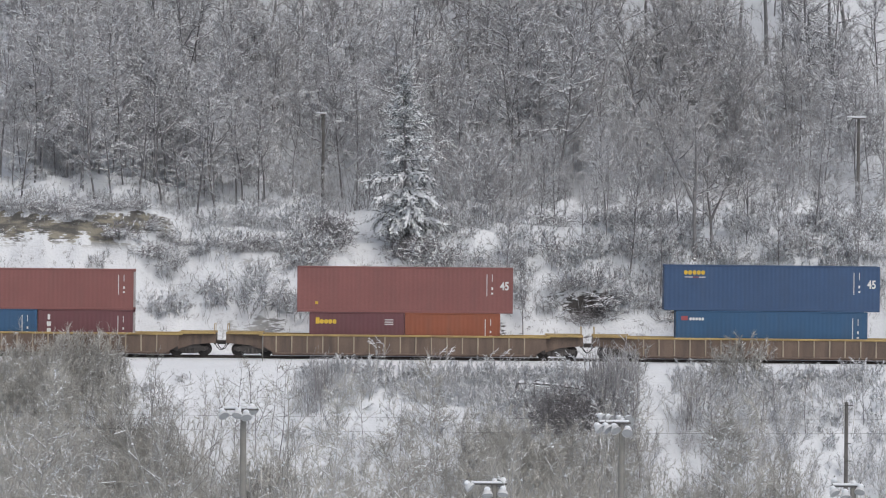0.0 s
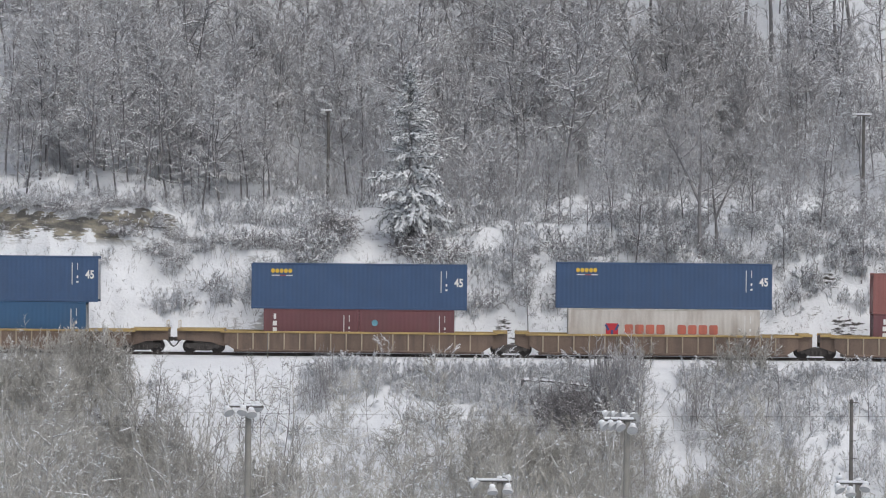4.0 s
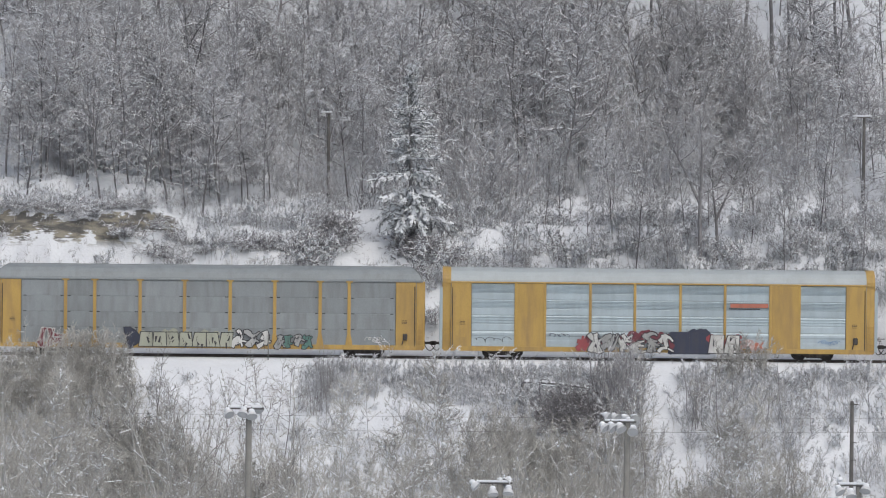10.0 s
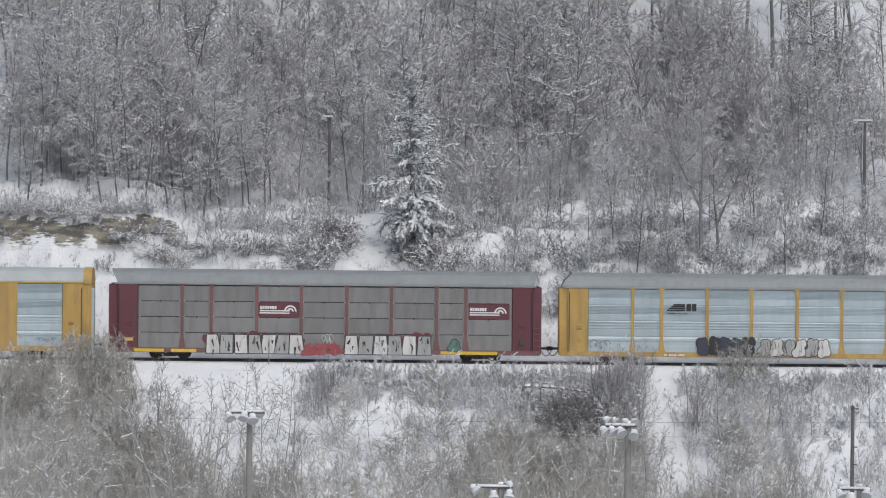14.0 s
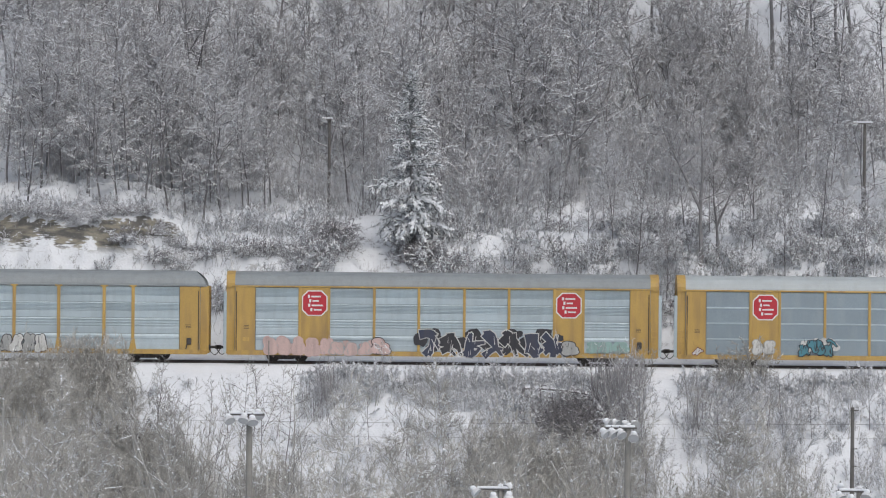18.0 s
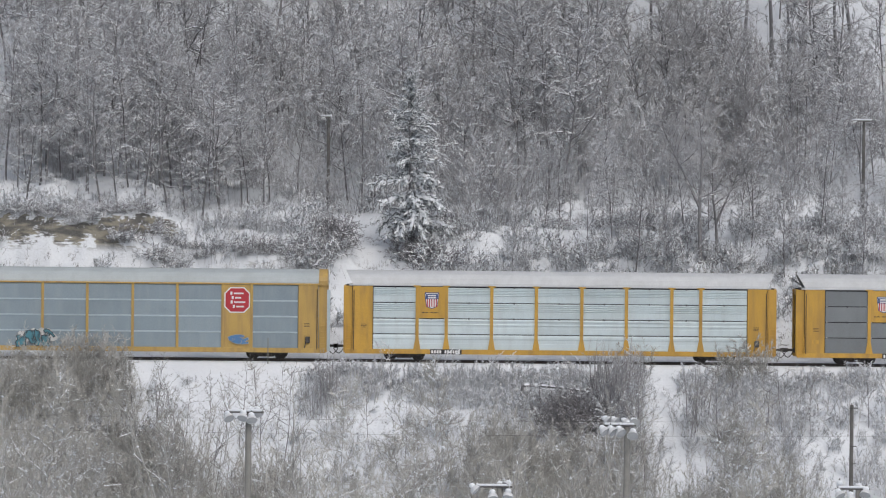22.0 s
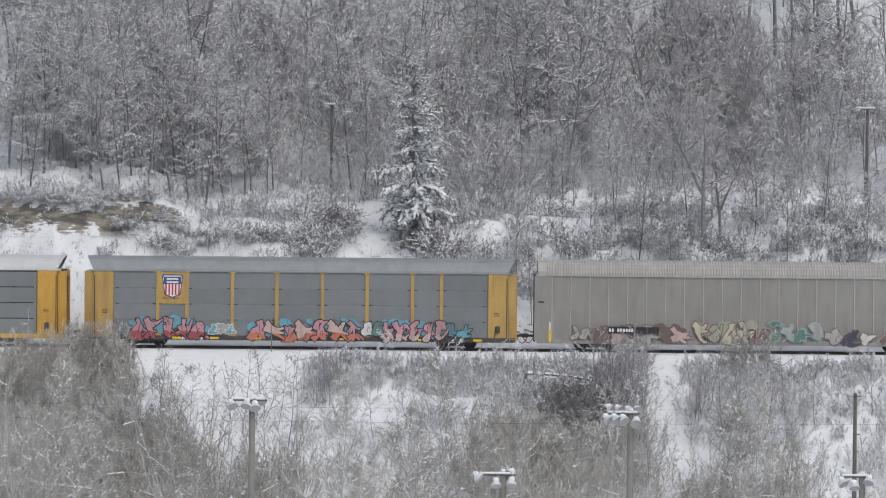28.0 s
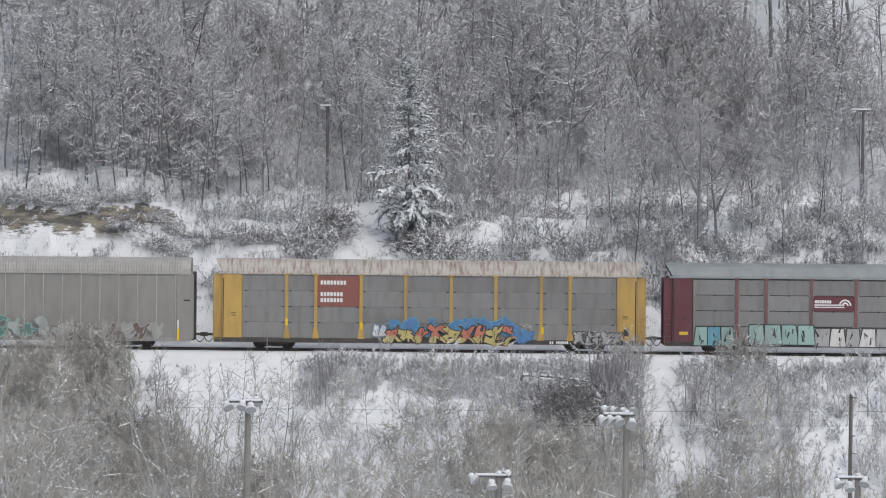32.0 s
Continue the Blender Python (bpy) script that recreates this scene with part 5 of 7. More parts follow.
def blue_forty_five(u, z):
    c, h, hi, y = container(u, z, 45, 2.896, NAVY, "dark blue forty-five foot container with a yellow maker's mark")
    letter_bars(c, "maker_mark", -h + 1.25, 2.28, 0.38, "lllll", SIGN_YELLOW, y, gap=0.1)
    part("maker_stripe", box(0.5, 0.004, 0.06, WHITE, 0), c, (-h + 1.55, y, 2.1))
    part("maker_stripe", box(0.4, 0.004, 0.06, SPRAY["red"], 0), c, (-h + 2.0, y, 2.1))
    part("maker_stripe", box(0.4, 0.004, 0.06, WHITE, 0), c, (-h + 2.42, y, 2.1))
    size_marks(c, h, hi, y, True)
    return c


def tall_white_mark(c, h, y, z=0.35):
    for k, (w, hh) in enumerate(((0.16, 0.34), (0.26, 0.3), (0.26, 0.3))):
        part("maker_mark", box(w, 0.004, hh, WHITE, 0.03), c, (-h + 0.72, y, 1.95 - k * 0.42))


def twenty(u, z, mat, label, mark=None):
    c, h, hi, y = container(u, z, 20, 2.591, mat, label)
    if mark == "tall":
        tall_white_mark(c, h, y)
    elif mark == "yellow":
        letter_bars(c, "maker_mark", -h + 0.4, 1.85, 0.4, "Hllll", SIGN_YELLOW, y, gap=0.05)
        for k in range(3):
            part("code_marking", box(0.55, 0.004, 0.06, WHITE, 0), c, (h - 1.0, y, 2.1 - k * 0.14))
    elif mark == "dot":
        part("round_sticker", lathe([(0.2, 0), (0.19, 0.004), (0.001, 0.004)], 16, SPRAY["cyan"], "y"), c, (-h + 1.0, y - 0.002, 1.75))
    if mark != "yellow":
        size_marks(c, h, hi, y)
    return c


# ---- well cars
def well_car(name, u, half, ends, label, group="well cars"):
    """A low container car: two girder sides, floor, end platforms. ends: (left, right) True where it has a truck and platform of its own."""
    car = thing(name, label, "well car", (u, 0, 0), group)
    MOVING.append((car, u, 0.0))
    body = half - (2.6 if half > 10.5 else 1.15)
    for side in (-1, 1):
        y = side * 1.46
        outline = [(-body, 0.66), (-body + 0.7, 0.24), (body - 0.7, 0.24), (body, 0.66), (body, 1.32), (-body, 1.32)]
        bm = bmesh.new()
        rings = [[bm.verts.new((px, y + s, pz)) for px, pz in outline] for s in (-0.03, 0.03)]
        for r in rings:
            bm.faces.new(r)
        n = len(outline)
        for i in range(n):
            bm.faces.new([rings[0][i], rings[0][(i + 1) % n], rings[1][(i + 1) % n], rings[1][i]])
        bmesh.ops.recalc_face_normals(bm, faces=bm.faces[:])
        part("side_sheet", mesh_bm("side_sheet", bm, WELL), car)
        part("top_chord", box(2 * body + 0.5, 0.2, 0.13, WELL_EDGE, 0.02), car, (0, y, 1.32))
        part("bottom_chord", box(2 * body - 1.4, 0.16, 0.1, WELL, 0.02), car, (0, y, 0.18))
        k = -body + 0.85
        while k < body - 0.6:
            part("stake", box(0.09, 0.1, 1.04, WELL_STAKE, 0.015), car, (k, y + side * 0.075, 0.28))
            k += 0.985
    deck = 0.18 if u == 64.1 else 0.27
    part("floor", box(2 * body - 1.2, 2.8, deck - 0.1, WELL), car, (0, 0, 0.1))
    for sign, own in ((-1, ends[0]), (1, ends[1])):
        reach = half - body - 0.25 + (2.1 if own and half < 10.5 else 0.0)
        cx = sign * (body + reach / 2)
        part("end_platform", box(reach, 2.3, 0.45, WELL, 0.03), car, (cx, 0, 1.0))
        part("deck_plate", box(reach - 0.2, 2.9, 0.05, WELL_EDGE), car, (cx, 0, 1.5))
        for yy in (-1.42, 1.42):
            part("walkway_edge", box(reach, 0.08, 0.16, WELL_EDGE), car, (cx, yy, 1.4))
        tip = sign * (body + reach)
        for yy in (-1.16, 1.16):
            outline = [(sign * (body - 0.05), 0.42), (sign * (body + 0.9), 0.72), (tip, 0.84), (tip, 1.42), (sign * (body - 0.05), 1.42)]
            bm = bmesh.new()
            rings = [[bm.verts.new((px, yy + t, pz)) for px, pz in outline] for t in (-0.04, 0.04)]
            for r in rings:
                bm.faces.new(r)
            for i in range(5):
                bm.faces.new([rings[0][i], rings[0][(i + 1) % 5], rings[1][(i + 1) % 5], rings[1][i]])
            bmesh.ops.recalc_face_normals(bm, faces=bm.faces[:])
            part("end_sheet", mesh_bm("end_sheet", bm, WELL), car)
        if own:
            part("body_bolster", box(1.3, 2.3, 0.42, RUNGEAR, 0.05), car, (tip - sign * 1.65, 0, 0.66))
            part("brake_rigging", box(1.9, 1.9, 0.2, RUNGEAR, 0.04), car, (tip - sign * 1.65, 0, 0.3))
            bogie(car, tip - sign * 1.65, u)
            coupler(car, tip - sign * 0.1, sign)
            part("grab_rail", box(0.04, 2.4, 0.04, WELL_EDGE), car, (tip - sign * 0.1, 0, 2.0))
            for yy in (-1.15, 1.15):
                part("grab_post", box(0.04, 0.04, 0.55, WELL_EDGE), car, (tip - sign * 0.1, yy, 1.5))
    return car


def build_stack_cars():
    single = "rusty yellow-brown single well car carrying stacked containers"
    for u in (-25.4, -2.05, 21.27):
        well_car("well_car", u, 11.6, (True, True), single)
    pack = "rusty yellow-brown articulated well car unit carrying stacked containers"
    for k, u in enumerate((44.72, 64.1, 83.47)):
        w = well_car("well_car", u, 9.69, (k == 0, k == 2), pack)
        if k < 2:
            bogie(w, 9.69, u)
    red = "plain rust-red container stacked on a well car"
    c, h, hi, y = container(-25.4, 2.865, 40, 2.591, RED, red)
    size_marks(c, h, hi, y)
    twenty(-28.445, 0.27, BLUE, "blue twenty-foot container in a well car")
    twenty(-22.355, 0.27, MAROON, "dark maroon twenty-foot container with a white upright mark", "tall")
    c, h, hi, y = container(-2.05, 2.865, 45, 2.896, RED, "rust-red forty-five foot container with white numerals")
    size_marks(c, h, hi, y, True)
    part("sticker", box(0.18, 0.004, 0.18, SIGN_YELLOW, 0), c, (-h + 1.25, y, 0.5))
    twenty(-5.085, 0.27, MAROON, "dark maroon twenty-foot container with a yellow maker's mark", "yellow")
    twenty(0.985, 0.27, ORANGE, "faded orange twenty-foot container in a well car")
    blue_forty_five(21.27, 3.18)
    c, h, hi, y = container(21.27, 0.27, 40, 2.896, BLUE, "blue forty-foot container with a white maker's mark")
    letter_bars(c, "maker_mark", -h + 0.85, 2.28, 0.27, "lllll", WHITE, y, gap=0.1)
    part("maker_square", box(0.42, 0.004, 0.26, SPRAY["red"], 0), c, (-h + 0.55, y, 2.29))
    size_marks(c, h, hi, y)
    blue_forty_five(44.72, 2.865)
    twenty(41.685, 0.27, MAROON, "dark maroon twenty-foot container with a white upright mark", "tall")
    twenty(47.755, 0.27, MAROON, "dark maroon twenty-foot container with a round blue sticker", "dot")
    blue_forty_five(64.1, 3.09)
    c, h, hi, y = container(64.1, 0.18, 40, 2.896, CREAM, "rust-streaked off-white forty-foot container with a red maker's mark")
    letter_bars(c, "maker_mark", -h + 3.6, 1.30, 0.6, "HHHH HHHH", paint("mark_red", (0.55, 0.16, 0.11), amount=0.5), y, gap=0.22, aspect=0.9)
    part("maker_panel", box(0.78, 0.004, 0.78, SIGN_RED, 0), c, (-h + 2.8, y + 0.002, 1.18))
    for rot, dx in ((28, -0.17), (-28, 0.17)):
        part("maker_chevron", box(0.14, 0.004, 0.42, SIGN_BLUE, 0), c, (-h + 2.8 + dx * 1.25, y - 0.003, 1.52), rot=(0, -rot, 0))
    part("maker_stem", box(0.14, 0.004, 0.34, SIGN_BLUE, 0), c, (-h + 2.8, y - 0.003, 1.2))
    size_marks(c, h, hi, y)
    c, h, hi, y = container(83.47, 2.865, 40, 2.591, RED, red)
    size_marks(c, h, hi, y)
    twenty(80.435, 0.27, MAROON, "dark maroon-red twenty-foot container with a white upright mark", "tall")
    twenty(86.505, 0.27, MAROON, "dark maroon-red twenty-foot container in a well car")


# ---- autoracks
LENGTH = 27.5
BAYS = (1.87, 4.68, 6.53, 9.41, 12.24, 15.13, 17.96, 20.84, 22.68, 25.63)
SIDE = -1.5
Z0, Z1, Z2 = 0.72, 4.80, 5.72


def panel(width, high, mat, ridges=0):
    """A rack side panel: a slab with rolled edges, or with horizontal ribs."""
    key = ("panel", round(width, 2), round(high, 2), mat.name, ridges)
    if key not in CACHE:
        if not ridges:
            prof = [(-0.014, 0.0), (-0.03, 0.02), (-0.03, high - 0.03), (-0.014, high)]
        else:
            low = 0.40 * high
            prof, st = [(0.0, 0.0), (-0.02, 0.03), (-0.02, low)], (high - 0.06 - low) / ridges
            for k in range(ridges):
                a = low + 0.02 + k * st
                prof += [(-0.012, a), (-0.012, a + st * 0.45), (-0.05, a + st * 0.6), (-0.05, a + st * 0.85)]
            prof += [(-0.012, high - 0.02), (0.0, high)]
        n, w = len(prof), width / 2
        verts = [(-w, a, b) for a, b in prof] + [(w, a, b) for a, b in prof]
        faces = [(i, n + i, n + i + 1, i + 1) for i in range(n - 1)]
        CACHE[key] = mesh_np("panel", verts, faces, mat)
    return CACHE[key]


def rack_roof(style, mat, x0, x1):
    """Arched roof; its ends lean outwards, round off, or are cut square."""
    key = ("roof", style, mat.name)
    if key not in CACHE:
        arc = [(-1.55, 0.0), (-1.54, 0.12), (-1.42, 0.42), (-1.15, 0.66), (-0.7, 0.84), (0.0, 0.92), (0.7, 0.84), (1.15, 0.66), (1.42, 0.42), (1.54, 0.12), (1.55, 0.0)]
        n = len(arc)
        steps = 28 if style != "ribbed" else 300
        verts, faces = [], []
        for k in range(steps + 1):
            for y, z in arc:
                f = z / 0.92
                cut = {"lean": 0.62 - 0.5 * f, "round": 0.2 + 0.75 * f * f, "square": 0.5, "ribbed": 0.75}[style]
                a, b = x0 + cut, x1 - cut
                up = (0.09 if style == "ribbed" else 0.012) * (k % 2)
                verts.append((a + (b - a) * k / steps, y * (1 + up * 0.4), z + up * 0.4 * f))
        for k in range(steps):
            for i in range(n - 1):
                a = k * n + i
                faces.append((a, a + n, a + n + 1, a + 1))
        me = mesh_np("roof", verts, faces, mat)
        CACHE[key] = me
    return CACHE[key]


def shield(car, x, z, size, y):
    """The carrier's shield: white plate, blue head, red and white stripes."""
    out = [(-0.5, 0.62), (0.5, 0.62), (0.56, 0.5), (0.5, 0.1), (0.42, -0.45), (0.0, -0.62), (-0.42, -0.45), (-0.5, 0.1), (-0.56, 0.5)]
    p = part("shield", polygon_mesh([(a * size * 1.08, b * size * 1.08) for a, b in out], SIGN_BLUE), car, (x, y, z))
    part("shield_face", polygon_mesh([(a * size * 0.97, b * size * 0.97) for a, b in out], WHITE), p, (0, -0.004, 0))
    part("shield_head", box(size * 1.0, 0.004, size * 0.42, SIGN_BLUE, 0), p, (0, -0.008, size * 0.12))
    for k in range(5):
        part("stripe", box(size * 0.085, 0.004, size * 0.62, SIGN_RED, 0), p, ((k - 2) * size * 0.185, -0.008, -size * 0.5))
    for dz in (0.36, 0.18):
        part("title_bar", box(size * 0.66, 0.004, size * 0.1, WHITE, 0), p, (0, -0.013, size * dz))


def octagon_sign(car, x, z, y):
    r = 0.74
    def octo(s):
        return [(s * r * a, s * r * b) for a, b in ((-1, -0.55), (-0.55, -1), (0.55, -1), (1, -0.55), (1, 0.55), (0.55, 1), (-0.55, 1), (-1, 0.55))]
    p = part("octagon_sign", polygon_mesh(octo(1.1), WHITE), car, (x, y, z), "red octagonal emblem with a white rim")
    part("sign_face", polygon_mesh(octo(1.0), SIGN_RED), p, (0, -0.004, 0))
    for k, (x0, w) in enumerate(((-0.22, 0.62), (-0.14, 0.4), (-0.2, 0.72), (-0.06, 0.5))):
        part("title_bar", box(w, 0.004, 0.1, WHITE, 0), p, (x0 + w / 2, -0.008, 0.37 - k * 0.28))
        part("initial_bar", box(0.13, 0.004, 0.2, WHITE, 0), p, (x0 - 0.15, -0.008, 0.33 - k * 0.28))


def arc_sign(car, x, z, y, wide):
    part("emblem_board", box(wide, 0.004, 0.95, RACK_MAROON, 0), car, (x, y + 0.004, z))
    for dz in (0.22, 0.36):
        part("emblem_stripe", box(1.9, 0.004, 0.075, WHITE, 0), car, (x - 0.28, y, z + dz))
    letter_bars(car, "emblem_title", x - 1.2, z + 0.5, 0.2, "HHHHHHH", WHITE, y - 0.001, gap=0.14)
    for r0, r1, mat in ((0.30, 0.40, WHITE), (0.12, 0.22, WHITE)):
        pts, n = [], 14
        for k in range(n + 1):
            a = math.pi * k / n
            pts.append((r1 * math.cos(a), r1 * math.sin(a)))
        for k in range(n, -1, -1):
            a = math.pi * k / n
            pts.append((r0 * math.cos(a), r0 * math.sin(a)))
        part("emblem_arc", polygon_mesh(pts, mat), car, (x + 0.72, y - 0.003, z + 0.36))


def clip_low(poly, top):
    """The part of a polygon below a height."""
    out = []
    for (ax, az), (bx, bz) in zip(poly, poly[1:] + poly[:1]):
        if az <= top:
            out.append((ax, az))
        if (az - top) * (bz - top) < 0:
            f = (top - az) / (bz - az)
            out.append((ax + (bx - ax) * f, top))
    return out


def graffiti(car, seed, x0, x1, z0, z1, fill, edge="black", back=None, letters=6, style="wild", shade=None, lift=0.0):
    """A run of interlocking sprayed forms with outlines, a splash behind them and a second colour below; one mesh for each colour.
    wild: bands that kick and cross; bubble: swollen round forms; block: heavy upright slabs."""
    rng = random.Random(seed)
    y = SIDE - 0.125 - lift
    layers, laid = {}, [0]

    def sheet(col, dep, pts):
        if len(pts) < 3 or len({(round(px, 3), round(pz, 3)) for px, pz in pts}) < len(pts):
            return
        laid[0] += 1
        bm = layers.setdefault((col, int(dep)), bmesh.new())
        bm.faces.new([bm.verts.new((px, y - dep * 0.012 - (laid[0] % 24) * 0.0004, min(max(pz, 0.3), z1 + 0.25))) for px, pz in pts])

    def band(p, q, wa, wb, grow):
        (ax, az), (bx, bz) = p, q
        dx, dz = bx - ax, bz - az
        ln = max(math.hypot(dx, dz), 0.01)
        dx, dz = dx / ln, dz / ln
        ax, az, bx, bz = ax - dx * (grow + wa * 0.35), az - dz * (grow + wa * 0.35), bx + dx * (grow + wb * 0.35), bz + dz * (grow + wb * 0.35)
        wa, wb = wa + grow, wb + grow
        return [(ax - dz * wa, az + dx * wa), (ax + dz * wa, az - dx * wa), (bx + dz * wb, bz - dx * wb), (bx - dz * wb, bz + dx * wb)]

    def disc(cx, cz, rx, rz, grow):
        return [(cx + (rx + grow) * math.cos(2 * math.pi * i / 16), cz + (rz + grow) * math.sin(2 * math.pi * i / 16)) for i in range(16)]

    step, h = (x1 - x0) / letters, z1 - z0
    if back:
        for k in range(letters * 3):
            cx, cz = x0 + (x1 - x0) * (k + rng.random()) / (letters * 3), z0 + h * rng.uniform(0.35, 0.98)
            n, r = 11, h * rng.uniform(0.14, 0.3)
            sheet(back, 0, [(cx + r * 1.2 * rng.uniform(0.75, 1.2) * math.cos(2 * math.pi * i / n), cz + r * rng.uniform(0.75, 1.2) * math.sin(2 * math.pi * i / n)) for i in range(n)])
    line = min(0.035 + 0.015 * h, 0.06)
    for k in range(letters):
        cx, col, base = x0 + step * (k + 0.5), fill[k % len(fill)], 1 + 2 * (k % 2)
        lean, hw = rng.uniform(-0.1, 0.14) * h, step * 0.5

        def at(px, pz):
            return cx + px * hw + lean * (pz - 0.5), z0 + h * pz

        forms = []
        if style == "bubble":
            for px, pz, w in ((-0.35, 0.28, 0.7), (0.4, 0.3, 0.72), (0.0, 0.5, 0.85), (rng.uniform(-0.5, 0.1), 0.74, 0.6), (rng.uniform(0.0, 0.6), 0.72, 0.55)):
                px, q = at(px + rng.uniform(-0.15, 0.15), pz + rng.uniform(-0.05, 0.05))
                forms.append((px, q, hw * w * rng.uniform(0.85, 1.15), h * rng.uniform(0.2, 0.27)))
            shapes = [(disc(*f, line), disc(*f, 0.0)) for f in forms]
        else:
            shapes = []
            if style == "block":
                a, b, c, d = [at(px + rng.uniform(-0.15, 0.15), pz) for px, pz in ((-0.98, 0.0), (0.98, 0.0), (0.8, 0.97), (-0.8, 0.97))]
                mx, mz = (a[0] + b[0] + c[0] + d[0]) / 4, (a[1] + c[1]) / 2
                slab = [a, b, c, d]
                shapes.append(([(px + math.copysign(line, px - mx), pz + math.copysign(line, pz - mz)) for px, pz in slab], slab))
            else:
                # bands that swing across the cell and into its neighbours
                for n in range(4):
                    p, q = at(rng.uniform(-1.2, 0.0), rng.choice((0.08, 0.25, 0.6, 0.9))), at(rng.uniform(0.1, 1.4), rng.choice((0.08, 0.35, 0.6, 0.9)))
                    m = at(rng.uniform(-0.5, 0.5), rng.choice((-0.1, 0.45, 0.55, 1.1)))
                    w = 0.29 * min(hw, h * 0.7) * rng.uniform(0.75, 1.35)
                    pts = [((1 - f) ** 2 * p[0] + 2 * f * (1 - f) * m[0] + f * f * q[0], (1 - f) ** 2 * p[1] + 2 * f * (1 - f) * m[1] + f * f * q[1]) for f in (0, 0.25, 0.5, 0.75, 1)]
                    for i in range(4):
                        wa, wb = w * (1.15 - 0.2 * i), w * (1.15 - 0.2 * (i + 1))
                        shapes.append((band(pts[i], pts[i + 1], wa, wb, line), band(pts[i], pts[i + 1], wa, wb, 0.0)))
        for big, _ in shapes:
            sheet(edge, base, big)
        for _, small in shapes:
            sheet(col, base + 1, small)
            if shade:
                sheet(shade, base + 1.4, clip_low(small, z0 + h * rng.uniform(0.3, 0.42)))
        # strokes and glints drawn inside the forms
        for n in range(4):
            p = at(rng.uniform(-0.6, 0.6), rng.uniform(0.1, 0.85))
            q = (p[0] + rng.uniform(-0.35, 0.35) * hw, p[1] + rng.uniform(0.15, 0.45) * h * rng.choice((-1, 1)))
            thick = line * rng.uniform(0.9, 1.7) if style == "block" and n < 2 else line * rng.uniform(0.25, 0.5)
            sheet(edge, base + 2, band(p, q, thick, thick * 0.3, 0.0))
    first = None
    for (col, dep), bm in sorted(layers.items(), key=lambda i: i[0][1]):
        bmesh.ops.recalc_face_normals(bm, faces=bm.faces[:])
        me = mesh_bm("spray", bm, SPRAY[col])
        if first is None:
            first = part("graffiti", me, car, label="spray-painted lettering in several colours")
            first["kind"] = "stuff"
        else:
            part("spray_layer", me, first)["kind"] = "stuff"


def tag(car, seed, x, z, w, h, col):
    """A thin sprayed scribble."""
    rng = random.Random(seed)
    pts, n = [], 44
    a, b, c = rng.uniform(0.55, 0.8), rng.uniform(0.2, 0.35), rng.random() * 6
    for k in range(n):
        pts.append((x + w * k / (n - 1) + 0.13 * math.sin(k * a + c), SIDE - 0.1, z + h * (0.5 + 0.32 * math.sin(k * a * 1.02 + 1.5 + c) + 0.2 * math.sin(k * b))))
    v, q = prisms([(*a, *b, 0.014, 0.014) for a, b in zip(pts[:-1], pts[1:])], 4)
    part("spray_tag", mesh_np("tag", v, q, SPRAY[col]), car)


def stencil(car, x, z, text, high=0.17, mat=None, board=None):
    if board:
        part("number_board", box(high * 0.84 * len(text) + 0.15, 0.006, high + 0.12, board, 0), car, (x + high * 0.42 * len(text), SIDE - 0.108, z - 0.06))
    letter_bars(car, "reporting_mark", x, z, high, text, mat or WHITE, SIDE - 0.114)


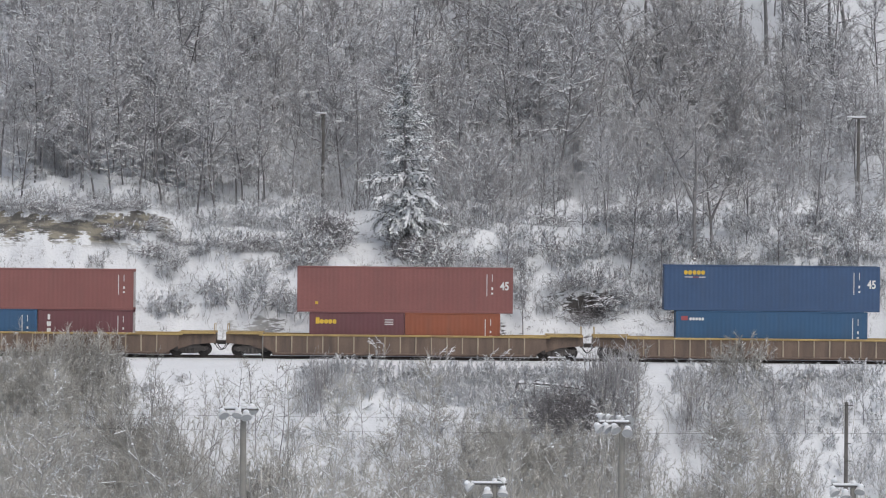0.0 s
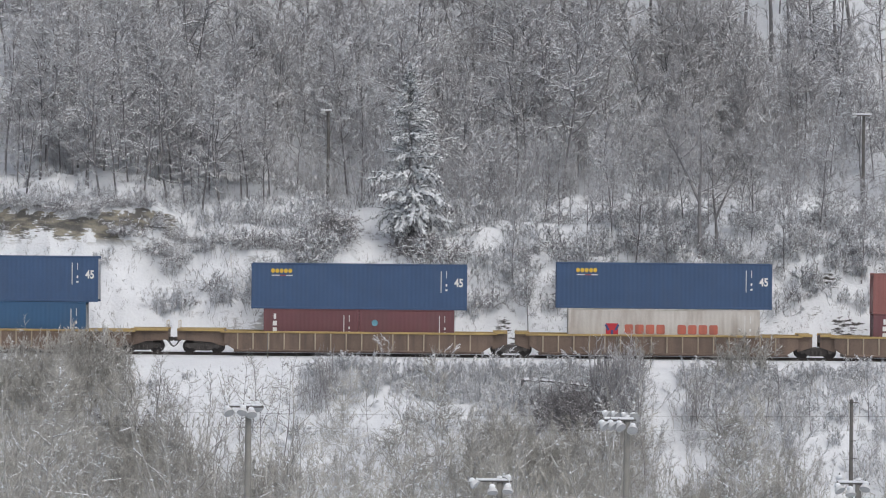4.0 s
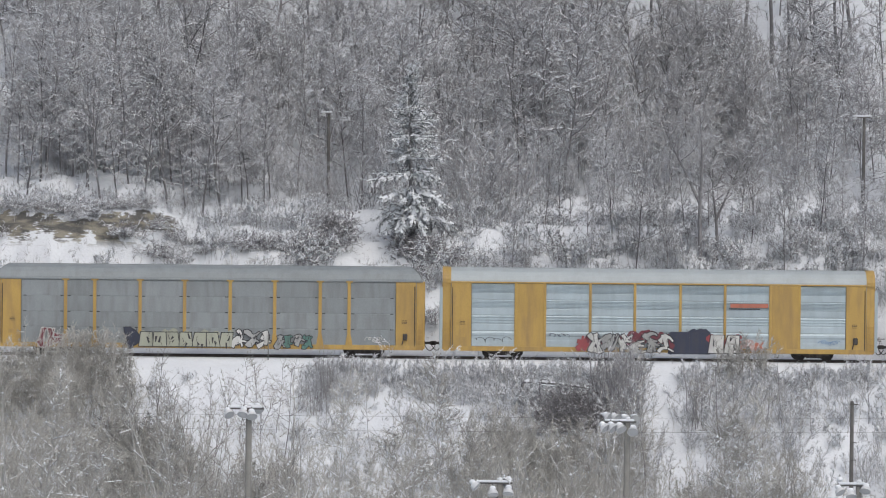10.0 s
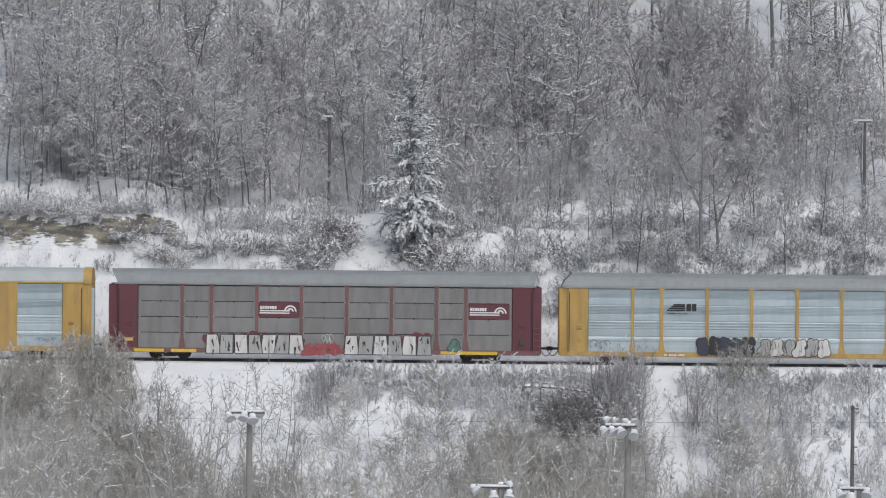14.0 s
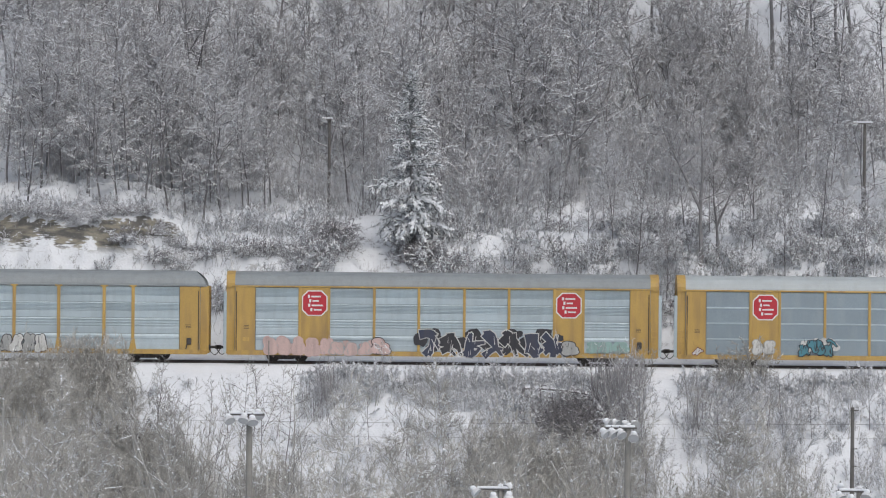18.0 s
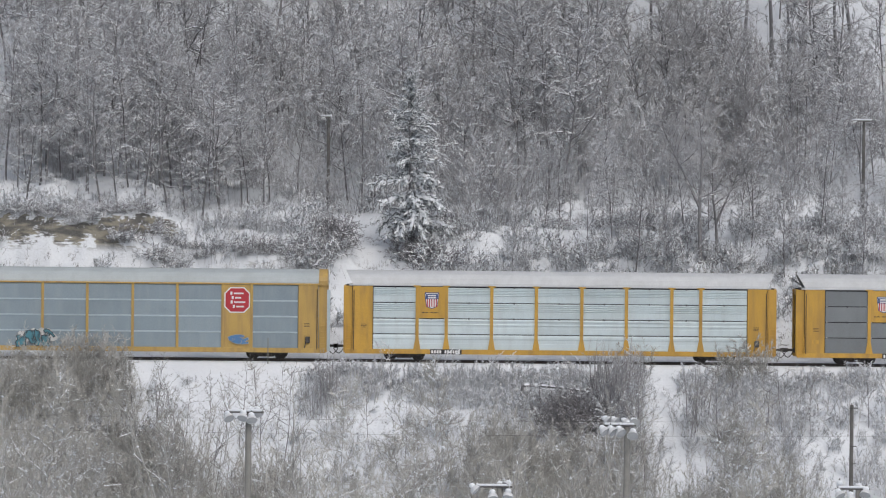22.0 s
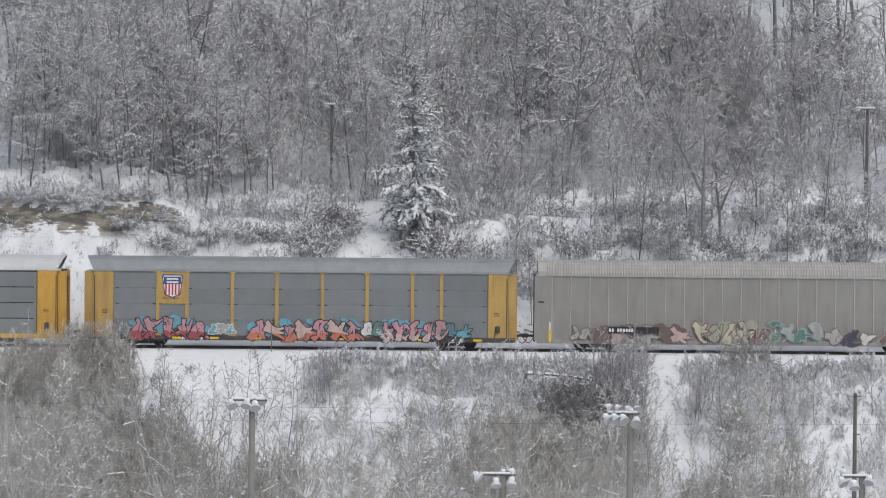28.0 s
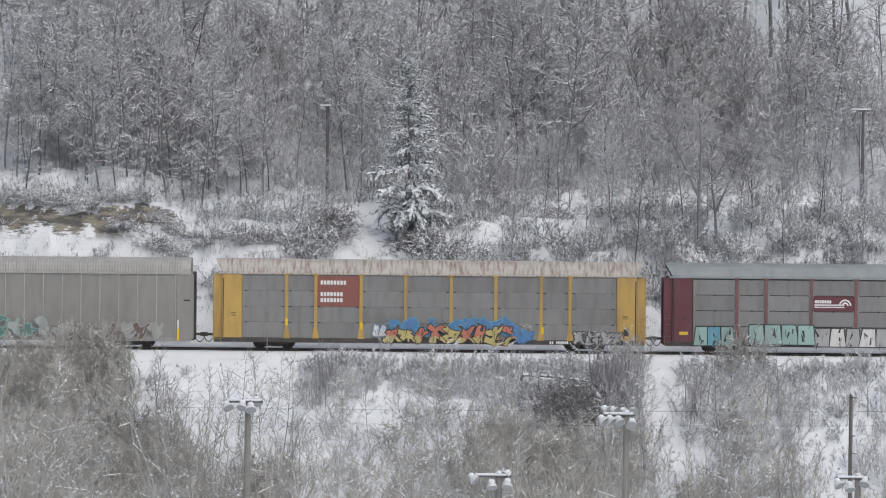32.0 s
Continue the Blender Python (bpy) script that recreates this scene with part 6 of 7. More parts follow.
def autorack(u, frame_mat, panel_mat, roof_mat, roof, ridges, label, solid=(), rows=4, sill=None, end_mat=None, wide_posts=0.2, seam=0.012, ledge=None, brackets=False):
    """A covered car carrier: core, sill, end doors, posts, four rows of side panels, arched roof, trucks."""
    car = thing("autorack_car", label, "railway car", (u, 0, 0), "autorack cars")
    MOVING.append((car, u, 0.0))
    sill, end_mat = sill or frame_mat, end_mat or frame_mat
    # black core behind wide seams: shade of the gaps is put into its colour
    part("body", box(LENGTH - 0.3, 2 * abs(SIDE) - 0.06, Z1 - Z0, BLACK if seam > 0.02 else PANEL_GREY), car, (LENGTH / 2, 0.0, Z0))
    for side in (-1, 1):
        part("side_sill", box(LENGTH - 0.2, 0.1, 0.3, sill, 0.015), car, (LENGTH / 2, side * 1.53, 0.43))
        part("top_plate", box(LENGTH - 0.7, 0.12, 0.1, frame_mat if roof == "square" else roof_mat, 0.015), car, (LENGTH / 2, side * 1.53, Z1 - 0.06))
        for x0, sgn in ((0.0, 1), (LENGTH, -1)):
            part("end_door", box(0.56, 0.3, Z1 - 0.55, end_mat, 0.03), car, (x0 + sgn * 0.29, side * 1.33, 0.5))
            d = part("end_panel", box(1.26, 0.09, Z1 - 0.62, end_mat, 0.02), car, (x0 + sgn * 1.225, side * 1.53, 0.55))
            if side < 0:
                part("door_seam", box(0.05, 0.012, Z1 - 1.0, BLACK, 0), d, (-sgn * 0.56, -0.05, 0.12))
                for dz in (0.0, 0.09, 0.18):
                    part("vent_slot", box(0.34, 0.012, 0.028, BLACK, 0), d, (sgn * 0.08, -0.049, 1.55 + dz))
                part("card_holder", box(0.42, 0.02, 0.26, end_mat, 0.006), d, (sgn * 0.05, -0.05, 0.75))
            part("door_hinge", box(0.05, 0.06, Z1 - 1.0, end_mat), d, (-sgn * 0.62, side * 0.05, 0.15))
    part("underframe", box(LENGTH - 1.0, 0.9, 0.3, RUNGEAR), car, (LENGTH / 2, 0, 0.5))
    part("end_header", box(0.12, 2.9, 0.35, end_mat), car, (0.12, 0, Z1 - 0.4))
    part("end_header", box(0.12, 2.9, 0.35, end_mat), car, (LENGTH - 0.12, 0, Z1 - 0.4))
    part("roof", rack_roof(roof, roof_mat, 0.0, LENGTH), car, (0, 0, Z1))
    if roof == "square":
        for x0, sgn in ((0.0, 1), (LENGTH, -1)):
            part("roof_cap", rack_cap(frame_mat), car, (x0 + sgn * 0.3, 0, Z1 - 0.1), rot=(0, 0, 0 if sgn > 0 else 180))
            part("end_post", box(0.2, 0.2, Z1 - 0.9, PANEL_LIGHT, 0.02), car, (x0 - sgn * 0.06, -1.4, 0.55))
    for k, x in enumerate(BAYS):
        if k not in (0, len(BAYS) - 1):
            post(car, x, frame_mat, wide_posts, not solid)
        part("post", box(0.16, 0.1, Z1 - Z0 + 0.02, frame_mat, 0.015), car, (x, 1.53, Z0))
    high = (Z1 - 0.1 - Z0) / rows
    for k in range(len(BAYS) - 1):
        a, b = BAYS[k] + 0.03, BAYS[k + 1] - 0.03
        wide, mid = b - a, (a + b) / 2
        if k in solid:
            part("solid_panel", box(wide + 0.06, 0.08, Z1 - Z0 - 0.08, frame_mat, 0.015), car, (mid, SIDE - 0.03, Z0))
            continue
        for r in range(rows):
            part("panel", panel(wide, high - seam, panel_mat, (1, ridges // 2, ridges - 1, ridges)[r] if ridges else 0), car, (mid, SIDE, Z0 + r * high))
            if ledge and r:
                part("ledge", box(wide, 0.05, 0.1, ledge, 0.01), car, (mid, SIDE - 0.03, Z0 + r * high - 0.05))
        if brackets:
            for r in range(1, rows):
                for bx in (a + 0.2, b - 0.2):
                    part("panel_latch", box(0.2, 0.04, 0.05, BLACK, 0.01), car, (bx, SIDE - 0.03, Z0 + r * high - 0.03))
        if seam > 0.02:
            for r in (2, 3, 4):
                part("panel_clip", box(0.07, 0.04, 0.12, BLACK, 0.01), car, (mid, SIDE - 0.03, Z0 + r * high - 0.09))
            for r in (1, 2, 3):
                for bx in (a + 0.09, b - 0.09):
                    part("panel_bolt", box(0.09, 0.03, 0.07, HULL_RIB, 0.01), car, (bx, SIDE - 0.045, Z0 + r * high - 0.04))
        part("back_panel", box(wide, 0.05, Z1 - Z0 - 0.1, panel_mat), car, (mid, 1.5, Z0))
    for x in (3.87, LENGTH - 3.87):
        bogie(car, x, u)
    coupler(car, 0.05, -1)
    coupler(car, LENGTH - 0.05, 1)
    ladder(car, LENGTH - 0.3, 0.5, 2.4, SIDE - 0.12, frame_mat)
    ladder(car, 0.3, 0.5, 2.4, SIDE - 0.12, frame_mat)
    part("handbrake", box(0.3, 0.16, 0.42, RUNGEAR, 0.05), car, (LENGTH - 1.25, SIDE - 0.14, 1.05))
    part("handbrake_lever", box(0.06, 0.08, 0.7, RUNGEAR), car, (LENGTH - 1.45, SIDE - 0.16, 0.75), rot=(0, 14, 0))
    return car


def rack_cap(mat):
    """End cap of the squared roof, following its arch."""
    key = ("cap", mat.name)
    if key not in CACHE:
        arc = [(-1.56, 0.0), (-1.56, 0.3), (-1.44, 0.55), (-1.15, 0.8), (-0.7, 0.98), (0.0, 1.05), (0.7, 0.98), (1.15, 0.8), (1.44, 0.55), (1.56, 0.3), (1.56, 0.0)]
        bm = bmesh.new()
        rings = [[bm.verts.new((x, y, z)) for y, z in arc] for x in (-0.28, 0.26)]
        for r in rings:
            bm.faces.new(r)
        n = len(arc)
        for i in range(n):
            bm.faces.new([rings[0][i], rings[0][(i + 1) % n], rings[1][(i + 1) % n], rings[1][i]])
        bmesh.ops.recalc_face_normals(bm, faces=bm.faces[:])
        CACHE[key] = mesh_bm("cap", bm, mat)
    return CACHE[key]


def post(car, x, mat, wide, flared=True):
    """A side post, with a flared foot and a small head plate or straight."""
    if not flared:
        part("post", box(wide, 0.1, Z1 - Z0 + 0.02, mat, 0.015), car, (x, SIDE - 0.05, Z0 - 0.02))
        return
    key = ("post", mat.name, wide)
    if key not in CACHE:
        w, h = wide / 2, Z1 - Z0
        outline = [(-w * 2.3, 0.0), (w * 2.3, 0.0), (w * 1.9, 0.25), (w, 0.75), (w, h - 0.12), (w * 2.3, h - 0.06), (w * 2.3, h), (-w * 2.3, h), (-w * 2.3, h - 0.06), (-w, h - 0.12), (-w, 0.75), (-w * 1.9, 0.25)]
        bm = bmesh.new()
        rings = [[bm.verts.new((px, y, pz)) for px, pz in outline] for y in (-0.05, 0.05)]
        for r in rings:
            bm.faces.new(r)
        n = len(outline)
        for i in range(n):
            bm.faces.new([rings[0][i], rings[0][(i + 1) % n], rings[1][(i + 1) % n], rings[1][i]])
        bmesh.ops.recalc_face_normals(bm, faces=bm.faces[:])
        CACHE[key] = mesh_bm("post", bm, mat)
    part("post", CACHE[key], car, (x, SIDE - 0.05, Z0 - 0.02))


def row_z(r, rows=4):
    return Z0 + r * (Z1 - 0.1 - Z0) / rows


def shield_board(car, mat, size):
    """Painted board in the second bay that carries the shield."""
    a, b = BAYS[1], BAYS[2]
    part("emblem_board", box(b - a, 0.03, row_z(4) - row_z(2), mat), car, ((a + b) / 2, SIDE - 0.055, row_z(2)))
    shield(car, (a + b) / 2, row_z(3) + 0.12, size, SIDE - 0.08)
    letter_bars(car, "carrier_title", a + 0.3, row_z(2) + 0.32, 0.1, "lllll lllllll", BLACK, SIDE - 0.08, gap=0.2)


def closed_grey_car(u):
    """Fully sheeted grey carrier with slim vertical ribs and a ribbed roof."""
    car = thing("autorack_car", "plain weathered grey enclosed car carrier with vertical ribs and spray paint", "railway car", (u, 0, 0), "autorack cars")
    MOVING.append((car, u, 0.0))
    part("body", box(LENGTH - 0.1, 3.0, Z1 - 0.55, HULL_GREY, 0.03), car, (LENGTH / 2, 0, 0.62))
    part("roof", rack_roof("ribbed", HULL_RIB, 0.0, LENGTH), car, (0, 0, Z1))
    for side in (-1, 1):
        part("top_plate", box(LENGTH - 1.4, 0.1, 0.13, HULL_RIB), car, (LENGTH / 2, side * 1.53, Z1 - 0.12))
        part("side_sill", box(LENGTH - 0.4, 0.1, 0.26, HULL_GREY), car, (LENGTH / 2, side * 1.5, 0.42))
        for k in range(22):
            part("rib", box(0.07, 0.06, Z1 - 0.8, HULL_RIB), car, (1.12 + k * 1.2, side * 1.52, 0.7))
    for x0, sgn in ((0.0, 1), (LENGTH, -1)):
        part("roof_cap", rack_cap(HULL_RIB), car, (x0 + sgn * 0.5, 0, Z1 - 0.1), rot=(0, 0, 0 if sgn > 0 else 180))
        part("end_panel", box(1.1, 0.06, Z1 - 0.7, HULL_GREY), car, (x0 + sgn * 0.55, SIDE - 0.03, 0.6))
        part("corner_post", box(0.08, 3.1, Z1 - 0.5, BLACK), car, (x0 + sgn * 0.03, 0, 0.5))
        part("latch", box(0.38, 0.04, 0.09, BLACK), car, (x0 + sgn * 0.45, SIDE - 0.08, 3.0))
        part("safety_bar", box(0.14, 0.05, 0.75, SAFETY_YELLOW), car, (x0 + sgn * 1.0, SIDE - 0.08, 0.5))
        part("safety_bar", box(0.09, 0.05, 0.55, WHITE), car, (x0 + sgn * 1.0, SIDE - 0.08, 1.25))
        bogie(car, x0 + sgn * 3.87, u)
        coupler(car, x0 + sgn * 0.05, -sgn)
    part("number_board", box(3.3, 0.006, 0.42, BLACK, 0), car, (6.3, SIDE - 0.235, 1.1))
    letter_bars(car, "reporting_mark", 4.75, 1.2, 0.21, "HH HHHHHH", WHITE, SIDE - 0.243)
    return car


def build_autoracks():
    # grey panels, yellow frame
    c = autorack(96.22, YELLOW_DULL, PANEL_GREY, ROOF_GREY, "round", 0, "yellow-framed autorack with flat grey panels and spray paint", seam=0.003, brackets=True)
    graffiti(c, 1, 2.9, 4.6, 0.45, 1.7, ["crimson"], "white", None, 3)
    tag(c, 2, 5.1, 0.95, 1.7, 0.6, "white")
    tag(c, 3, 6.9, 0.95, 0.8, 0.6, "white")
    graffiti(c, 4, 8.6, 9.9, 0.5, 1.6, ["navy"], "black", None, 1)
    graffiti(c, 5, 9.4, 15.3, 0.55, 1.45, ["olive"], "black", "olive", 7, style="block")
    graffiti(c, 17, 15.3, 17.8, 0.5, 1.6, ["white", "grey"], "black", None, 3)
    graffiti(c, 6, 18.0, 20.4, 0.5, 1.3, ["grey", "green"], "black", None, 4)
    tag(c, 7, 23.8, 0.95, 1.0, 0.3, "white")
    stencil(c, 7.0, 0.5, "HH HH HHHH", 0.13, WHITE)
    # galvanised ribbed panels, solid yellow bays
    lite = dict(solid=(1, 7), wide_posts=0.17)
    c = autorack(124.8, YELLOW_DULL, PANEL_LIGHT, ROOF_LIGHT, "square", 7, "yellow autorack with pale galvanised ribbed panels and spray paint", **lite)
    tag(c, 8, 2.0, 1.0, 2.3, 0.35, "black")
    tag(c, 9, 6.75, 1.35, 1.4, 0.25, "navy")
    graffiti(c, 10, 8.6, 9.6, 0.5, 1.5, ["red"], "red", None, 2)
    graffiti(c, 11, 9.4, 14.6, 0.42, 1.65, ["white", "grey", "white"], "black", "crimson", 6, lift=0.07)
    graffiti(c, 12, 14.5, 17.0, 0.4, 1.75, ["navy"], "navy", "navy", 4, style="block")
    graffiti(c, 13, 17.0, 18.9, 0.45, 1.6, ["white"], "black", "red", 2, lift=0.07, style="block")
    graffiti(c, 14, 18.6, 20.4, 0.5, 1.2, ["orange", "rose"], "rose", None, 3, lift=0.07)
    part("sticker_stripe", box(2.4, 0.005, 0.26, SPRAY["orange"], 0), c, (19.5, SIDE - 0.075, 3.32))
    part("sticker_stripe", box(2.0, 0.005, 0.06, BLACK, 0), c, (19.2, SIDE - 0.075, 3.22))
    tag(c, 15, 24.0, 1.0, 1.2, 0.3, "blue")
    # maroon frame, grey panels
    maroon_kit = dict(end_mat=RACK_MAROON)
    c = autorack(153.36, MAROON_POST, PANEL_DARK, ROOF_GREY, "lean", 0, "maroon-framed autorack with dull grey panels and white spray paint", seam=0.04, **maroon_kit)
    arc_sign(c, (BAYS[3] + BAYS[4]) / 2, row_z(2) + 0.02, SIDE - 0.06, 2.6)
    arc_sign(c, (BAYS[8] + BAYS[9]) / 2, row_z(2) + 0.02, SIDE - 0.06, 2.6)
    for x, w in ((2.6, 1.9), (4.8, 1.6), (22.9, 3.6)):
        part("sill_stripe", box(w, 0.004, 0.2, SIGN_YELLOW, 0), c, (x, SIDE - 0.09, 0.46))
    graffiti(c, 21, 6.2, 12.4, 0.42, 1.62, ["white", "grey"], "black", "crimson", 7, style="block")
    graffiti(c, 22, 12.4, 14.9, 0.4, 1.0, ["red"], "red", None, 3, lift=0.07)
    tag(c, 23, 13.6, 0.9, 0.6, 0.8, "white")
    graffiti(c, 24, 15.0, 20.5, 0.42, 1.62, ["white", "grey"], "black", "crimson", 6, style="block")
    graffiti(c, 25, 21.6, 22.3, 0.6, 1.4, ["green"], "black", None, 1, style="bubble")
    part("notice", box(0.55, 0.005, 0.2, SIGN_YELLOW, 0), c, (1.3, SIDE - 0.09, 1.15))
    # galvanised panels, yellow posts
    c = autorack(181.95, YELLOW_DULL, PANEL_LIGHT, ROOF_GREY, "round", 7, "yellow autorack with pale galvanised ribbed panels and bubble spray paint")
    for k in range(4):
        part("emblem_bar", box(1.15 - 0.14 * k, 0.004, 0.085, BLACK, 0), c, (7.42 + 0.07 * k, SIDE - 0.068, 3.36 + k * 0.12))
    letter_bars(c, "emblem_title", 8.1, 3.36, 0.46, "HH", BLACK, SIDE - 0.068, gap=0.12)
    letter_bars(c, "carrier_title", 6.9, 3.16, 0.09, "llllllll llllllll", BLACK, SIDE - 0.068, gap=0.2)
    tag(c, 31, 2.0, 0.9, 1.2, 0.6, "black")
    graffiti(c, 32, 8.8, 12.4, 0.5, 1.7, ["navy", "black", "navy"], "black", None, 5, style="bubble")
    graffiti(c, 33, 12.7, 17.2, 0.5, 1.65, ["grey", "white"], "black", None, 6, style="bubble")
    stencil(c, 6.7, 0.5, "HH HHHHH HHHH", 0.12, WHITE)
    # ribbed panels with red octagons
    c = autorack(210.53, YELLOW_DULL, PANEL_LIGHT, ROOF_GREY, "square", 7, "yellow autorack with red octagonal emblems and black and white spray paint", **lite)
    octagon_sign(c, 5.63, 3.75, SIDE - 0.08)
    octagon_sign(c, 21.76, 3.75, SIDE - 0.08)
    graffiti(c, 41, 2.4, 6.8, 0.42, 1.6, ["rose"], "rose", None, 5, style="bubble")
    graffiti(c, 42, 6.6, 9.3, 0.42, 1.3, ["rose"], "grey", "rose", 3, lift=0.07, style="bubble")
    graffiti(c, 43, 9.2, 10.4, 0.5, 1.6, ["rose"], "black", None, 1, lift=0.07, style="bubble")
    graffiti(c, 44, 12.2, 21.6, 0.4, 2.0, ["navy", "black", "navy"], "white", "black", 7)
    graffiti(c, 45, 21.3, 22.4, 0.55, 1.5, ["grey"], "black", None, 1, lift=0.07, style="bubble")
    graffiti(c, 46, 22.9, 25.5, 0.75, 1.45, ["mint"], "mint", None, 3, style="bubble")
    # blue-grey panels with red octagons
    c = autorack(239.14, YELLOW_DULL, PANEL_BLUE, ROOF_LIGHT, "square", 0, "yellow autorack with blue-grey panels, red octagonal emblems and a teal tag", ledge=PANEL_LIGHT, **lite)
    octagon_sign(c, 5.63, 3.75, SIDE - 0.08)
    octagon_sign(c, 21.76, 3.75, SIDE - 0.08)
    graffiti(c, 51, 4.8, 6.2, 0.75, 1.7, ["white"], "grey", None, 2, style="bubble")
    graffiti(c, 52, 7.8, 10.1, 0.7, 1.75, ["teal"], "black", "white", 4)
    graffiti(c, 53, 1.1, 1.6, 0.75, 1.1, ["white"], "crimson", None, 1)
    graffiti(c, 54, 21.3, 22.3, 1.0, 1.5, ["blue"], "grey", None, 1)
    # white ribbed panels, bright yellow
    c = autorack(267.65, YELLOW, PANEL_WHITE, ROOF_WHITE, "lean", 5, "bright yellow autorack with clean white ribbed panels and a shield emblem", seam=0.05)
    shield_board(c, YELLOW, 0.78)
    stencil(c, 5.6, 0.48, "HHHH HHHHHH", 0.2, WHITE, BLACK)
    # grey panels, bright yellow
    c = autorack(296.35, YELLOW, PANEL_SLATE, ROOF_WHITE, "lean", 0, "yellow-framed autorack with flat grey panels, white roof and a shield emblem", seam=0.05)
    shield_board(c, YELLOW, 0.78)
    stencil(c, 5.6, 0.47, "HHHH HHHHHH", 0.2, WHITE, BLACK)
    stencil(c, 18.6, 0.46, "HHH", 0.28, WHITE, BLACK)
    tag(c, 61, 15.5, 1.3, 0.9, 0.3, "mint")
    # grey panels, large shield, pink and blue spray paint
    c = autorack(324.97, YELLOW_DULL, PANEL_SLATE, ROOF_GREY, "lean", 0, "yellow-framed autorack with grey panels covered in pink and blue spray paint", seam=0.003, brackets=True, sill=RUNGEAR)
    shield_board(c, YELLOW_DULL, 1.12)
    graffiti(c, 71, 3.0, 7.8, 0.45, 1.85, ["pink"], "black", "cyan", 5, shade="red")
    graffiti(c, 72, 8.0, 9.6, 0.9, 1.5, ["cyan", "grey"], "white", None, 3)
    graffiti(c, 73, 10.6, 17.6, 0.45, 1.75, ["pink", "rose"], "black", "cyan", 7, shade="orange")
    graffiti(c, 74, 17.7, 19.0, 0.8, 1.7, ["white", "green"], "black", None, 2, style="bubble")
    graffiti(c, 75, 18.8, 23.2, 0.45, 1.75, ["pink"], "black", "cyan", 5, shade="rose")
    graffiti(c, 76, 23.0, 24.6, 0.8, 1.6, ["teal", "cyan"], "black", None, 2)
    for x in (5.9, 8.3, 11.0, 13.9, 16.5, 21.5, 25.0):
        part("sill_marker", box(0.55, 0.005, 0.13, SAFETY_YELLOW, 0), c, (x, SIDE - 0.15, 0.5))
    stencil(c, 6.1, 0.46, "HHHH HHHHHH", 0.16, WHITE)
    # enclosed grey car
    c = closed_grey_car(353.55)
    graffiti(c, 81, 2.4, 3.6, 0.7, 1.5, ["grey"], "brown", None, 2)
    graffiti(c, 82, 3.8, 9.8, 0.5, 1.55, ["brown", "rose", "brown", "grey"], "brown", "brown", 6)
    graffiti(c, 83, 10.2, 13.8, 0.5, 1.85, ["cream", "olive", "cream"], "brown", "olive", 4)
    graffiti(c, 84, 13.2, 15.2, 0.45, 1.5, ["crimson", "brown"], "grey", None, 2, style="bubble")
    graffiti(c, 85, 14.9, 18.4, 0.65, 1.85, ["green", "grey"], "mint", None, 4, lift=0.07)
    graffiti(c, 86, 18.6, 21.6, 0.5, 1.5, ["grey", "navy", "white"], "brown", None, 3)
    graffiti(c, 87, 22.0, 25.6, 0.6, 1.6, ["brown", "grey"], "grey", None, 4)
    # rusty roof, faded red board
    c = autorack(382.25, YELLOW_DULL, PANEL_DARK, ROOF_RUSTY, "lean", 0, "yellow-framed autorack with grey panels, rusty roof and bright spray paint", seam=0.003, brackets=True, sill=RUNGEAR)
    a, b = BAYS[2] + 0.1, BAYS[3] - 0.1
    part("carrier_board", box(b - a, 0.006, row_z(4) - row_z(2) - 0.05, FADED_RED, 0), c, ((a + b) / 2, SIDE - 0.05, row_z(2) + 0.02))
    for zz, txt in ((row_z(3) + 0.42, "HHHHHHHH"), (row_z(2) + 0.68, "HHHHHHH"), (row_z(2) + 0.3, "HHHHHHH")):
        letter_bars(c, "carrier_title", a + 0.2, zz, 0.26, txt, WHITE, SIDE - 0.058, gap=0.18)
    graffiti(c, 91, 10.2, 11.0, 0.8, 1.6, ["white"], "blue", None, 2, style="bubble")
    graffiti(c, 92, 11.0, 19.4, 1.0, 2.05, ["blue"], "cyan", None, 7)
    graffiti(c, 93, 11.0, 19.2, 0.45, 1.65, ["orange", "yellow", "orange"], "black", None, 9, shade="yellow", lift=0.08)
    graffiti(c, 94, 19.0, 20.3, 0.5, 1.3, ["blue"], "blue", None, 2, lift=0.07)
    tag(c, 95, 19.4, 1.35, 0.9, 0.4, "white")
    graffiti(c, 96, 23.0, 26.0, 0.5, 1.3, ["grey"], "black", None, 5)
    for x, z in ((4.7, 1.5), (9.45, 1.3), (20.94, 1.1)):
        part("post_marker", box(0.16, 0.005, 0.45, SAFETY_YELLOW, 0), c, (x, SIDE - 0.118, z))
    stencil(c, 21.4, 0.5, "HH HHHHHH", 0.16, WHITE)
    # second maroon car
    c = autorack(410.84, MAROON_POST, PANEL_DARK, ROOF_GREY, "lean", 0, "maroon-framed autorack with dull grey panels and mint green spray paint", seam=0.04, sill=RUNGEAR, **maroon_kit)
    arc_sign(c, (BAYS[3] + BAYS[4]) / 2, row_z(2) + 0.02, SIDE - 0.06, 2.6)
    arc_sign(c, (BAYS[8] + BAYS[9]) / 2, row_z(2) + 0.02, SIDE - 0.06, 2.6)
    graffiti(c, 101, 2.0, 4.5, 0.5, 1.7, ["mint", "cyan"], "black", None, 3, style="block")
    graffiti(c, 102, 5.4, 9.6, 0.6, 1.85, ["mint"], "black", None, 4, style="block")
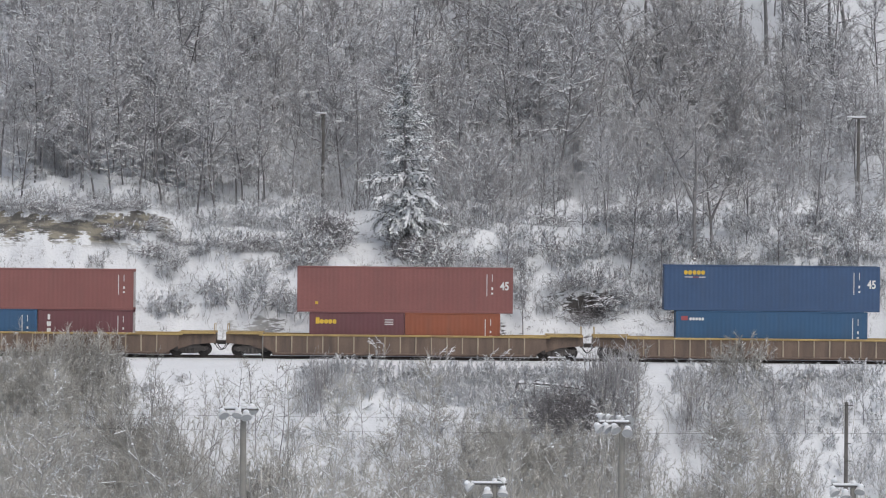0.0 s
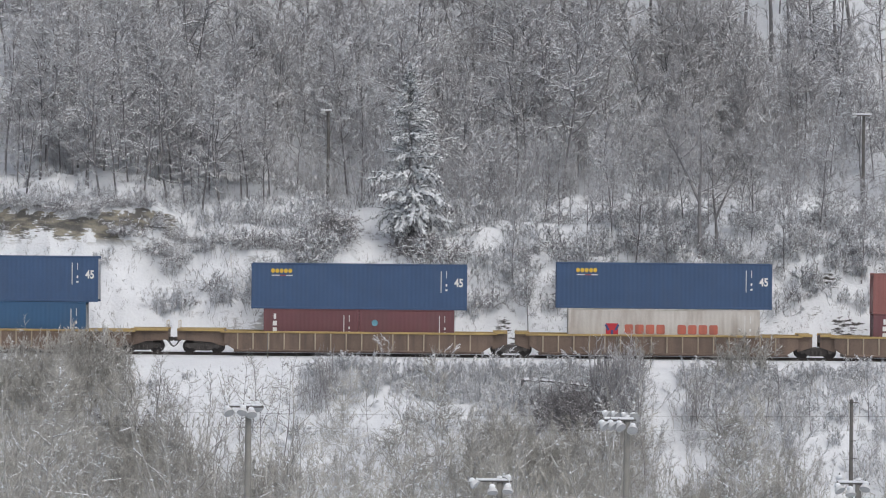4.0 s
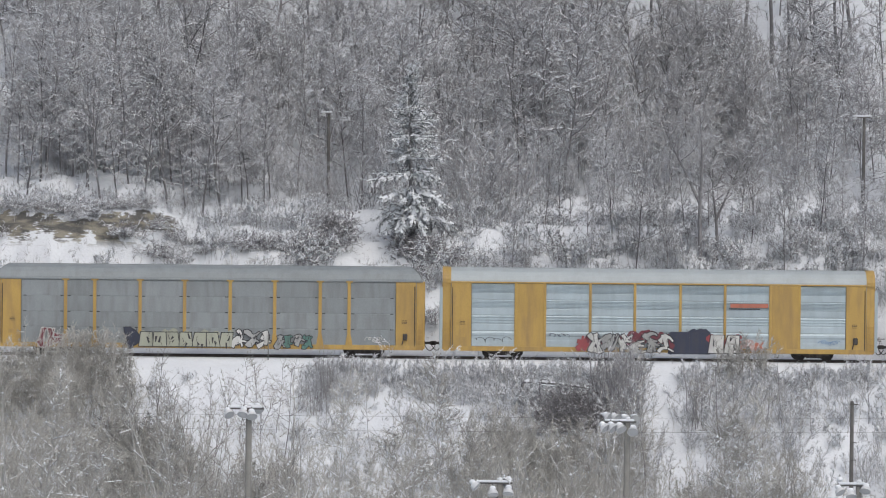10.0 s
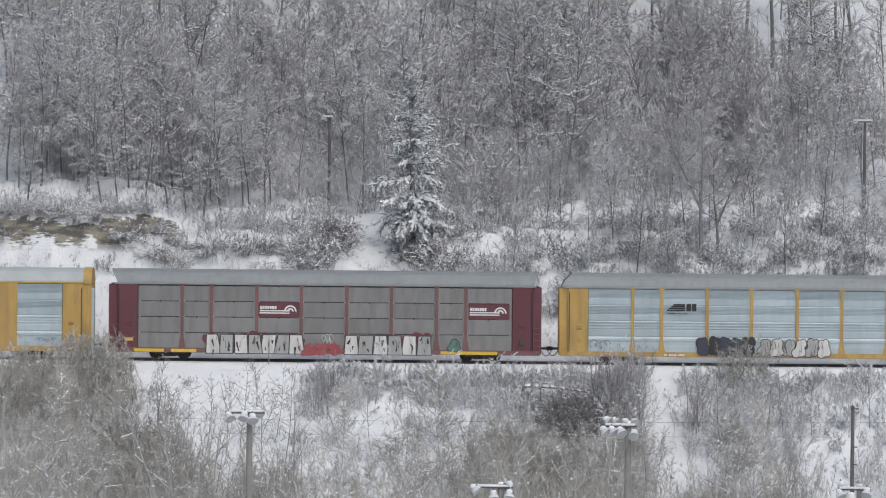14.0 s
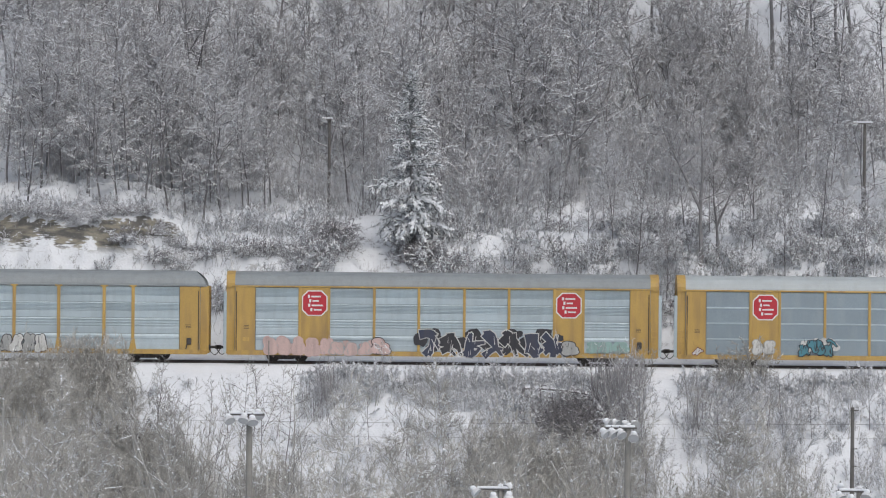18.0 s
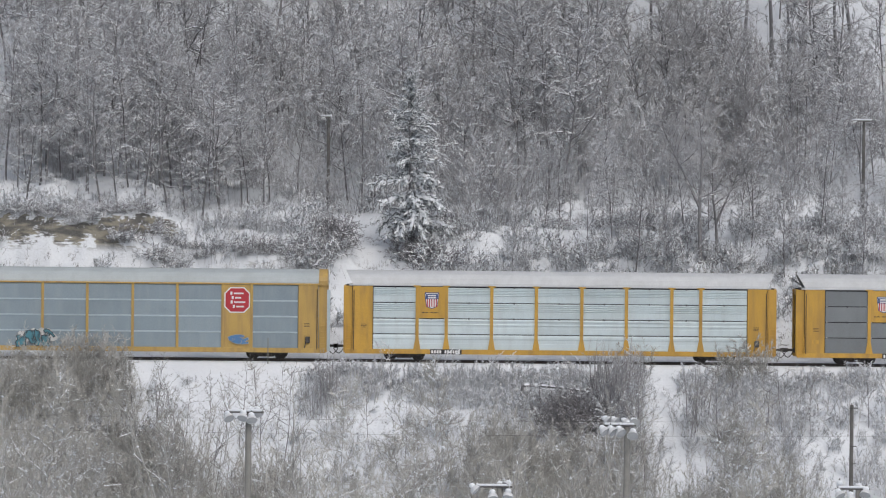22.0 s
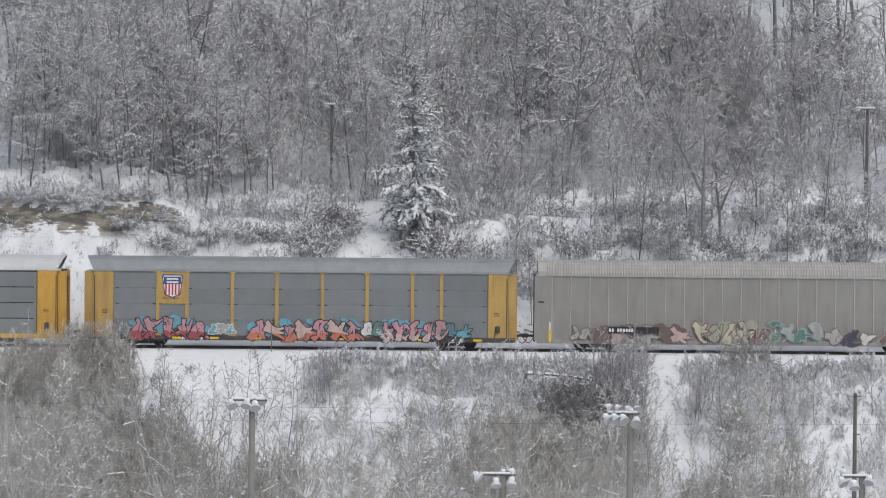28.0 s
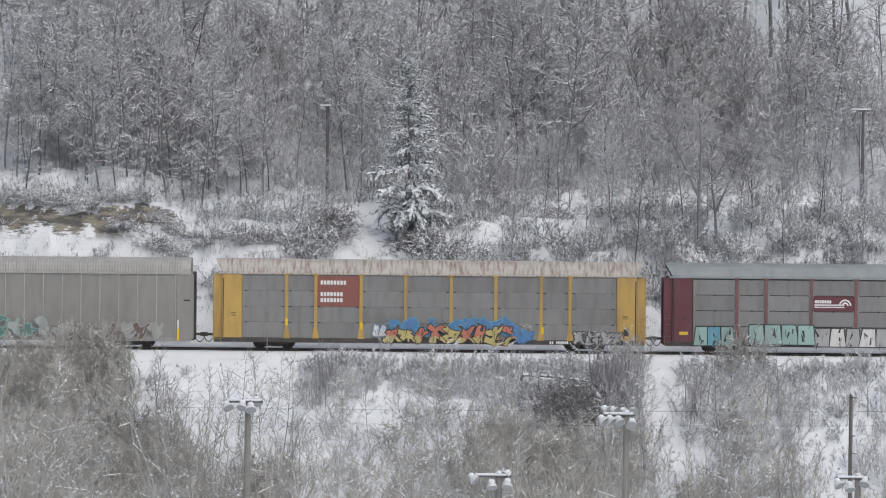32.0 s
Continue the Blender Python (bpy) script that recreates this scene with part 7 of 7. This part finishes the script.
    graffiti(c, 103, 9.6, 14.5, 0.5, 1.65, ["grey", "white"], "black", None, 5, style="block")
    stencil(c, 6.0, 0.5, "HHHH HHHHHH", 0.16, WHITE)
    part("notice", box(0.55, 0.005, 0.2, SIGN_YELLOW, 0), c, (1.3, SIDE - 0.09, 1.15))


build_stack_cars()
build_autoracks()


# ---------------------------------------------------------------- how the train runs
# seconds, and metres by which the train has run towards -x
RUN = ((0.0, 0.0), (4.0, 50.0), (8.0, 99.91), (12.0, 149.74), (16.0, 199.48), (20.0, 249.14), (24.0, 298.68), (27.0, 335.66), (30.0, 372.4), (32.0, 396.77))


def run_at(t):
    """Distance run at t seconds, from a smooth curve through RUN."""
    for k in range(len(RUN) - 1):
        (t0, s0), (t1, s1) = RUN[k], RUN[k + 1]
        if t <= t1 or k == len(RUN) - 2:
            v0 = (s1 - RUN[k - 1][1]) / (t1 - RUN[k - 1][0]) if k else (s1 - s0) / (t1 - t0)
            v1 = (RUN[k + 2][1] - s0) / (RUN[k + 2][0] - t0) if k + 2 < len(RUN) else (s1 - s0) / (t1 - t0)
            h = t1 - t0
            f = (t - t0) / h
            return ((2 * f ** 3 - 3 * f ** 2 + 1) * s0 + (f ** 3 - 2 * f ** 2 + f) * h * v0 + (3 * f ** 2 - 2 * f ** 3) * s1 + (f ** 3 - f ** 2) * h * v1)


def motions():
    for ob, u, z in MOVING:
        walk(ob, [(float(t), pose(u - run_at(t), 0, z)) for t in range(0, 33, 2)])
    # wheels roll while they pass
    for ob, u, sx in WHEELSETS:
        rows, last = [(0.0, pose(sx, 0, WHEEL_R))], None
        start = None
        for k in range(1, 32 * FPS):
            t = k / FPS
            x = u - run_at(t)
            if -33 < x < 33:
                if start is None:
                    start = x
                    if k > 2:
                        rows.append(((k - 1) / FPS, pose(sx, 0, WHEEL_R)))
                last = pose(sx, 0, WHEEL_R, 0, math.degrees((x - start) / WHEEL_R), 0)
                rows.append((t, last))
        rows.append((32.0, last or rows[0][1]))
        walk(ob, rows)


motions()
